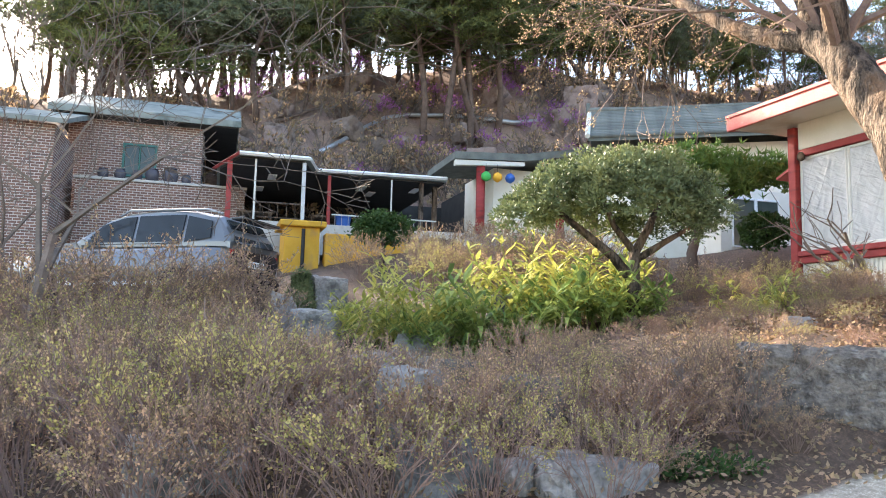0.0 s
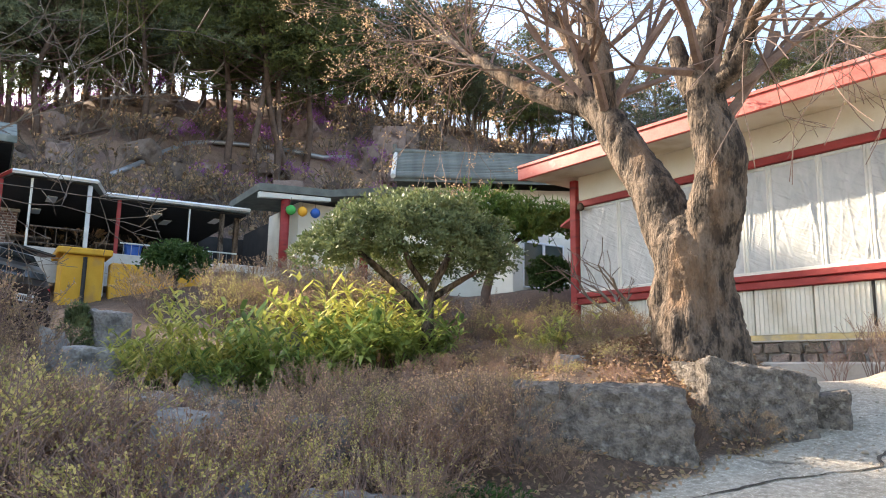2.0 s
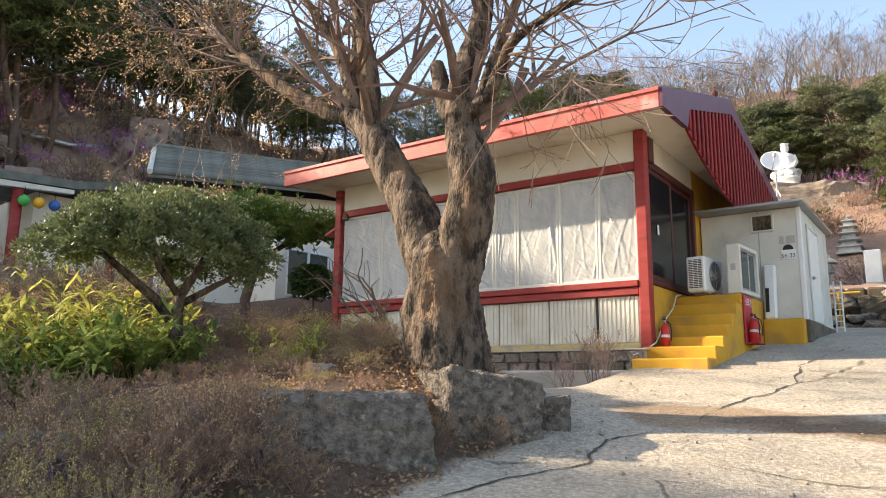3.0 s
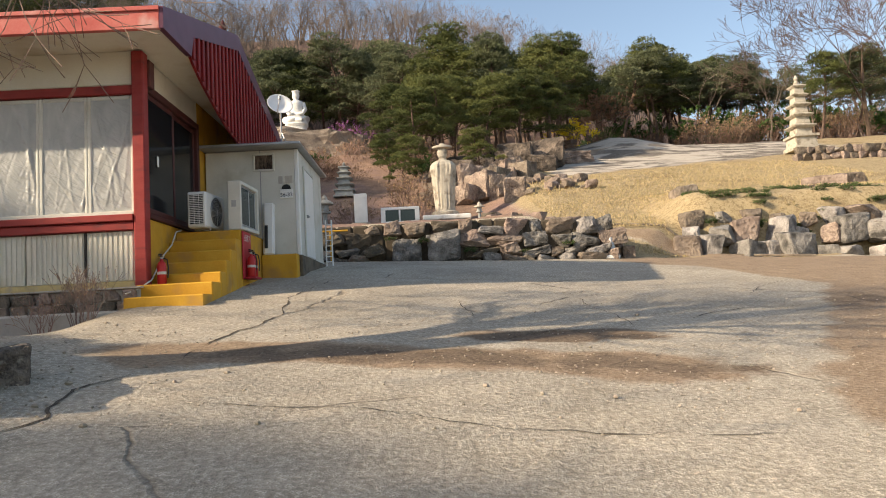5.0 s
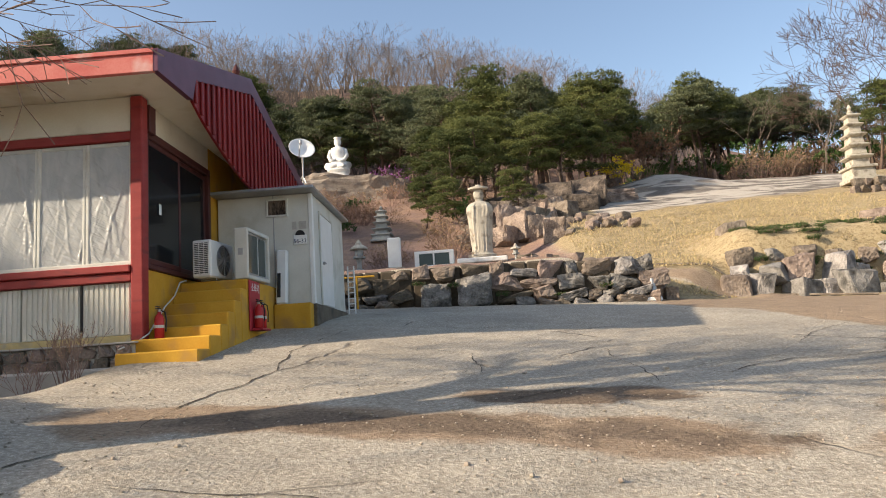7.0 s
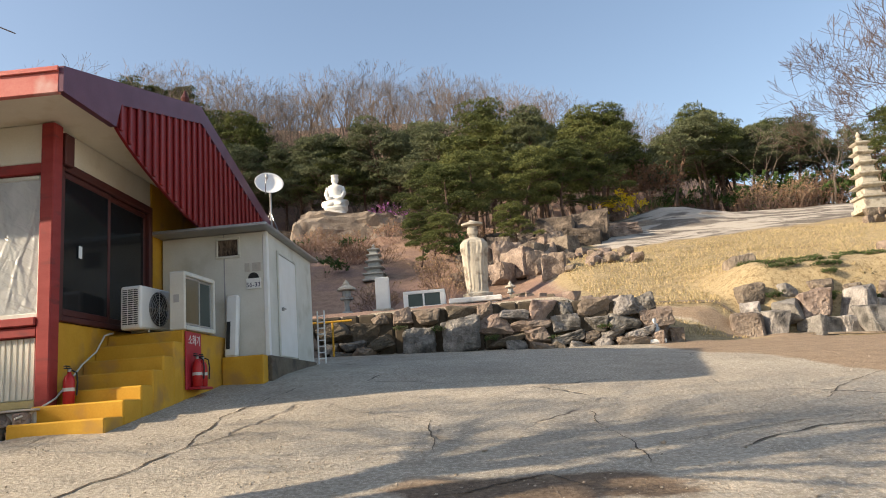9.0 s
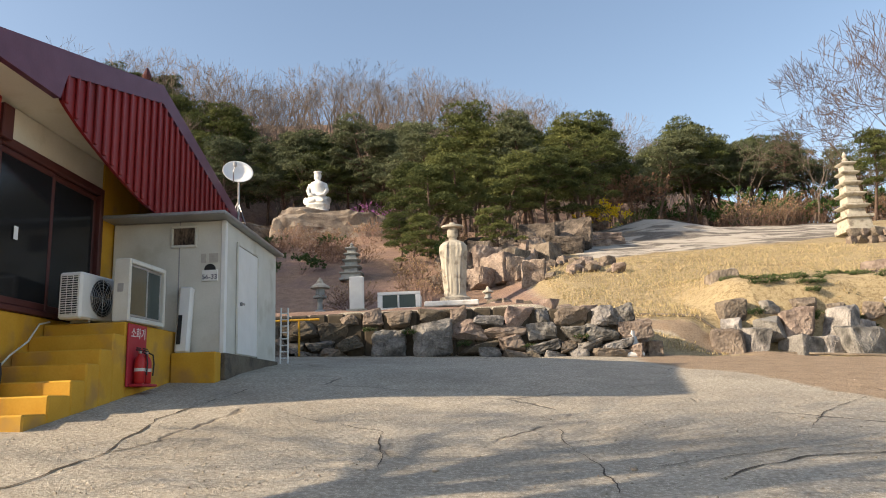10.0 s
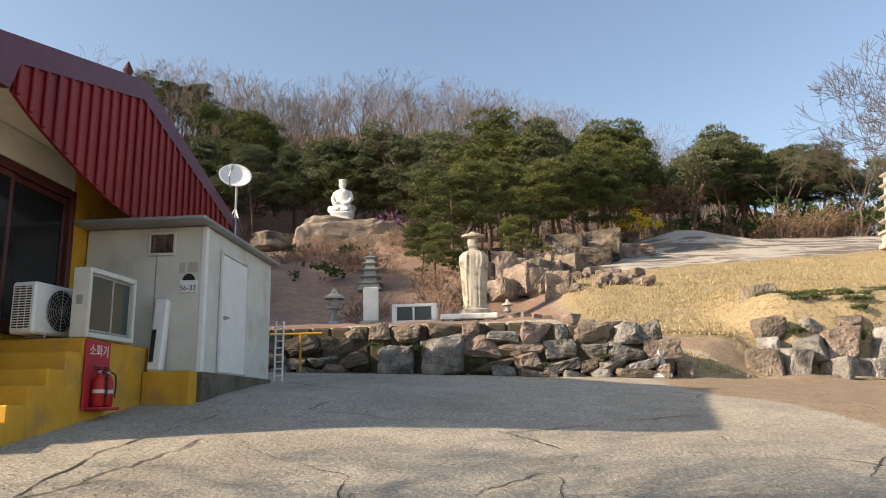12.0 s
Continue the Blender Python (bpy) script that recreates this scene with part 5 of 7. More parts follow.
# rubble scattered over the yard
rnd = random.Random(9)
g = Geo()
for i in range(3200):
    x, y = rnd.uniform(0.2, 11), rnd.gauss(-3.6, 2.2)
    if rnd.random() < 0.35:
        y = rnd.uniform(-10, -2)
        x = float(garden_edge(y)) - 0.1 + abs(rnd.gauss(0, 0.3))
    if x < 0.3 or y > 8 or (x < 1.2 and y > -0.8):
        continue
    s = rnd.uniform(0.004, 0.012) if rnd.random() < 0.985 else rnd.uniform(0.014, 0.028)
    g.lathe([(s * 0.7, -s * 0.3), (s, 0.1 * s), (s * 0.6, s * 0.6)], 5, (x, y, ground_z(x, y) + s * 0.3), rnd.uniform(0.7, 1.3))
solid("gravel", g, mat("yard_gravel", (0.24, 0.195, 0.145), (0.44, 0.375, 0.29), 9, 0.95, bump=0, island=0.3), "loose gravel scattered on the yard", "gravel", "stuff")


# cracks in the concrete, dark and a little open
CRACK = mat("crack_dirt", (0.05, 0.04, 0.03), (0.1, 0.08, 0.06), 20, 0.95)


def crack(points, width):
    g, r = Geo(), random.Random(len(points) + int(points[0][0] * 10))
    P = []
    for (x0, y0), (x1, y1) in zip(points[:-1], points[1:]):
        n = max(3, int(math.hypot(x1 - x0, y1 - y0) / 0.07))
        P += [(x0 + (x1 - x0) * i / n, y0 + (y1 - y0) * i / n) for i in range(n)]
    prev = None
    for i, (x, y) in enumerate(P):
        a, b = P[max(0, i - 1)], P[min(len(P) - 1, i + 1)]
        d = Vector((b[0] - a[0], b[1] - a[1], 0)).normalized()
        s = Vector((-d.y, d.x, 0))
        k = 0.07 * noise.noise(Vector((x * 2.5, y * 2.5, 3))) + 0.03 * noise.noise(Vector((x * 9, y * 9, 3)))
        w = width * max(0.12, 0.75 + 1.1 * noise.noise(Vector((x * 3, y * 3, 8)))) * min(1, 0.25 + i * 0.15, 0.25 + (len(P) - i) * 0.15)
        c = Vector((x, y, 0)) + s * k
        rough = 0.018 * (noise.noise(Vector((c.x * 0.7, c.y * 0.7, 0))) + 0.5 * noise.noise(Vector((c.x * 2.1, c.y * 2.1, 4))))
        c.z = ground_z(c.x, c.y) + rough + 0.006
        g.v += [tuple(c - s * w), tuple(c + s * w)]
        if i:
            m = len(g.v)
            g.f.append((m - 4, m - 3, m - 1, m - 2))
    ob = new("pavement_crack", g.mesh("pavement_crack", CRACK))
    return tagged(ob, "dark dirt-filled crack in the concrete", "crack", kind="structure")


crack([(1.84, -4.04), (1.91, -2.99), (2.08, -2.46), (2.24, -1.43), (2.72, -0.67)], 0.0136)
crack([(2.3, -5.3), (3.56, -5.59), (4.45, -5.96), (5.26, -6.15), (6.2, -6.2)], 0.0087)
crack([(4.6, -3.24), (5.43, -2.72), (5.75, -3.15)], 0.0124)
crack([(6.98, -2.1), (7.86, -1.5), (8.91, -1.14), (10.2, -0.9)], 0.0149)
crack([(2.24, -1.43), (2.04, 0.06), (2.16, 0.9), (2.4, 2.4)], 0.0124)
crack([(6.05, -0.4), (6.09, -1.2), (6.25, -1.84), (6.2, -2.6)], 0.0081)
crack([(6.4, -1.8), (7.34, -1.46), (8.82, -0.8)], 0.0074)
crack([(8.51, -0.18), (9.35, 0.87), (10.23, 1.84)], 0.0081)
crack([(0.95, -7.1), (1.24, -6.26), (1.55, -5.66), (1.43, -5.0), (1.7, -4.4)], 0.0136)
crack([(4.4, 2.0), (5.4, 2.5), (6.9, 2.2), (8.2, 2.9)], 0.0112)
crack([(3.2, 0.4), (4.4, -0.6), (4.6, -2.0)], 0.0062)

# ---- plants ----
def limb(g, rnd, p, d, length, r, depth, tips, sides=6, bend=0.25, split=(2, 3), shrink=0.68, up=0.15, rmin=0.004, seg=4, spread=0.75):
    """Grows a tapered, bent limb and its forks."""
    pts, rad = [p.copy()], [r]
    for i in range(seg):
        d = (d + Vector((rnd.gauss(0, bend), rnd.gauss(0, bend), rnd.gauss(0, bend) + up)) * 0.5).normalized()
        p = p + d * length / seg
        pts.append(p.copy())
        rad.append(max(rmin, r * (1 - (1 - shrink) * (i + 1) / seg)))
    g.tube(pts, rad, max(3, sides), False)
    if depth == 0:
        tips.append((p, d))
        return
    for k in range(rnd.randint(*split)):
        a = Vector((rnd.gauss(0, 1), rnd.gauss(0, 1), rnd.gauss(0, 0.7))).normalized()
        nd = (d + a * spread).normalized()
        i = rnd.randint(2, seg)
        limb(g, rnd, pts[i].copy(), nd, length * rnd.uniform(0.6, 0.9), rad[i] * rnd.uniform(0.55, 0.75), depth - 1, tips, max(3, sides - 1), bend, split, shrink, up, rmin, max(2, seg - 1), spread)


def leaf(g, p, d, w, rnd, n=1):
    """A small folded leaf."""
    s = Vector((rnd.gauss(0, 1), rnd.gauss(0, 1), rnd.gauss(0, 1))).cross(d)
    if s.length < 1e-4:
        return
    s = s.normalized() * w
    k = len(g.v)
    g.v += [tuple(p), tuple(p + d * 0.5 + s), tuple(p + d), tuple(p + d * 0.5 - s)]
    g.f.append((k, k + 1, k + 2, k + 3))


def tuft(g, p, size, rnd, n=4, up=0.4):
    """A spray of narrow needles."""
    for _ in range(n):
        d = Vector((rnd.gauss(0, 1), rnd.gauss(0, 1), rnd.gauss(0, 0.7) + up)).normalized() * size * rnd.uniform(0.7, 1.2)
        s = d.cross(Vector((rnd.gauss(0, 1), rnd.gauss(0, 1), rnd.gauss(0, 1))))
        if s.length < 1e-5:
            continue
        s = s.normalized() * size * 0.13
        k = len(g.v)
        g.v += [tuple(p - s), tuple(p + s), tuple(p + d)]
        g.f.append((k, k + 1, k + 2))


def pine(seed, h, material, crown_from=0.5, spread=0.34, clumps=32, tufts=130, lean=0.1, needle=0.22, pad=0.07):
    """Trunk and crown meshes of a red pine: bare crooked trunk, crown of flat needle pads."""
    rnd = random.Random(seed)
    tg, cg = Geo(), Geo()
    pts, p, d = [], Vector((0, 0, -0.3)), Vector((rnd.gauss(0, lean), rnd.gauss(0, lean), 1)).normalized()
    n = 9
    for i in range(n):
        pts.append(p.copy())
        d = (d + Vector((rnd.gauss(0, 0.11), rnd.gauss(0, 0.11), 0.1))).normalized()
        p = p + d * h * 0.95 / (n - 1)
    tg.tube(pts, [0.016 * h * (1 - 0.8 * i / (n - 1)) + 0.02 for i in range(n)], 7)
    for c in range(clumps):
        f = crown_from + (1 - crown_from) * (c + rnd.random()) / clumps
        i = min(n - 2, int(f * (n - 1)))
        q = pts[i].lerp(pts[i + 1], f * (n - 1) - i)
        reach = h * spread * (1.15 - f) / (1.15 - crown_from) * rnd.uniform(0.45, 1.1)
        a = c * 2.4 + rnd.uniform(-0.5, 0.5)
        e = q + Vector((math.cos(a) * reach, math.sin(a) * reach, rnd.uniform(0.0, 0.3) * reach + 0.02 * h))
        tg.tube([q, q.lerp(e, 0.5) + Vector((0, 0, 0.04 * h * rnd.random())), e], [0.006 * h * (1.3 - f), 0.004 * h * (1.3 - f), 0.02], 4, False)
        rad = h * pad * rnd.uniform(0.8, 1.4)
        for _ in range(tufts):
            r = rad * math.sqrt(rnd.random())
            b = rnd.uniform(0, 6.283)
            tuft(cg, e + Vector((math.cos(b) * r * 1.4, math.sin(b) * r * 1.4, rnd.gauss(0.05, 0.12) * rad + 0.55 * (rad - r))), needle, rnd, 4, 0.6)
    return fix(tg.mesh("trunk", PINEBARK, True)), cg.mesh("crown", material)


def bare(seed, h, depth=4, material=GREYTWIG, spread=0.75, split=(2, 3), rmin=0.014):
    """Trunk, crown of bare branches, and both in one."""
    rnd = random.Random(seed)
    g, tips = Geo(), []
    limb(g, rnd, Vector((0, 0, -0.2)), Vector((rnd.gauss(0, 0.06), rnd.gauss(0, 0.06), 1)), h * 0.36, h * 0.014, depth, tips, 5, 0.2, split, 0.72, 0.12, rmin, 3, spread)
    low, top = Geo(), Geo()
    low.v, low.f = g.v[:20], g.f[:15]
    top.v, top.f = g.v[20:], [tuple(i - 20 for i in f) for f in g.f[15:]]
    return low.mesh("trunk", material), top.mesh("crown", material), g.mesh("tree", material)


def plant_tree(name, meshes, x, y, label, category, group, turn, scale, z=None, parts=("trunk", "crown")):
    e = thing(name, label, category, group=group)
    e.matrix_basis = axes[0] @ pose(x, y, ground_z(x, y) if z is None else z, 0, 0, turn) @ Matrix.Scale(scale, 4)
    for nm, me in zip(parts, meshes):
        if me:
            part(nm, me, None, e)
    return e


PINES = [pine(s, 9.0, NEEDLE if s % 2 else DARKNEEDLE, 0.42 + 0.06 * (s % 3), 0.3 + 0.04 * (s % 3)) for s in range(1, 7)]
TALLPINES = [pine(20 + s, 11.0, DARKNEEDLE, 0.5, 0.27, 28, 76, 0.06, 0.28) for s in range(4)]
LOWPINES = [pine(40 + s, 7.0, NEEDLE, 0.36, 0.42, 24, 260, 0.2, 0.17, 0.08) for s in range(4)]
BARES = [bare(60 + s, 9.0, 5, GREYTWIG, 0.7) for s in range(5)]
THINS = [bare(80 + s, 10.0, 4, GREYTWIG, 0.5, (2, 3)) for s in range(4)]
rnd = random.Random(3)


def pines_at(spots, pool, label, group, s0, s1):
    for x, y in spots:
        plant_tree("pine_tree", rnd.choice(pool), x, y, label, "tree", group, rnd.uniform(0, 360), rnd.uniform(s0, s1))


def woods(name, pool, spots, label, category, s0, s1):
    """Far plants past counting, joined into one mesh."""
    rnd = random.Random(17)
    V, F, k = [], [], 0
    arrays = []
    for me in pool:
        co = np.empty(len(me.vertices) * 3)
        me.vertices.foreach_get("co", co)
        arrays.append((co.reshape(-1, 3), np.array([tuple(p.vertices) for p in me.polygons])))
    for x, y in spots:
        co, fa = arrays[rnd.randrange(len(arrays))]
        a, s = rnd.uniform(0, 6.283), rnd.uniform(s0, s1)
        c, d = math.cos(a) * s, math.sin(a) * s
        V.append(np.c_[co[:, 0] * c - co[:, 1] * d + x, co[:, 0] * d + co[:, 1] * c + y, co[:, 2] * s + ground_z(x, y)])
        F.append(fa + k)
        k += len(co)
    me = bpy.data.meshes.new(name)
    me.from_pydata(np.concatenate(V).tolist(), [], np.concatenate(F).tolist())
    me.materials.append(pool[0].materials[0])
    return tagged(new(name, me), label, category, kind="stuff")


axes[0] = GARDEN
# pines and bare trees on the steep left hill's crest
spots = []
for i in range(54):
    y = -22 + i * 0.98 + rnd.uniform(-0.5, 0.5)
    spots.append((-45.5 + rnd.gauss(0, 2.6) + (0.12 * (y - 25) if y > 25 else 0), y))
pines_at(spots, TALLPINES, "tall dark pine on the hill crest", "crest pines", 0.8, 1.1)
for i in range(90):
    y = -23 + i * 0.62 + rnd.uniform(-0.4, 0.4)
    x = -45 + rnd.gauss(0, 3.0) + (0.12 * (y - 25) if y > 25 else 0)
    plant_tree("bare_tree", rnd.choice(THINS), x, y, "thin leafless tree on the hill crest", "tree", "crest bare trees", rnd.uniform(0, 360), rnd.uniform(0.6, 1.0))
pines_at([(-36, 0.5), (-35, 2.8), (-37, -12), (-33.5, -15), (-37.5, 13), (-35.5, 3.8), (-34.5, 1.6), (-36.5, 5.2), (-38.5, -4), (-40, 17), (-39, -9)], PINES, "large dark pine on the hill slope", "slope pines", 1.15, 1.45)
spots = [(-43.5 + rnd.gauss(0, 1.6), -20 + i * 1.25 + rnd.uniform(-0.5, 0.5)) for i in range(36)]
pines_at(spots, PINES, "young pine below the hill crest", "crest pines", 0.5, 0.75)
spots = [(-46.6 + rnd.gauss(0, 0.8), -20 + i * 1.3 + rnd.uniform(-0.5, 0.5)) for i in range(34)]
pines_at(spots, PINES, "small dense pine on the hill crest", "crest pines", 0.34, 0.5)
# Unseen pines, added only for the shade they throw on garden and yard.
pines_at([(-41.5, -26.3), (-42.0, -27.2), (-41.0, -28.1), (-42.0, -29.4)], PINES, "unseen pine on the hill crest, added for the shade it throws", "crest pines", 1.35, 1.41)
pines_at([(-42 + rnd.gauss(0, 0.9), -33.6 - i * 1.2) for i in range(5)], PINES, "unseen pine on the hill crest, added for the shade it throws", "crest pines", 0.95, 1.1)
# forest behind the building and up the northern hill
spots = [(-40 + rnd.uniform(-6, 8), 24 + i * 1.4 + rnd.uniform(-1, 1)) for i in range(34)]
pines_at(spots, PINES + TALLPINES, "pine on the wooded hill", "hill pines", 0.7, 0.95)
for i in range(70):
    y = 24 + i * 0.75
    x = -36 + rnd.gauss(0, 5) + max(0, y - 50) * 0.45
    plant_tree("bare_tree", rnd.choice(THINS + BARES), x, y, "leafless grey tree on the wooded hill", "tree", "hill bare trees", rnd.uniform(0, 360), rnd.uniform(0.7, 1.1))
axes[0] = HERE
# pine belt behind the statues
spots = [(-24 + i * 0.95 + rnd.uniform(-1, 1), 51 + rnd.uniform(0, 14)) for i in range(62)]
pines_at(spots, PINES, "red pine in the belt above the terrace", "belt pines", 0.85, 1.2)
pines_at([(5.5, 39), (8.0, 41), (10.5, 43), (12.5, 44), (2.5, 41), (15, 46), (18, 48), (21, 50), (24, 52), (9, 37), (3.5, 37), (13, 40.5)], PINES, "dense red pine above the cliff", "cliff pines", 0.9, 1.08)
pines_at([(4.8, 30.5), (8.2, 32.5), (2.2, 33.0), (10.6, 34.5), (6.0, 35.0), (3.6, 28.6), (12.2, 36.5)], LOWPINES, "broad low pine leaning over the cliff", "low pines", 0.72, 0.86)
pines_at([(3.2, 24.5), (6.8, 26.5), (2.2, 27)], LOWPINES, "small crooked pine above the statue", "low pines", 0.35, 0.5)
pines_at([(27, 55), (30, 57), (33, 60), (36, 57), (39, 59), (42, 60), (45, 56), (47, 57), (52, 62), (56, 58), (31, 62), (49, 52)], PINES, "pine at the lawn's upper edge", "edge pines", 0.8, 1.0)
woods("ridge_woods", [b[2] for b in BARES + THINS], [(-38 + rnd.random() * 70, 62 + rnd.random() * 38) for _ in range(620)], "leafless grey-brown woods along the ridge", "woods", 0.62, 0.95)
woods("eastern_woods", [b[2] for b in BARES], [(27 + rnd.random() * 65, 47 + rnd.random() * 45) for _ in range(90)], "leafless brown woods beyond the lawn", "woods", 0.55, 0.85)
for i in range(40):
    x, y = 28 + rnd.random() * 40, 44 + rnd.random() * 20
    plant_tree("bare_tree", rnd.choice(BARES), x, y, "brown leafless tree beyond the lawn", "tree", "eastern bare trees", rnd.uniform(0, 360), rnd.uniform(0.5, 0.85))
big_bare = bare(91, 14.0, 6, DARKTWIG, 0.6, (3, 3), 0.02)
for x, y, s in ((35.0, 45.5, 0.72), (38.0, 43.5, 0.82), (42.0, 46.0, 0.8)):
    plant_tree("bare_tree", big_bare, x, y, "large spreading leafless tree beyond the pagoda", "tree", "eastern bare trees", x * 9, s)
pines_at([(34.5, 44), (39, 47), (44, 45)], PINES, "pine beyond the pagoda", "edge pines", 0.75, 0.9)


# ---- shrubs ----
def shrub(seed, r, h, stems, leaf_material, leaves, wood=TWIG, size=0.024, depth=2, thin=0.0035):
    rnd = random.Random(seed)
    g, tips = Geo(), []
    for _ in range(stems):
        a, q = rnd.uniform(0, 6.283), rnd.random() ** 0.6
        d = Vector((math.cos(a) * q * r / h * 1.1, math.sin(a) * q * r / h * 1.1, 1)).normalized()
        o = Vector((math.cos(a) * q * r * 0.35, math.sin(a) * q * r * 0.35, -0.05))
        limb(g, rnd, o, d, h * rnd.uniform(0.4, 0.62), max(0.008, thin * 1.6), depth, tips, 3, 0.2, (2, 3), 0.7, 0.05, thin, 2, 0.55)
    lg = Geo()
    for _ in range(leaves):
        p, d = rnd.choice(tips)
        q = p - d * rnd.uniform(0, 0.16) + Vector((rnd.gauss(0, 0.015), rnd.gauss(0, 0.015), rnd.gauss(0, 0.015)))
        leaf(lg, q, (d + Vector((rnd.gauss(0, 0.7), rnd.gauss(0, 0.7), rnd.gauss(0, 0.7)))).normalized() * size * rnd.uniform(0.7, 1.6), size * 0.38, rnd)
    return g.mesh("branchwork", wood), lg.mesh("foliage", leaf_material)


axes[0] = GARDEN
SHRUBS = [shrub(1, 0.6, 0.8, 30, BUD, 2000), shrub(2, 0.65, 0.75, 30, GREENBUD, 1800), shrub(3, 0.55, 0.7, 30, RUSTBUD, 1600), shrub(4, 0.7, 0.85, 32, BUD, 2000), shrub(5, 0.6, 0.9, 30, GREENBUD, 2000)]
SHRUB_LABEL = ["brown twiggy azalea shrub with dry leaves", "twiggy shrub with pale green buds", "twiggy shrub with rust dry leaves", "dense brown twiggy shrub", "twiggy shrub with fresh yellow-green buds"]
rnd = random.Random(14)


def shrub_at(x, y, k, s, dz=0.0):
    if -9.5 < x < -6.0 and -9.8 < y < -7.3:
        return
    if y > -9.9 and x > -5.5:
        s = min(s, max(0.22, (-0.78 + 0.03 * (4 - x) * (x > -2) - ground_z(x, y)) / 0.85))
    plant_tree("shrub", SHRUBS[k], x, y, SHRUB_LABEL[k], "shrub", "garden shrubs", rnd.uniform(0, 360), s, ground_z(x, y) + dz, ("branchwork", "foliage"))


done = []
tries = 0
while len(done) < 150 and tries < 6000:
    tries += 1
    y = rnd.uniform(-16.5, -4.2)
    x = float(garden_edge(y)) - rnd.uniform(0.2, 9.5)
    if any(math.hypot(x - a, y - b) < 0.5 for a, b in done) or math.hypot(x + 1.0, y + 3.7) < 0.9:
        continue
    if -6.2 < x < -2.4 and -9.8 < y < -5.2 or x < -8.2 and y > -14.5:
        continue
    if x > -0.6 and y > -7.4 or x > -1.6 and y > -5.6 and rnd.random() < 0.7:
        continue
    done.append((x, y))
    low = 0.68 if x > -3 and y > -9.3 else 1.05
    low = 0.5 if y > -5.6 and x > -2.5 else low
    shrub_at(x, y, rnd.choice((0, 0, 3, 3, 1, 2, 4)), rnd.uniform(0.65, 1.0) * low)
for x, y, k, s in ((-6.6, -11.6, 3, 1.6), (-7.4, -12.6, 0, 1.7), (-6.4, -12.8, 3, 1.5), (-7.0, -10.6, 3, 1.35), (-5.4, -12.0, 4, 1.2), (-8.0, -13.8, 3, 1.7), (-6.5, -14.5, 0, 1.6), (-5.0, -10.8, 1, 1.1),
                   (-1.9, -2.9, 0, 0.5), (-2.4, -3.4, 0, 0.6), (-3.2, -3.0, 3, 0.9), (-4.4, -3.2, 0, 1.0), (-5.4, -3.4, 3, 1.0), (-6.4, -3.0, 0, 1.0), (-7.2, -2.0, 3, 1.0), (-5.4, -1.6, 0, 0.8), (-4.6, -4.4, 1, 0.9), (-8.2, -7.4, 0, 1.0), (-8.8, -6.4, 3, 1.0), (-7.6, -6.4, 0, 0.9), (-9.2, -5.2, 3, 1.0), (-8.0, -5.0, 0, 1.0), (-7.0, -4.6, 3, 1.0), (-10.2, -6.6, 0, 0.9), (-10.4, -5.2, 3, 0.9), (-9.6, -8.0, 0, 0.8), (-7.2, -7.4, 1, 0.9), (-10.8, -7.8, 3, 0.8), (-6.4, -5.2, 0, 1.0), (-2.0, -4.2, 1, 0.75)):
    shrub_at(x, y, k, s)
axes[0] = HERE
axes[0] = GARDEN
near = []
for _ in range(4000):
    x, y = rnd.uniform(-3.0, 0.35), rnd.uniform(-10.8, -5.3)
    if len(near) >= 24:
        break
    if x > float(garden_edge(y)) - 0.25 or x > -0.55 and y > -7.3 or any(math.hypot(x - a, y - b) < 0.42 for a, b in near):
        continue
    near.append((x, y))
    shrub_at(x, y, rnd.choice((0, 3, 2, 1)), rnd.uniform(0.45, 0.72) * (1.3 if y < -9.3 else 1.0))
low_spots = []
for _ in range(900):
    x, y = rnd.uniform(-2.2, 0.45), rnd.uniform(-6.6, -3.6)
    if len(low_spots) >= 22:
        break
    if x > float(garden_edge(y)) - 0.45 or math.hypot(x - 0.06, y + 4.92) < 0.85 or math.hypot(x - 0.5, y + 6.6) < 0.6 or any(math.hypot(x - a, y - b) < 0.4 for a, b in low_spots):
        continue
    low_spots.append((x, y))
    shrub_at(x, y, rnd.choice((0, 2, 1, 4)), rnd.uniform(0.28, 0.48))
axes[0] = GARDEN
for _ in range(40):
    x, y = rnd.uniform(-9.5, -6.2), rnd.uniform(-6.6, 0.2)
    shrub_at(x, y, rnd.choice((0, 3, 3, 2, 4)), rnd.uniform(0.35, 0.6))
for _ in range(26):
    x, y = rnd.uniform(-5.6, -1.6), rnd.uniform(-4.8, -2.2)
    if math.hypot(x + 3.7, y + 5.6) < 1.0:
        continue
    plant_tree("shrub", SHRUBS[rnd.choice((0, 1, 4, 4))], x, y, "sparse dry shrub with pale buds", "shrub", "garden shrubs", rnd.uniform(0, 360), rnd.uniform(0.4, 0.62), None, ("branchwork", "foliage"))
axes[0] = HERE
# shrubs on the slopes by the statues
DISTANT = [shrub(30, 0.8, 0.8, 26, BUD, 420, TWIG, 0.045), shrub(31, 0.9, 0.7, 26, RUSTBUD, 420, TWIG, 0.045), shrub(32, 0.8, 0.8, 14, BOX, 1100, TWIG, 0.08)]
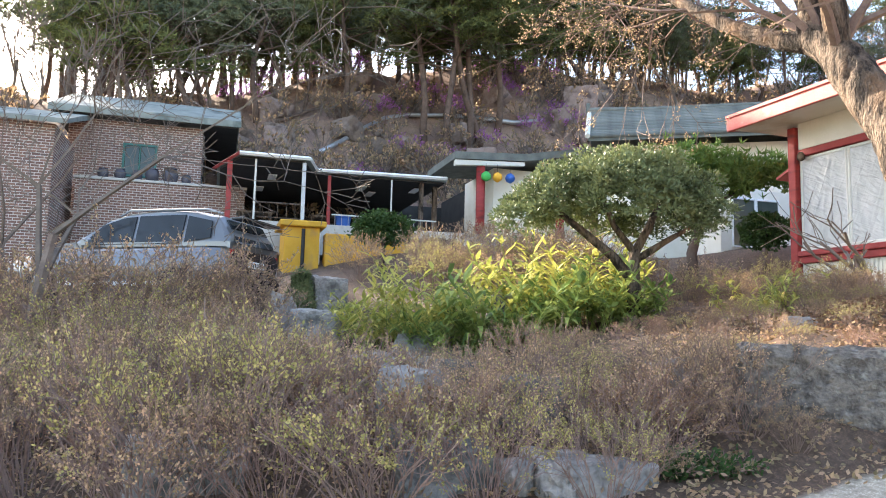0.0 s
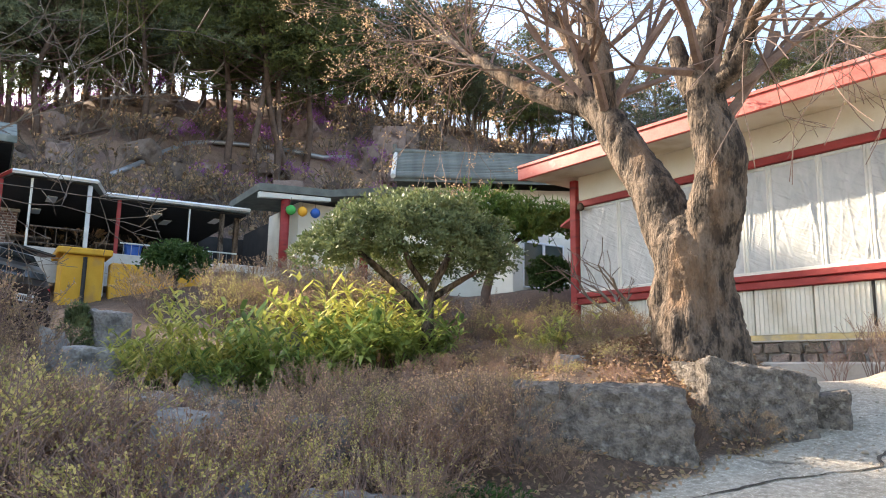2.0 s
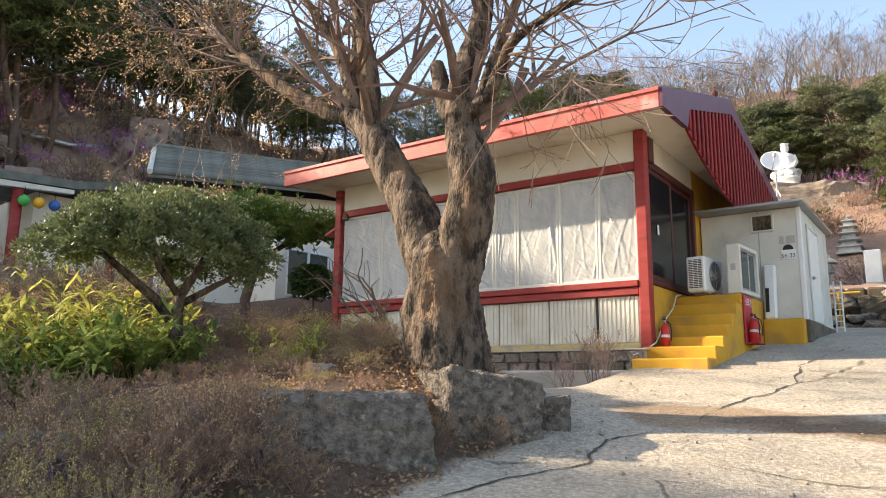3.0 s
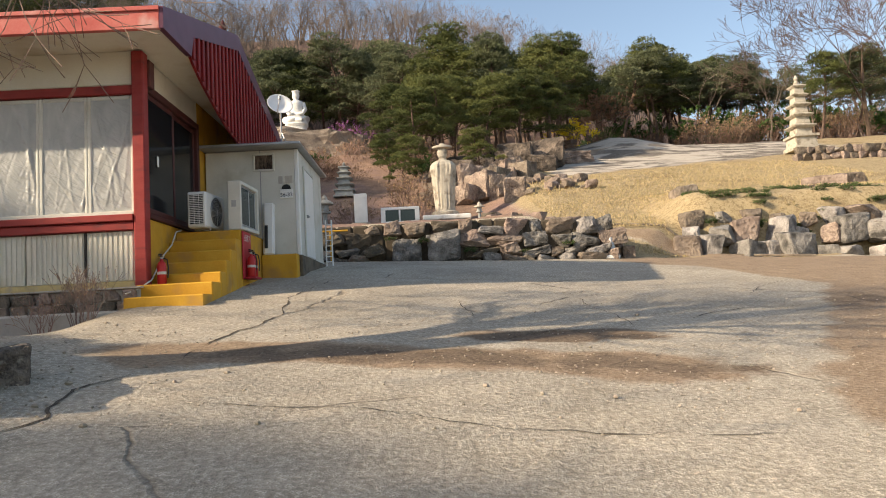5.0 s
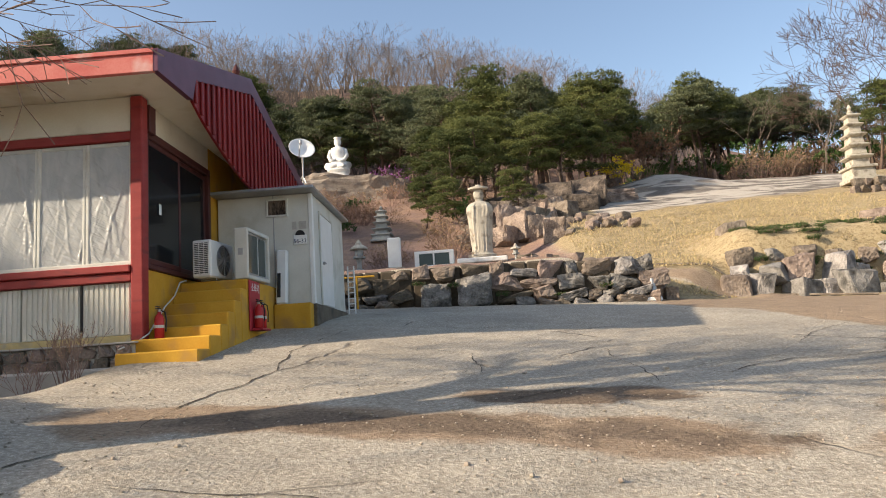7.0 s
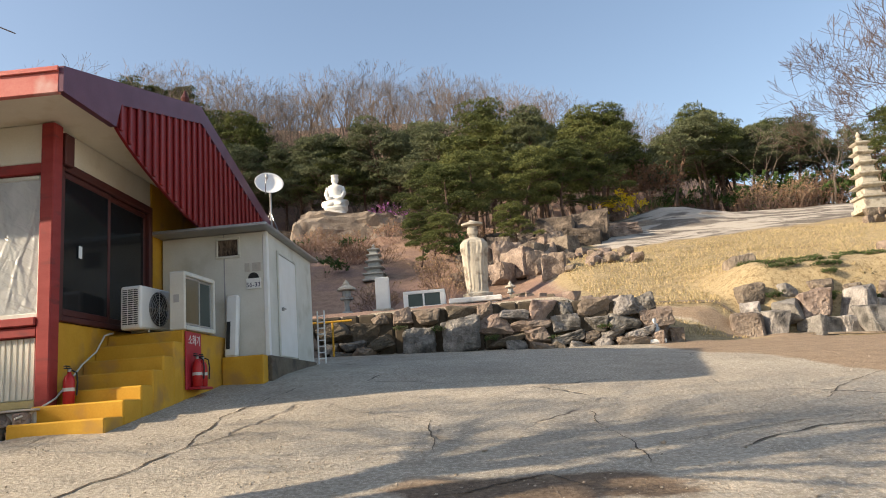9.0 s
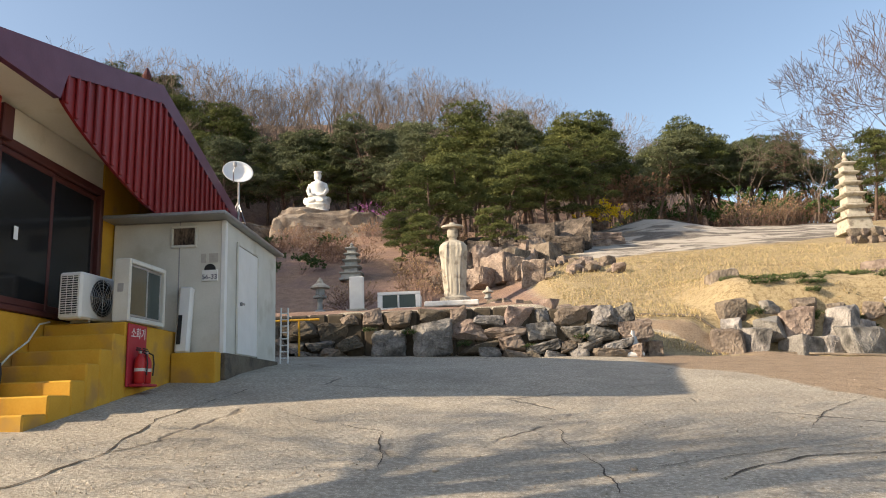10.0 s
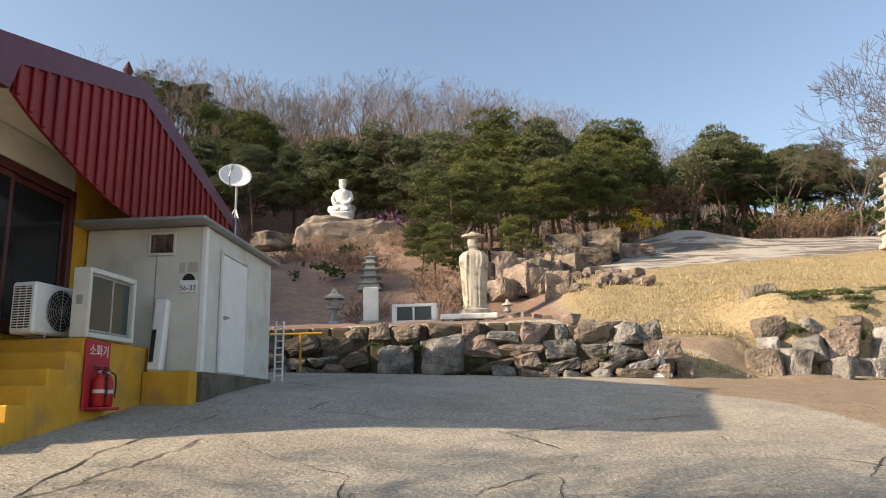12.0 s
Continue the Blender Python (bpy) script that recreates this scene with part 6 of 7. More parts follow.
for i in range(64):
    x, y = rnd.uniform(-7, 5.5), rnd.uniform(17.5, 40)
    if abs(x - 0.19) < 0.8 and y < 25.4 or abs(x - 4.9) < 1.3 and y < 20.2 or y < 19 and x > 2:
        continue
    k = rnd.choice((0, 0, 1, 1, 1, 2))
    plant_tree("shrub", DISTANT[k], x, y, ("brown leafless hedge shrub on the slope", "rust-brown shrub on the slope", "dark green shrub on the slope")[k], "shrub", "slope shrubs", rnd.uniform(0, 360), rnd.uniform(0.8, 1.7), None, ("branchwork", "foliage"))
axes[0] = GARDEN
HILLSHRUB = [shrub(70 + i, 0.9, 0.9, 9, BUD, 160, GREYTWIG, 0.1, 2, 0.011) for i in range(2)]
r8 = random.Random(12)
slope_spots = []
for i in range(190):
    q = GARDEN @ Vector((-26 - r8.random() * 17, r8.uniform(-24, 34), 0))
    slope_spots.append((q.x, q.y))
axes[0] = HERE
woods("hillside_scrub", [h[0] for h in HILLSHRUB], slope_spots, "leafless brown scrub on the steep hillside", "scrub", 1.2, 2.2)
woods("hillside_dry_leaves", [h[1] for h in HILLSHRUB], slope_spots, "dry brown leaves on the hillside scrub", "leaves", 1.2, 2.2)
axes[0] = HERE
AZ = shrub(50, 0.7, 0.9, 22, AZALEA, 900, TWIG, 0.05)
axes[0] = GARDEN
for x, y, s in ((-37.5, 3, 1.7), (-38.5, 6.5, 1.8), (-39.5, 1.5, 1.8), (-36.5, 13.5, 1.5), (-40.5, 9, 2.0), (-35.5, 7.2, 1.4), (-38, -1.5, 1.6), (-33.5, 9.0, 1.2), (-34, -1, 1.5), (-33, 1.0, 1.3), (-36, 10, 1.7), (-36.5, 11.5, 1.4), (-42, -4, 2.0), (-42, -7.5, 2.0), (-41, -10, 1.6), (-37, 9.5, 1.5), (-43, 7, 1.6), (-31, -4, 1.0), (-34.5, 4.0, 1.2)):
    plant_tree("azalea", AZ, x, y, "pink flowering wild azalea on the slope", "shrub", "azaleas", x * 20, s, None, ("branchwork", "blossom"))
axes[0] = HERE
FO = shrub(51, 0.9, 0.8, 30, FORSYTHIA, 1600, TWIG, 0.07)
plant_tree("forsythia", FO, 15.0, 41.8, "bright yellow flowering forsythia bush", "shrub", "", 0, 1.9, None, ("branchwork", "blossom"))
plant_tree("azalea", AZ, -1.8, 50.5, "pink flowering wild azalea on the slope", "shrub", "azaleas", 0, 2.3, None, ("branchwork", "blossom"))
edge = [[], [], []]
for i in range(80):
    edge[i % 3].append((26 + rnd.random() * 36, 45 + rnd.random() * 12) if i < 50 else (20 + (i - 50) * 1.05 + rnd.uniform(-0.5, 0.5), 53 + rnd.uniform(-2, 4)))
for spots, (twigs, leaves), tone in zip(edge, DISTANT, ("brown", "rust-brown", "dark green")):
    woods("wood_edge_twigs", [twigs], spots, f"bare twigs of {tone} shrubs at the wood edge", "shrubs", 1.8, 3.6)
    woods("wood_edge_leaves", [leaves], spots, f"{tone} leaves of shrubs at the wood edge", "leaves", 1.8, 3.6)
OR = shrub(52, 0.8, 1.3, 40, RUSTBUD, 2200, TWIG, 0.07)
plant_tree("shrub", OR, 18.2, 47.0, "orange-brown leafy shrub at the forest edge", "shrub", "", 0, 2.5, None, ("branchwork", "foliage"))
GR = shrub(53, 0.35, 1.0, 60, DRYGRASS, 900, DRYGRASS, 0.05, 1)
plant_tree("grass_tussock", GR, 14.9, 11.6, "tall dry pampas grass tussock on the bank", "grass", "", 0, 1.0, 1.3, ("stalk_cluster", "plume"))
IVY = shrub(54, 0.5, 0.16, 26, BOX, 900, TWIG, 0.035)
for x, y, z, s in ((12.9, 11.3, 1.5, 1.1), (13.8, 11.6, 1.7, 1.2), (14.8, 12.0, 1.8, 1.3), (15.9, 12.3, 2.0, 1.4), (16.8, 12.9, 2.2, 1.3), (13.4, 10.4, 0.75, 0.8), (12.5, 10.5, 0.85, 0.7), (14.4, 12.5, 2.0, 1.2), (4.0, 8.75, 1.2, 0.6), (5.2, 8.8, 0.9, 0.6), (6.6, 8.8, 0.8, 0.5), (7.8, 8.75, 0.95, 0.6), (3.1, 8.75, 1.3, 0.5)):
    plant_tree("ground_ivy", IVY, x, y, "low green groundcover between the stones", "plant", "groundcover", x * 50, s, z, ("stem_cluster", "foliage"))

axes[0] = GARDEN
for x, y, sc in ((0.55, -7.95, 0.9), (0.75, -7.75, 0.7), (0.4, -8.1, 0.7)):
    plant_tree("ground_ivy", IVY, x, y, "low green groundcover before the boulder", "plant", "groundcover", x * 50, sc, None, ("stem_cluster", "foliage"))
for x, y, k, sc in ((0.3, -7.75, 0, 0.42), (0.0, -7.6, 3, 0.45), (0.6, -7.45, 3, 0.36), (-0.2, -7.9, 2, 0.45), (0.85, -7.3, 0, 0.3), (0.15, -8.2, 1, 0.4), (0.65, -8.25, 0, 0.34), (0.0, -7.2, 0, 0.4), (0.95, -6.2, 3, 0.3), (1.15, -5.7, 0, 0.3)):
    shrub_at(x, y, k, sc)
axes[0] = HERE
r9 = random.Random(44)
for _ in range(70):
    x, y = r9.uniform(12.4, 18.0), r9.uniform(10.7, 13.2)
    plant_tree("ground_ivy", IVY, x, y, "low green groundcover between the stones", "plant", "groundcover", r9.uniform(0, 360), r9.uniform(0.5, 0.9), None, ("stem_cluster", "foliage"))


# ---- bamboo grass ----
def bamboo(seed, stalks, h, material):
    rnd = random.Random(seed)
    sg, lg = Geo(), Geo()
    for _ in range(stalks):
        a, q = rnd.uniform(0, 6.283), rnd.random() ** 0.5 * 0.4
        p = Vector((math.cos(a) * q, math.sin(a) * q, -0.05))
        d = Vector((math.cos(a) * 0.25, math.sin(a) * 0.25, 1)).normalized()
        hh = h * rnd.uniform(0.55, 1.1)
        pts = [p + d * hh * i / 3 + Vector((math.cos(a), math.sin(a), 0)) * 0.03 * i * i for i in range(4)]
        sg.tube(pts, [0.005, 0.0045, 0.004, 0.003], 3, False)
        for _ in range(14):
            f = rnd.uniform(0.35, 1.0)
            i = min(2, int(f * 3))
            o = pts[i].lerp(pts[i + 1], f * 3 - i)
            b = rnd.uniform(0, 6.283)
            ld = Vector((math.cos(b), math.sin(b), rnd.uniform(-0.1, 1.3))).normalized()
            ln, w = rnd.uniform(0.18, 0.36), rnd.uniform(0.015, 0.03)
            s = ld.cross(Vector((0, 0, 1))).normalized() * w
            k = len(lg.v)
            m1, m2, tip = o + ld * ln * 0.3, o + ld * ln * 0.65 - Vector((0, 0, 0.03)), o + ld * ln - Vector((0, 0, 0.12 * rnd.random() + 0.03))
            lg.v += [tuple(o), tuple(m1 + s), tuple(m1 - s), tuple(m2 + s * 0.85), tuple(m2 - s * 0.85), tuple(tip)]
            lg.f += [(k, k + 2, k + 1), (k + 1, k + 2, k + 4, k + 3), (k + 3, k + 4, k + 5)]
    return sg.mesh("stalk_cluster", BAMBOODARK), lg.mesh("foliage", material)


axes[0] = GARDEN
BAM = [bamboo(1, 26, 1.0, BAMBOO), bamboo(2, 26, 0.9, BAMBOO), bamboo(3, 30, 0.7, BAMBOODARK), bamboo(4, 9, 0.8, BAMBOO)]
rnd = random.Random(8)
for i in range(18):
    u = i / 17
    x, y = -4.3 + rnd.uniform(-0.8, 0.8), -9.0 + 3.5 * u + rnd.uniform(-0.2, 0.2)
    k = 2 if x > -3.9 else rnd.choice((0, 1))
    plant_tree("bamboo_grass", BAM[k], x, y, "dark green dwarf bamboo clump" if k == 2 else "yellow-green variegated dwarf bamboo clump", "bamboo", "dwarf bamboo bed", rnd.uniform(0, 360), rnd.uniform(0.65, 1.3), None, ("stalk_cluster", "foliage"))
for x, y in ((-2.6, -4.9), (-2.0, -4.6), (-3.0, -4.3), (-1.6, -5.3)):
    plant_tree("bamboo_grass", BAM[3], x, y, "small sparse dwarf bamboo clump", "bamboo", "dwarf bamboo bed", x * 77, 0.6, None, ("stalk_cluster", "foliage"))


# ---- clipped and trained trees ----
def leafy(blobs, count, size, seed, material, flat=1.0):
    """Leaves spread over the outer shell of several lobes."""
    rnd = random.Random(seed)
    g = Geo()
    tot = sum(b[3] ** 2 for b in blobs)
    for cx, cy, cz, r, sz in blobs:
        for _ in range(int(count * r * r / tot)):
            d = Vector((rnd.gauss(0, 1), rnd.gauss(0, 1), rnd.gauss(0, 1) + 0.25)).normalized()
            q = r * (1 - 0.35 * rnd.random() ** 2) * (1 + 0.42 * noise.noise(d * 3.4 + Vector((cx, cy, cz)) * 5) + 0.2 * noise.noise(d * 9 + Vector((cx, cy, cz)) * 5))
            p = Vector((cx + d.x * q, cy + d.y * q, cz + d.z * q * sz))
            for _ in range(3):
                n = (d * 0.8 + Vector((rnd.gauss(0, 0.6), rnd.gauss(0, 0.6), rnd.gauss(0, 0.6)))).normalized()
                leaf(g, p, n * size * rnd.uniform(0.7, 1.3), size * 0.32, rnd)
    return g.mesh("crown", material)


bt = thing("trained_yew", "wide trained evergreen tree with leaning trunk", "tree", (-3.7, -5.6, ground_z(-3.7, -5.6)))
tg = Geo()
tg.tube([(0, 0.0, -0.2), (0.02, 0.02, 0.35), (-0.02, 0.03, 0.75), (0.0, 0.05, 1.0)], [0.11, 0.09, 0.08, 0.07], 9)
tg.tube([(0.0, 0.05, 0.55), (-0.05, -0.25, 0.9), (0.0, -0.65, 1.15), (0.0, -1.1, 1.45)], [0.075, 0.06, 0.05, 0.03], 8)
tg.tube([(0.0, 0.04, 0.95), (0.1, 0.2, 1.3), (0.0, 0.4, 1.6)], [0.06, 0.05, 0.03], 8)
tg.tube([(0.0, 0.04, 0.95), (-0.1, -0.2, 1.3), (-0.1, -0.4, 1.75)], [0.05, 0.04, 0.02], 8)
tg.tube([(0.0, 0.04, 0.85), (0.1, 0.5, 1.15), (0.05, 0.9, 1.35)], [0.05, 0.04, 0.02], 8)
part("trunk", tg, BARK, bt, "", True)
cg, r3 = Geo(), random.Random(4)
for k in range(420):
    d = Vector((r3.gauss(0, 1), r3.gauss(0, 1), r3.gauss(0.35, 0.8))).normalized()
    if d.z < -0.35:
        continue
    q = r3.uniform(0.5, 1.0) ** 0.6 * (1 + 0.26 * noise.noise(d * 2.6))
    c = Vector((d.x * q * 1.0, -0.2 + d.y * q * 1.45, 1.5 + d.z * q * (0.72 if d.z > 0 else 0.62) - 0.12 * abs(d.y * q) ** 2))
    rad = r3.uniform(0.11, 0.2)
    for _ in range(105):
        n = Vector((r3.gauss(0, 1), r3.gauss(0, 1), r3.gauss(0.5, 0.8))).normalized()
        p = c + Vector((n.x, n.y, n.z * 0.7)) * rad * r3.uniform(0.55, 1.0)
        leaf(cg, p, (n + Vector((r3.gauss(0, 0.5), r3.gauss(0, 0.5), r3.gauss(0.2, 0.5)))).normalized() * r3.uniform(0.045, 0.075), 0.014, r3)
part("crown", cg.mesh("crown", YEW), None, bt)
bb = thing("ball_shrub", "round clipped dark green boxwood ball", "shrub", (-12.0, -7.05, ground_z(-12, -7.05)))
zz = 1.72 - ground_z(-12, -7.05)
part("stem", Geo().tube([(0, 0, -0.1), (0.03, 0, zz * 0.5), (0, 0, zz)], [0.06, 0.05, 0.04], 6), BARK, bb)
part("crown", leafy([(0, 0, zz, 0.62, 0.62), (0, 0.3, zz - 0.05, 0.42, 0.7), (0, -0.3, zz - 0.05, 0.42, 0.7)], 2600, 0.07, 5, BOX), None, bb)
b2 = thing("ball_shrub", "small round dark clipped shrub on a stem", "shrub", (-9.0, 1.07, ground_z(-9, 1.07)))
zz = 1.78 - ground_z(-9, 1.07)
part("stem", Geo().tube([(0, 0, -0.1), (0.05, 0, zz)], [0.04, 0.03], 6), BARK, b2)
part("crown", leafy([(0, 0, zz, 0.5, 0.75)], 1300, 0.08, 6, BOX), None, b2)
p2 = thing("garden_pine", "trained garden pine with green needle pads", "tree", (-9.6, 0.2, ground_z(-9.6, 0.2)))
z0 = ground_z(-9.6, 0.2)
p2.matrix_basis = p2.matrix_basis @ pose(0, -0.55, 0) @ Matrix.Scale((2.95 - z0) / 2.1, 4)
part("trunk", Geo().tube([(0, 0, -0.2), (0.05, -0.1, 0.7), (-0.05, 0.15, 1.3), (0, 0.1, 2.0)], [0.12, 0.1, 0.08, 0.05], 8).tube([(0, 0.1, 1.4), (0, 0.8, 1.9), (0, 1.5, 2.1)], [0.06, 0.05, 0.03], 6), PINEBARK, p2, "", True)
cg, r4 = Geo(), random.Random(5)
for cx, cy, cz, r in ((0, -0.9, 2.15, 0.75), (0, 0.0, 2.4, 0.9), (0, 1.0, 2.3, 0.8), (0.3, 1.7, 2.25, 0.6), (0.4, 0.4, 2.0, 0.6)):
    for _ in range(420):
        a, q = r4.uniform(0, 6.283), r * math.sqrt(r4.random())
        tuft(cg, Vector((cx + math.cos(a) * q, cy + math.sin(a) * q, cz + r4.gauss(0, 0.13) + 0.16 * (1 - q / r))), 0.16, r4, 5, 0.9)
part("crown", cg.mesh("crown", mat("bright_pine_needles", (0.07, 0.13, 0.025), (0.2, 0.3, 0.07), 2, 0.6, bump=0, leaf=0.3)), None, p2)
sb = thing("evergreen_shrub", "small upright bright green conifer shrub", "shrub", (-7.6, -9.35, ground_z(-7.6, -9.35)))
cg = Geo()
for _ in range(500):
    zz = r4.random()
    a, q = r4.uniform(0, 6.283), 0.28 * (1 - 0.6 * zz) * math.sqrt(r4.random())
    tuft(cg, Vector((math.cos(a) * q, math.sin(a) * q, 0.05 + 0.6 * zz)), 0.12, r4, 5, 1.2)
part("crown", cg.mesh("crown", YEW), None, sb)
part("stem", Geo().tube([(0, 0, -0.1), (0, 0, 0.5)], [0.03, 0.02], 6), BARK, sb)

# ---- the great leaning tree ----
zt = ground_z(-0.95, -3.7)
gt = thing("great_tree", "large old leafless tree with forked bark trunk", "tree", (-0.95, -3.7, 0))
gt.matrix_basis = pose(-0.30, -4.90, -0.11, 0, 0, -4.1) @ Matrix.Scale(0.82, 4)
zt = (ground_z(-0.1, -4.9) + 0.11) / 0.82
g, tips = Geo(), []
r5 = random.Random(2)


def trunk(pts, rad, sides=44):
    """A thick limb, smoothly bent and lumpy."""
    P, R = [], []
    n = len(pts)
    for i in range(n - 1):
        p0, p1, p2, p3 = (Vector(pts[max(0, min(n - 1, j))]) for j in (i - 1, i, i + 1, i + 2))
        for k in range(20):
            t = k / 20
            P.append(0.5 * ((2 * p1) + (p2 - p0) * t + (2 * p0 - 5 * p1 + 4 * p2 - p3) * t * t + (3 * p1 - p0 - 3 * p2 + p3) * t ** 3))
            R.append(rad[i] + (rad[i + 1] - rad[i]) * t)
    P.append(Vector(pts[-1])), R.append(rad[-1])
    k = len(g.v)
    g.tube(P, R, sides)
    for i in range(len(P)):
        for s in range(sides):
            v = Vector(g.v[k + i * sides + s])
            d = v - P[i]
            lump = 1 + 0.14 * noise.noise(v * 2.2) + 0.09 * noise.noise(Vector((v.x * 9, v.y * 9, v.z * 2.6))) + 0.07 * noise.noise(Vector((v.x * 20, v.y * 20, v.z * 7))) + 0.04 * noise.noise(v * 38)
            g.v[k + i * sides + s] = tuple(P[i] + d * lump)
    return P, R


trunk([(0.05, 0, zt - 0.6), (0.03, 0, zt + 0.05), (0.0, 0, 0.5), (0.0, 0, 0.9), (0.0, 0, 1.2)], [0.66, 0.52, 0.44, 0.4, 0.2], 64)
A = trunk([(-0.08, 0, 0.2), (-0.2, 0, 0.8), (-0.42, 0.0, 1.4), (-0.85, 0.0, 2.1), (-1.35, 0.02, 2.8), (-1.75, 0.05, 3.25), (-1.75, 0.1, 3.9), (-1.65, 0.1, 4.9), (-1.8, 0.2, 6.2)], [0.3, 0.32, 0.3, 0.26, 0.21, 0.19, 0.13, 0.1, 0.06])
B = trunk([(0.08, 0, 0.2), (0.2, 0, 0.8), (0.38, 0, 1.35), (0.42, 0.0, 1.9), (0.3, 0.0, 2.5), (0.3, 0.0, 3.1), (0.5, 0.1, 3.9), (0.6, 0.2, 5.2)], [0.3, 0.31, 0.29, 0.27, 0.23, 0.18, 0.13, 0.06])
C = trunk([(-1.6, 0.05, 3.05), (-2.1, -0.1, 3.25), (-2.7, -0.25, 3.6), (-3.6, -0.4, 4.3), (-4.8, -0.3, 5.2), (-6.0, 0.0, 6.0)], [0.16, 0.13, 0.11, 0.09, 0.06, 0.03], 14)
D = trunk([(-1.75, 0.05, 3.2), (-2.0, 0.2, 3.8), (-2.5, 0.3, 4.6), (-3.2, 0.2, 5.6)], [0.15, 0.12, 0.09, 0.05], 14)
E2 = trunk([(-1.3, 0.02, 2.75), (-1.25, -0.1, 3.3), (-1.35, -0.1, 3.9), (-1.6, -0.1, 4.8)], [0.15, 0.14, 0.13, 0.07], 14)
F = trunk([(0.32, 0.0, 2.6), (0.75, -0.1, 2.75), (1.0, -0.2, 3.0), (1.3, -0.3, 3.25), (2.2, -0.4, 3.4), (3.1, -0.5, 3.3)], [0.12, 0.1, 0.07, 0.055, 0.04, 0.02], 12)
G = trunk([(0.6, -0.05, 2.7), (0.75, 0.0, 3.2), (1.0, 0.1, 3.9), (1.4, 0.2, 4.8)], [0.1, 0.08, 0.06, 0.03], 12)
H = trunk([(0.28, 0, 2.35), (0.1, -0.05, 2.75), (-0.05, -0.05, 3.25), (-0.1, -0.05, 3.42)], [0.13, 0.12, 0.11, 0.09], 12)
part("trunk", g, BARK, gt, "", True)
tw, tips = Geo(), []
for (P, R), n, ln, rise in ((A, 14, 1.5, 0.1), (B, 12, 1.4, 0.1), (C, 34, 1.4, 0.02), (D, 22, 1.4, 0.03), (E2, 9, 1.0, 0.1), (F, 24, 0.9, 0.03), (G, 14, 1.1, 0.08)):
    for _ in range(n):
        i = r5.randint(int(len(P) * 0.45), len(P) - 1)
        d = ((P[-1] - P[max(0, len(P) - 20)]).normalized() * 0.7 + Vector((r5.gauss(0, 0.7), r5.gauss(0, 0.7), r5.gauss(0.15, 0.5)))).normalized()
        limb(tw, r5, P[i].copy(), d, ln * r5.uniform(0.6, 1.2), max(0.012, R[i] * 0.3), 3, tips, 4, 0.22, (2, 3), 0.6, rise, 0.005, 3, 0.65)
part("branchwork", tw.mesh("branchwork", TWIG), None, gt)
lg = Geo()
for p, d in tips:
    if p.x < -0.9:
        for _ in range(13):
            leaf(lg, p + Vector((r5.gauss(0, 0.05), r5.gauss(0, 0.05), r5.gauss(0, 0.05))), (d + Vector((r5.gauss(0, 1), r5.gauss(0, 1), r5.gauss(0, 1)))).normalized() * 0.045, 0.013, r5)
part("dry_foliage", lg.mesh("dry_foliage", BUD), None, gt)
# bare climbing sapling by the window, thin twigs
sp = thing("sapling", "twisted bare sapling before the window", "tree", (-3.0, -2.6, ground_z(-3.0, -2.6)))
g, tips = Geo(), []
for k, dx in enumerate((0, 0.3)):
    limb(g, r5, Vector((dx, 0, -0.1)), Vector((0.1 - dx * 0.3, 0, 1)), 1.1, 0.05, 3, tips, 6, 0.35, (2, 3), 0.75, 0.1, 0.005, 5, 0.7)
part("trunk", g, GREYTWIG, sp, "", True)
weed = shrub(57, 0.3, 0.7, 12, BUD, 260, TWIG, 0.02)
axes[0] = HERE
for x, y in ((-0.45, -1.0), (-0.95, -0.9), (-0.15, -1.35)):
    plant_tree("dry_weed", weed, x, y, "dry brown weed at the foot of the wall", "weed", "dry weeds", x * 70, 0.8, None, ("stem_cluster", "foliage"))
axes[0] = GARDEN
# fallen leaves and dry grass in the garden
g, r6 = Geo(), random.Random(32)
for _ in range(8500):
    x, y = r6.gauss(-0.3, 0.8), r6.gauss(-5.1, 0.9)
    if x > float(garden_edge(y)) + 0.1:
        continue
    leaf(g, Vector((x, y, ground_z(x, y) + r6.uniform(0.005, 0.06))), Vector((r6.gauss(0, 1), r6.gauss(0, 1), r6.gauss(0, 0.5))).normalized() * 0.04, 0.011, r6)
solid("leaf_litter", g.mesh("leaf_litter", RUSTBUD), None, "rust-brown fallen leaves round the old tree", "foliage", "stuff")
g, r6 = Geo(), random.Random(31)
for _ in range(20000):
    y = r6.uniform(-13, -1.2)
    x = float(garden_edge(y)) - abs(r6.gauss(0, 2.8)) + 0.25
    z = ground_z(x, y)
    leaf(g, Vector((x, y, z + r6.uniform(0.01, 0.07))), Vector((r6.gauss(0, 1), r6.gauss(0, 1), r6.gauss(0, 0.5))).normalized() * 0.045, 0.012, r6)
solid("leaf_litter", g.mesh("leaf_litter", BUD), None, "dry brown fallen leaves in the garden bed", "foliage", "stuff")
axes[0] = HERE
g = Geo()
for _ in range(42000):
    x, y = r6.uniform(8.3, 24), 9.5 + 18.5 * r6.random() ** 1.4
    if x > 11.3 and y < 13 or abs(y - 10.6 + 0.34 * (x - 9.5)) < 0.45 or y > 25 + 0.37 * (x - 10.7):
        continue
    z = ground_z(x, y)
    leaf(g, Vector((x, y, z)), Vector((r6.gauss(0, 0.5), r6.gauss(0, 0.5), 1)).normalized() * r6.uniform(0.04, 0.13), 0.012, r6)
solid("dry_grass", g.mesh("dry_grass", DRYGRASS), None, "dry tan lawn grass", "grass", "stuff")

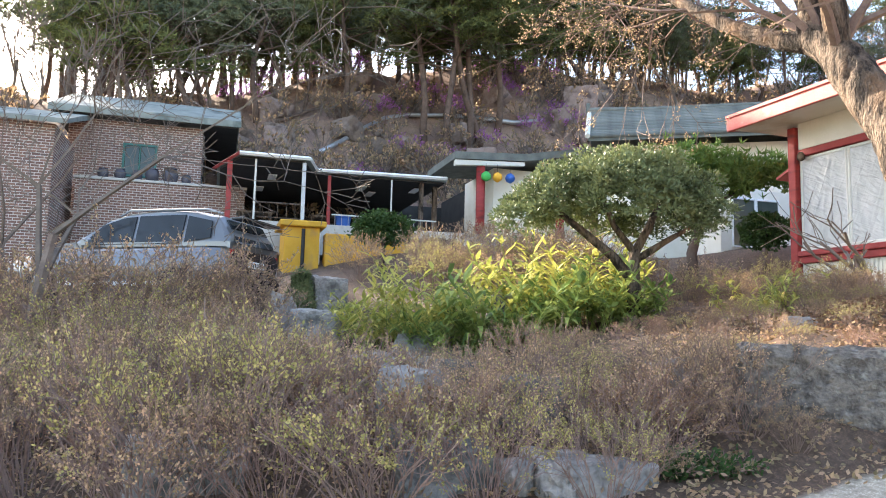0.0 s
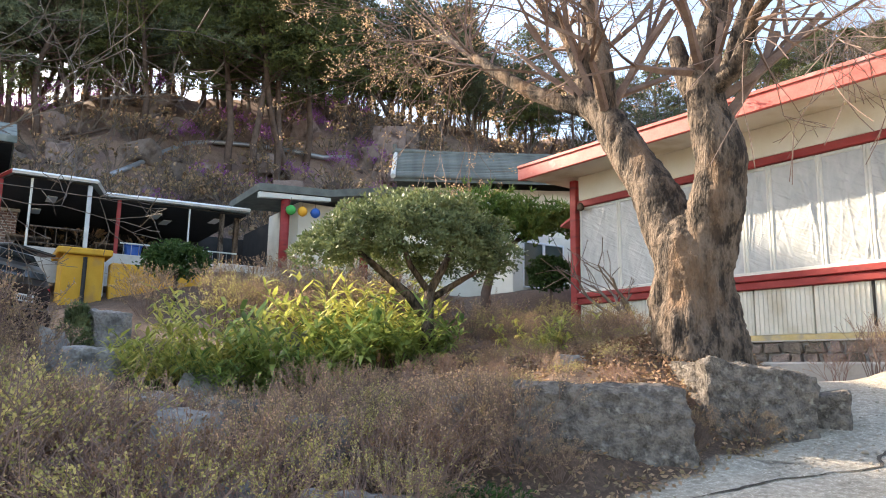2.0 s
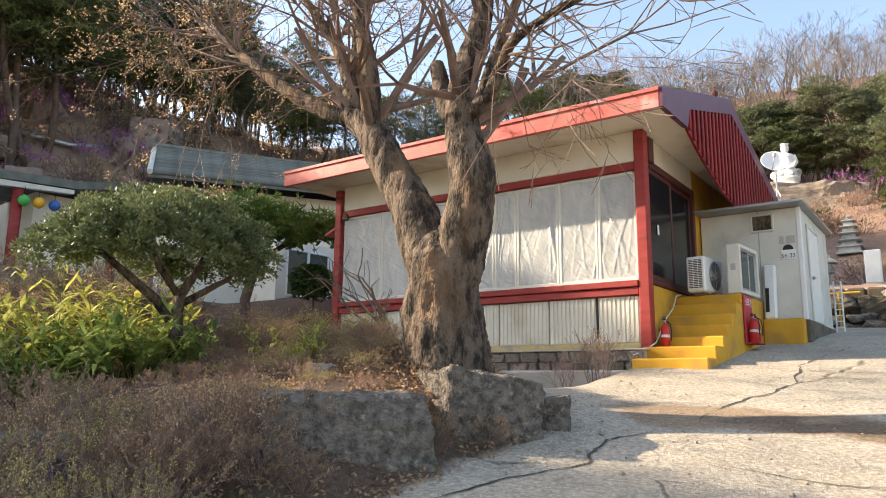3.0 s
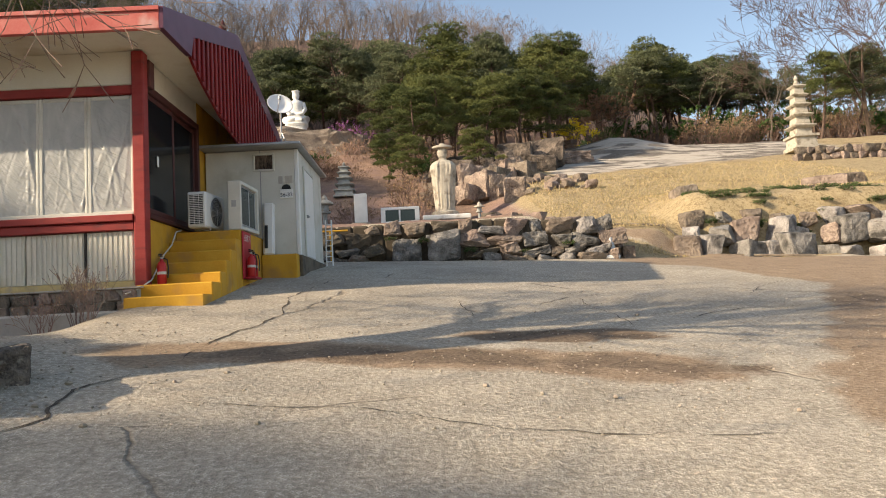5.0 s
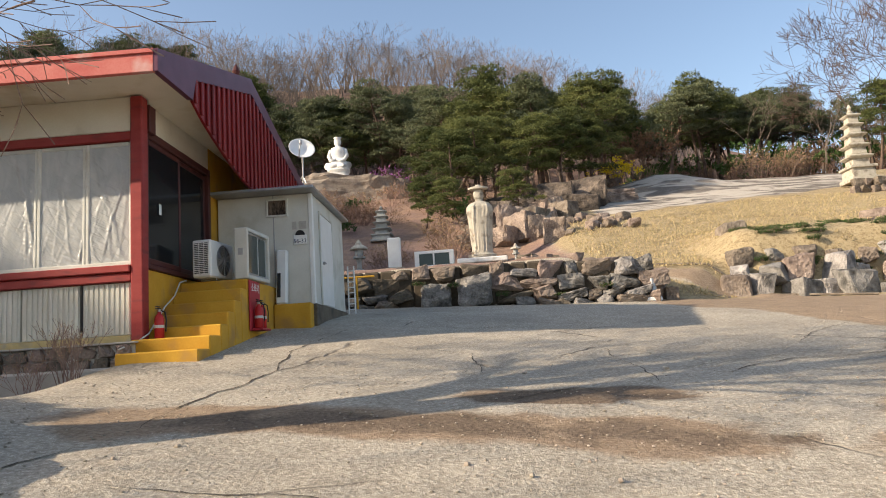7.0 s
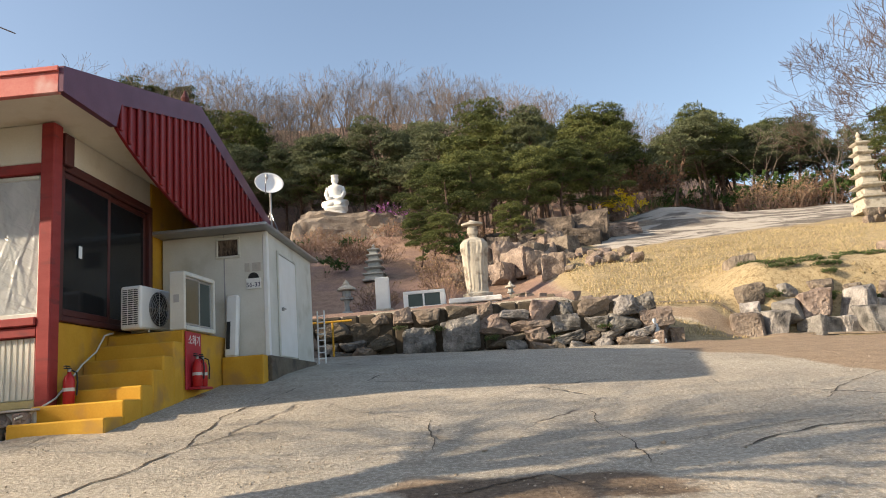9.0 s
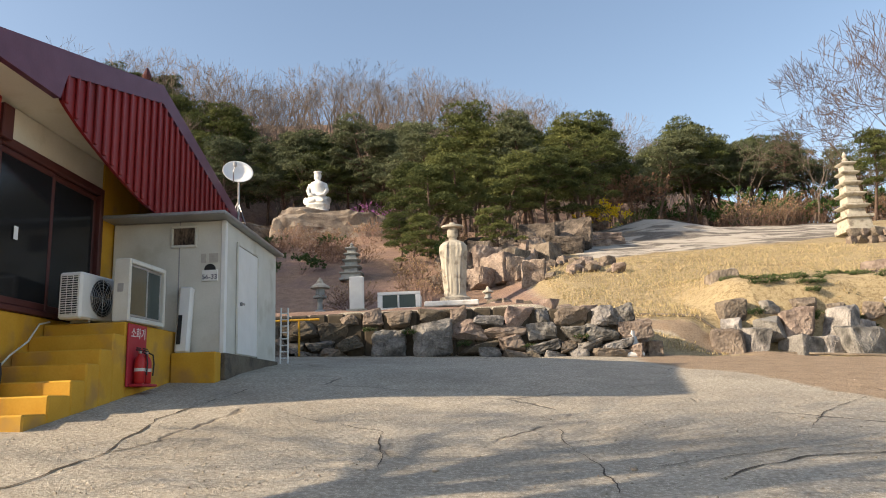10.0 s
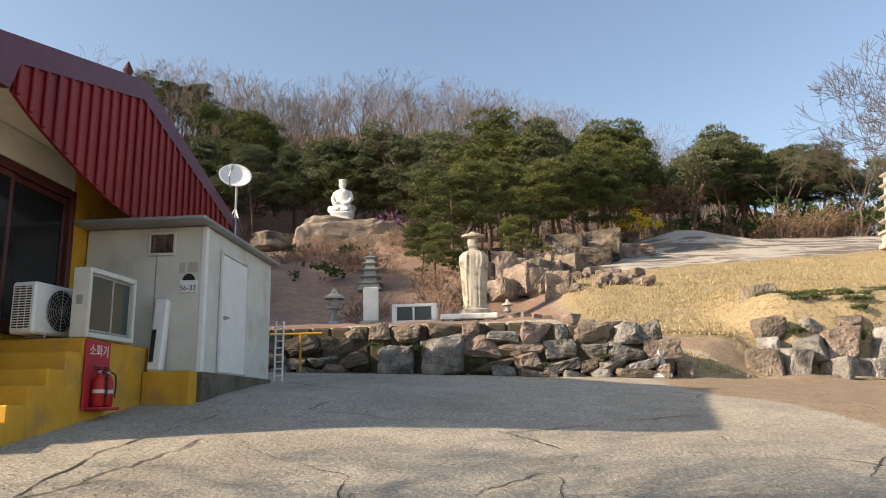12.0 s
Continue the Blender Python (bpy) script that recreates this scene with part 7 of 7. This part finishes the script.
# ---- the left side: brick house, shelter, hall, booth, car ----
def brick_material():
    m = mat("brown_brickwork", (0.2, 0.12, 0.09), (0.3, 0.19, 0.14), 6, 0.9, bump=0)
    t, n = m.node_tree, m.node_tree.nodes
    br = n.new("ShaderNodeTexBrick")
    br.inputs["Scale"].default_value = 1.0
    br.inputs["Brick Width"].default_value, br.inputs["Row Height"].default_value, br.inputs["Mortar Size"].default_value = 0.24, 0.09, 0.011
    br.inputs["Color1"].default_value, br.inputs["Color2"].default_value, br.inputs["Mortar"].default_value = (0.24, 0.135, 0.1, 1), (0.15, 0.085, 0.07, 1), (0.5, 0.45, 0.4, 1)
    geo = n.new("ShaderNodeTexCoord")
    sep, comb, ad = n.new("ShaderNodeSeparateXYZ"), n.new("ShaderNodeCombineXYZ"), n.new("ShaderNodeMath")
    t.links.new(geo.outputs["Object"], sep.inputs[0])
    t.links.new(sep.outputs[0], ad.inputs[0]), t.links.new(sep.outputs[1], ad.inputs[1])
    t.links.new(ad.outputs[0], comb.inputs[0]), t.links.new(sep.outputs[2], comb.inputs[1])
    t.links.new(comb.outputs[0], br.inputs["Vector"])
    p = n["Principled BSDF"]
    t.links.new(br.outputs["Color"], p.inputs["Base Color"])
    bp = n.new("ShaderNodeBump")
    bp.invert = True
    bp.inputs["Strength"].default_value, bp.inputs["Distance"].default_value = 0.6, 0.02
    t.links.new(br.outputs["Fac"], bp.inputs["Height"]), t.links.new(bp.outputs[0], p.inputs["Normal"])
    return m


axes[0] = WEST
BRICKWORK = brick_material()
bh = thing("brick_house", "two-storey brown brick house with grey-green roof", "house", (-24, -11.5, 0))
part("wall", Geo().box(-7, -4.6, 0, 0, 0, 6.55, 0.02), BRICKWORK, bh)
part("roof", Geo().slab([(0.55, 6.5), (0.55, 6.7), (-3.6, 8.3), (-7.6, 6.7), (-7.6, 6.5), (-3.6, 8.05)], "y", -5.2, 1.35), SHINGLE, bh, "weathered grey-green roof with mossy eave")
part("fascia", box(0.551, -5.2, 6.44, 0.6, 1.36, 6.68, 0.01), SHINGLE, bh)
# The eave's shade is put into the soffit's near-black colour.
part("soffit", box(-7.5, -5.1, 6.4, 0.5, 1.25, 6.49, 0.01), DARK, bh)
w = part("window", Geo().box(0.01, -2.75, 4.35, 0.07, -2.67, 5.6).box(0.01, -1.65, 4.35, 0.07, -1.57, 5.6).box(0.01, -2.669, 5.52, 0.07, -1.651, 5.6).box(0.01, -2.669, 4.35, 0.07, -1.651, 4.43).box(0.01, -2.19, 4.431, 0.07, -2.13, 5.519), mat("green_window_frame", (0.03, 0.12, 0.1), (0.04, 0.15, 0.13), 3, 0.5, bump=0), bh, "green framed window")
for a in (-2.66, -2.12):
    part("pane", box(0.02, a, 4.44, 0.035, a + 0.46, 5.51, 0.001), TEALGLASS, w)
part("side_window", box(-3.2, 0.005, 4.9, -1.8, 0.04, 5.7), DARKGLASS, bh)
part("side_door", Geo().box(-0.15, 0.005, 2.7, -1.3 + 1.2, 0.05, 4.6).box(-1.4, 0.005, 2.7, -0.3, 0.03, 4.7), DARKGLASS, bh)
tr = thing("brick_terrace", "brown brick terrace parapet with concrete cap", "terrace", (-22.6, -11.5, 0), kind="structure")
part("wall", box(-1.38, -4.0, 0.5, 0, 1.6, 3.92), BRICKWORK, tr)
part("cap", box(-1.38, -4.05, 3.925, 0.06, 1.66, 4.02), MORTAR, tr)
lw = thing("lower_brick_wing", "lower brown brick wing beside the house", "wing", (-20.5, -15.8, 0), kind="structure")
part("wall", box(-3.3, -6, -0.5, 0, 0.0, 5.2), BRICKWORK, lw)
part("roof", Geo().slab([(0.4, 5.15), (0.4, 5.3), (-3.4, 6.5), (-3.4, 6.3)], "y", -6.4, 0.4), SHINGLE, lw)
for i, (y, s) in enumerate(((-15.1, 0.8), (-14.55, 0.85), (-14.0, 0.8), (-13.5, 1.05), (-12.9, 1.2), (-12.35, 0.75))):
    j = thing("storage_jar", "dark glazed earthenware storage jar on the parapet", "jar", (-22.95, y + 0.4, 4.022), "storage jars")
    part("body", Geo().lathe([(0.15 * s, 0), (0.21 * s, 0.12 * s), (0.235 * s, 0.26 * s), (0.19 * s, 0.4 * s), (0.16 * s, 0.43 * s)], 16), POT, j, "", True)
    part("lid", Geo().lathe([(0.19 * s, 0.432 * s), (0.19 * s, 0.46 * s), (0.05 * s, 0.5 * s)], 16), POT, j)
# open shelter
sh2 = thing("shelter", "open-sided shelter with thin white-edged metal roof", "shelter", (0, 0, 0))
part("floor", box(-26, -11.3, 1.2, -17.6, -1.0, 2.15), MORTAR, sh2)
# The shelter's deep shade is coloured into back wall, end wall and ceiling.
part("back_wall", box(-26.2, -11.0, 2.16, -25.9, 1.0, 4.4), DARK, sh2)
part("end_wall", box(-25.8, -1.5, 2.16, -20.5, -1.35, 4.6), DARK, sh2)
r1 = part("roof", Geo().slab([(-17.8, -10.25), (-17.8, -8.15), (-19.3, -7.75), (-19.2, -3.3), (-25.9, -3.3), (-25.9, -10.9), (-20.0, -10.9)], "z", 4.14, 4.24), SHINGLE, sh2, "flat grey roof sheet")
part("ceiling", Geo().slab([(-18.0, -10.2), (-18.0, -8.3), (-19.5, -7.85), (-19.4, -3.35), (-25.8, -3.35), (-25.8, -10.8), (-20.0, -10.8)], "z", 4.08, 4.13), DARK, sh2, "board ceiling coloured near-black for its shade")
pts = [(-20.4, -11.0), (-17.8, -10.25), (-17.8, -8.15), (-19.3, -7.75), (-19.2, -3.3)]
for i, (a, b) in enumerate(zip(pts[:-1], pts[1:])):
    q = Geo().tube([(a[0] + 0.03, a[1], 4.18), (b[0] + 0.03, b[1], 4.18 + (0.06 if i == 3 else 0))], [0.06, 0.06], 4)
    part("gutter", q, RED if i == 0 else WHITE, sh2, "red eave beam" if i == 0 else "white eave gutter")
for x, y, m, r in ((-18.0, -9.75, OLDWHITE, 0.03), (-18.0, -8.3, GREYMETAL, 0.06), (-19.5, -7.3, RED, 0.055), (-19.4, -5.2, OLDWHITE, 0.025), (-19.6, -4.1, BARK, 0.07), (-18.6, -10.5, RED, 0.08), (-20.0, -3.5, BARK, 0.08)):
    part("post", box(x - r, y - r, 2.151, x + r, y + r, 4.079, 0.01), m, sh2)
for x0, y0, x1, y1 in ((-17.9, -9.7, -17.9, -8.4), (-19.4, -7.2, -19.4, -3.6)):
    rl = part("railing", Geo().tube([(x0, y0, 2.75), (x1, y1, 2.75)], [0.025] * 2, 6).tube([(x0, y0, 2.3), (x1, y1, 2.3)], [0.02] * 2, 6), BARK if x0 > -18.5 else OLDWHITE, sh2)
    n = int(abs(y1 - y0) / 0.22)
    for i in range(n):
        y = y0 + (y1 - y0) * (i + 0.5) / n
        part("baluster", Geo().tube([(x0, y, 2.3), (x1, y, 2.74)], [0.01] * 2, 4), BARK if x0 > -18.5 else GREYMETAL, rl)
for x, y in ((-20.5, -9.1), (-21.3, -5.9), (-22.2, -5.4), (-20.9, -4.0), (-22.8, -9.4)):
    cl = thing("ceiling_light", "pale flat ceiling light panel", "ceiling light", (x, y, 4.05), "shelter lights")
    part("diffuser", box(-0.45, -0.14, 0, 0.45, 0.14, 0.026), LEAD, cl)
bn = thing("blue_bin", "blue plastic bin behind the railing", "bin", (-19.8, -6.75, 2.155))
part("bin", Geo().lathe([(0.2, 0), (0.26, 0.55), (0.28, 0.56), (0.28, 0.6)], 14), BLUE, bn)
for i in range(3):
    tb = thing("low_table", "dark low wooden table inside the shelter", "table", (-21.0, -9.6 + i * 2.4, 2.155), "shelter tables")
    part("tabletop", box(-0.5, -0.6, 0.66, 0.5, 0.6, 0.72), BARK, tb)
    for sx in (-0.42, 0.42):
        for sy in (-0.52, 0.52):
            part("leg", box(sx - 0.03, sy - 0.03, 0, sx + 0.03, sy + 0.03, 0.659), BARK, tb)
# yellow booth and retaining wall
bo = thing("booth", "small yellow booth with flat roof and window", "booth", (-15.6, -9.0, 0.3))
part("wall", box(-1.6, 0, -0.8, 0, 0.95, 1.45), YELLOW, bo)
part("roof", box(-1.75, -0.15, 1.452, 0.15, 1.12, 1.62, 0.03), YELLOW, bo)
part("window", Geo().box(-1.3, 0.952, 0.5, -0.25, 0.985, 1.3), DARKGLASS, bo)
part("window_frame", Geo().box(-1.35, 0.952, 0.45, -1.3, 1.0, 1.35).box(-0.25, 0.952, 0.45, -0.2, 1.0, 1.35).box(-0.8, 0.986, 0.5, -0.75, 1.0, 1.3), WHITE, bo)
part("drain_pipe", Geo().tube([(0.04, 0.5, 0), (0.04, 0.5, 1.4)], [0.05] * 2, 8), BLACK, bo)
solid("yellow_wall", box(-16.0, -7.9, -0.2, -15.6, -5.6, 1.62, 0.03), YELLOW, "yellow painted retaining wall", "wall", "structure")
solid("stone_edging", box(-15.9, -5.55, 0.2, -15.3, 4.0, 1.45, 0.05), WALLROCK, "low mossy stone edging wall", "wall", "structure")
# old hall with tiled roof
ha = thing("hall", "old hall with curved grey tiled roof and red columns", "hall", (-18, 0, 0))
part("wall", box(-4, -1.7, 1.0, -0.9, 2.0, 4.7), CREAM, ha)
part("lower_roof", Geo().slab([(-3.5, 4.62), (-3.5, 4.86), (-1.0, 5.0), (2.2, 5.6), (2.2, 5.35), (-1.0, 4.75)], "x", -3.0, 0.25), TILE, ha, "dark tiled lower roof with upturned eave")
part("eave_board", Geo().slab([(-3.45, 4.42), (-3.45, 4.6), (-1.0, 4.72), (-1.0, 4.6)], "x", 0.0, 0.2), OLDWHITE, ha)
uh = thing("upper_hall", "tall hall roof of grey tiles in courses", "hall", (-18.6, 1.9, 0), turn=-30)
part("wall", box(-3.5, 0.3, 1.0, 1.6, 9.5, 5.3), CREAM, uh)
rf = part("roof", Geo().slab([(0.2, 6.82), (2.6, 5.35), (2.6, 5.25), (0.2, 6.6), (-3.5, 5.2), (-3.5, 5.3)], "y", 0.0, 9.9), TILE, uh)
for i in range(15):
    f = i / 14
    part("tile_course", Geo().box(-0.1, -0.03, -0.02, 0.07, 9.95, 0.1, 0.04), TILE, rf).matrix_basis = pose(0.25 + 2.32 * f, 0, 6.83 - 1.45 * f, 0, 31, 0)
part("verge", Geo().tube([(0.1, -0.02, 6.95), (1.4, -0.02, 6.2), (2.7, -0.02, 5.4)], [0.09] * 3, 6), OLDWHITE, uh, "pale plastered verge")
part("ridge", Geo().tube([(0.1, -0.05, 7.05), (0.1, 2, 6.98), (0.1, 9.9, 6.98)], [0.11] * 3, 8), TILE, uh)
part("ridge_end", Geo().box(0.0, -0.15, 6.95, 0.2, 0.0, 7.3, 0.03), TILE, uh)
for y in (-2.5, 0.4, 3.2):
    part("column", Geo().lathe([(0.15, 1.8), (0.15, 4.6)], 14, (0.0, y, 0)), RED, ha, "red round column", True)
for y, m, c in ((-2.4, GREEN, "green"), (-2.0, ORANGE, "orange"), (-1.55, BLUE, "blue")):
    l = thing("paper_lantern", f"{c} round paper lantern under the eave", "lantern", (-17.75, y, 3.95), "paper lanterns")
    part("globe", Geo().lathe([(0.04, 0), (0.14, 0.07), (0.17, 0.16), (0.14, 0.26), (0.04, 0.33)], 14), m, l, "", True)
    part("cord", Geo().tube([(0, 0, 0.33), (0, 0, 0.6)], [0.006] * 2, 4), BLACK, l)
axes[0] = GARDEN
# annex behind the post
an = thing("annex", "small pale annex with white framed windows", "annex", (-12.2, 2.4, 0.9), kind="structure")
part("wall", box(-1.5, 0, 0, 0, 4, 2.6), CREAM, an)
for a in (0.35, 1.15):
    w = part("window", Geo().box(0.002, a, 0.95, 0.05, a + 0.05, 2.35).box(0.002, a + 0.75, 0.95, 0.05, a + 0.8, 2.35).box(0.002, a + 0.051, 2.29, 0.05, a + 0.749, 2.35).box(0.002, a + 0.051, 0.95, 0.05, a + 0.749, 1.0), WHITE, an)
    part("pane", box(0.012, a + 0.05, 1.0, 0.022, a + 0.75, 2.29, 0.001), TEALGLASS, w)
axes[0] = HERE
aw = thing("awning", "small red lean-to awning on the side wall", "awning", (-6.42, 0.9, 2.62), kind="structure")
part("sheet", Geo().slab([(-0.02, 0.55), (-0.02, 0.6), (-1.3, 0.08), (-1.3, 0.03)], "y", 0, 2.6), FASCIA, aw)
part("brace", Geo().tube([(-0.02, 0.1, -0.1), (-0.75, 0.1, 0.24)], [0.03] * 2, 4), RED, aw)
axes[0] = GARDEN
bc = thing("wooden_bench", "long dark weathered wooden bench", "bench", (-8.6, -4.9, ground_z(-8.6, -4.0)))
part("seat", box(-0.3, -0.3, 0.36, 0.3, 2.4, 0.43), mat("weathered_wood", (0.12, 0.07, 0.045), (0.2, 0.13, 0.09), 5, 0.85, stretch=(1, 0.1, 1)), bc)
for y in (-0.1, 2.0):
    part("leg", box(-0.25, y, -0.1, 0.25, y + 0.15, 0.358), BARK, bc)
# parked car
car = thing("car", "silver sport utility car with dark tailgate, parked", "car", (-9.0, -10.05, ground_z(-9.3, -11) + 0.02), turn=-33)


def hull(sections):
    """Rings along the car: (y, half width, bottom, belt, top, half width on top)."""
    g = Geo()
    n = 0
    for y, w, b, m, t, wt in sections:
        ring = [(-w * 0.9, b), (-w, b + 0.15), (-w, m), (-wt, t - 0.05), (-wt * 0.85, t), (wt * 0.85, t), (wt, t - 0.05), (w, m), (w, b + 0.15), (w * 0.9, b)]
        n = len(ring)
        g.v += [(x, y, z) for x, z in ring]
    for i in range(len(sections) - 1):
        for k in range(n):
            a, b = i * n + k, i * n + (k + 1) % n
            g.f.append((a, b, b + n, a + n))
    g.f += [tuple(reversed(range(n))), tuple((len(sections) - 1) * n + k for k in range(n))]
    return g


part("body", hull([(-4.75, 0.7, 0.45, 0.6, 0.72, 0.65), (-4.6, 0.86, 0.3, 0.75, 0.88, 0.8), (-3.6, 0.92, 0.25, 0.9, 1.02, 0.86), (-3.3, 0.92, 0.25, 0.95, 1.06, 0.86), (-0.5, 0.92, 0.28, 0.98, 1.08, 0.86), (-0.1, 0.9, 0.32, 0.98, 1.06, 0.84), (0, 0.84, 0.4, 0.9, 1.0, 0.8)]), SILVER, car, "silver painted body", True)
part("cabin", hull([(-3.45, 0.84, 0.98, 1.0, 1.04, 0.8), (-3.0, 0.84, 0.98, 1.04, 1.32, 0.74), (-2.55, 0.85, 0.98, 1.05, 1.58, 0.7), (-2.1, 0.85, 0.98, 1.05, 1.68, 0.7), (-1.5, 0.85, 0.98, 1.05, 1.72, 0.7),
                    (-0.8, 0.84, 0.98, 1.05, 1.69, 0.69), (-0.3, 0.83, 0.98, 1.05, 1.6, 0.67), (-0.05, 0.82, 0.98, 1.04, 1.3, 0.72), (0.0, 0.8, 0.98, 1.02, 1.06, 0.76)]), SILVER, car)


def car_glass(outline, side):
    """A side window laid on the sloping flank of the cabin; outline in (y, z)."""
    g = Geo()
    n = len(outline)
    for off in (-0.02, 0.012):
        g.v += [(side * (0.85 - 0.225 * (z - 1.05) + off), y, z) for y, z in outline]
    g.f += [tuple(range(n)), tuple(range(2 * n - 1, n - 1, -1))] + [(i, i + n, (i + 1) % n + n, (i + 1) % n) for i in range(n)]
    return g


for side in (-1, 1):
    for outline in (((-3.0, 1.09), (-1.95, 1.09), (-1.95, 1.6), (-2.2, 1.58), (-2.62, 1.45)), ((-1.88, 1.09), (-0.95, 1.09), (-0.95, 1.62), (-1.88, 1.61)), ((-0.88, 1.12), (-0.38, 1.2), (-0.4, 1.5), (-0.88, 1.6))):
        part("window", car_glass(outline, side), CARGLASS, car, "dark tinted car window")
    part("mirror", box(min(0.9 * side, 1.08 * side), -2.85, 1.02, max(0.9 * side, 1.08 * side), -2.7, 1.2, 0.04), SILVER, car)
part("windscreen", Geo().add([(-0.72, -3.32, 1.12), (0.72, -3.32, 1.12), (0.6, -2.62, 1.56), (-0.6, -2.62, 1.56), (-0.72, -3.3, 1.06), (0.72, -3.3, 1.06), (0.6, -2.58, 1.5), (-0.6, -2.58, 1.5)],
                             [(0, 1, 2, 3), (7, 6, 5, 4), (0, 4, 5, 1), (1, 5, 6, 2), (2, 6, 7, 3), (3, 7, 4, 0)]), CARGLASS, car, "dark windscreen")
part("rear_window", Geo().add([(-0.66, 0.03, 1.12), (0.66, 0.03, 1.12), (0.58, -0.2, 1.54), (-0.58, -0.2, 1.54), (-0.66, -0.06, 1.1), (0.66, -0.06, 1.1), (0.58, -0.3, 1.5), (-0.58, -0.3, 1.5)],
                              [(0, 1, 2, 3), (7, 6, 5, 4), (0, 4, 5, 1), (1, 5, 6, 2), (2, 6, 7, 3), (3, 7, 4, 0)]), CARGLASS, car, "dark rear window")
for s in (-1, 1):
    part("roof_rail", Geo().tube([(0.6 * s, -2.4, 1.64), (0.6 * s, -2.2, 1.74), (0.6 * s, -0.6, 1.73), (0.6 * s, -0.3, 1.64)], [0.022] * 4, 6), SILVER, car)
    part("tail_lamp", box(min(0.55 * s, 0.8 * s), -0.02, 0.85, max(0.55 * s, 0.8 * s), 0.03, 1.0, 0.02), EXT, car)
    part("door_trim", box(min(0.9 * s, 0.945 * s), -3.4, 0.36, max(0.9 * s, 0.945 * s), -1.0, 0.44, 0.01), WHITE, car)
    for y in (-3.8, -0.95):
        wh = part("wheel", Geo().tube([(0.72 * s, y, 0.34), (0.93 * s, y, 0.34)], [0.34] * 2, 22), BLACK, car, "black tyre")
        part("rim", Geo().tube([(0.931 * s, y, 0.34), (0.95 * s, y, 0.34)], [0.22, 0.19], 14), SILVER, wh)
part("tailgate", hull([(-0.02, 0.8, 0.62, 0.95, 1.03, 0.78), (0.04, 0.78, 0.64, 0.94, 1.01, 0.74)]), CARBLACK, car, "black tailgate panel")
part("bumper", hull([(-0.3, 0.9, 0.28, 0.5, 0.6, 0.88), (0.06, 0.84, 0.3, 0.5, 0.6, 0.8)]), CARBLACK, car)
part("spoiler", box(-0.62, -0.12, 1.53, 0.62, 0.16, 1.58, 0.02), CARBLACK, car)
lp2 = part("licence_plate", box(-0.26, 0.045, 0.72, 0.26, 0.06, 0.84, 0.004), WHITE, car, "white licence plate")
for i in range(7):
    part("plate_mark", box(-0.2 + i * 0.058, 0.061, 0.745, -0.165 + i * 0.058, 0.064, 0.815, 0.001), BLACK, lp2)
# hillside pipe, rocks and a bare roadside tree
P = [(-33.63, -6.07), (-35.24, -4.66), (-36.89, -3.11), (-38.2, -1.51), (-38.65, 0.02), (-38.25, 2.48), (-37.32, 4.41), (-36.59, 6.38), (-36.88, 8.43)]
hp = Geo().tube([(x, y, ground_z(x, y) + 0.3) for x, y in P], [0.14] * len(P), 7)
solid("hillside_pipe", hp, GREYMETAL, "long grey drain pipe lying along the hillside", "pipe", "", None, True)
P = [(-38 - 0.35 * i, -8.0 + 0.9 * i) for i in range(9)]
solid("fallen_trunk", Geo().tube([(x, y, ground_z(x, y) + 0.2) for x, y in P], [0.1 - 0.006 * i for i in range(9)], 7), PINEBARK, "thin fallen tree trunk on the hillside", "log", "", None, True)
rnd = random.Random(55)
for i in range(70):
    x, y = -26.5 - rnd.random() * 15, rnd.uniform(-12, 26)
    s = rnd.uniform(0.3, 1.0)
    boulder(x, y, s, s * 0.8, s * 0.8, 1200 + i % 14, HILLROCK, 0.25, rnd.uniform(0, 180), "brown rock on the steep hillside", None, "hillside rocks")
for x, y, s in ((-37, 11.0, 1.3), (-36.5, 9.6, 0.9), (-36, 10.2, 0.8), (-38, 13, 1.1)):
    boulder(x, y, s, s * 0.6, s * 1.4, 1300 + int(s * 10), HILLROCK, 0.5, 70, "tall pale rock face on the hillside", None, "hillside rocks")
axes[0] = HERE
plant_tree("bare_tree", bare(95, 7.0, 6, GREYTWIG, 0.85, (3, 3), 0.008), -6.9, -12.55, "grey leafless tree beside the car", "tree", "trees beside the car", 130, 0.85)
for k, x, y, sc in ((1, -11.0, -13.4, 0.5), (3, -12.2, -14.2, 0.5), (0, -10.4, -14.6, 0.45)):
    plant_tree("bare_tree", BARES[k], x, y, "grey leafless tree beside the car", "tree", "trees beside the car", 40 * k, sc)
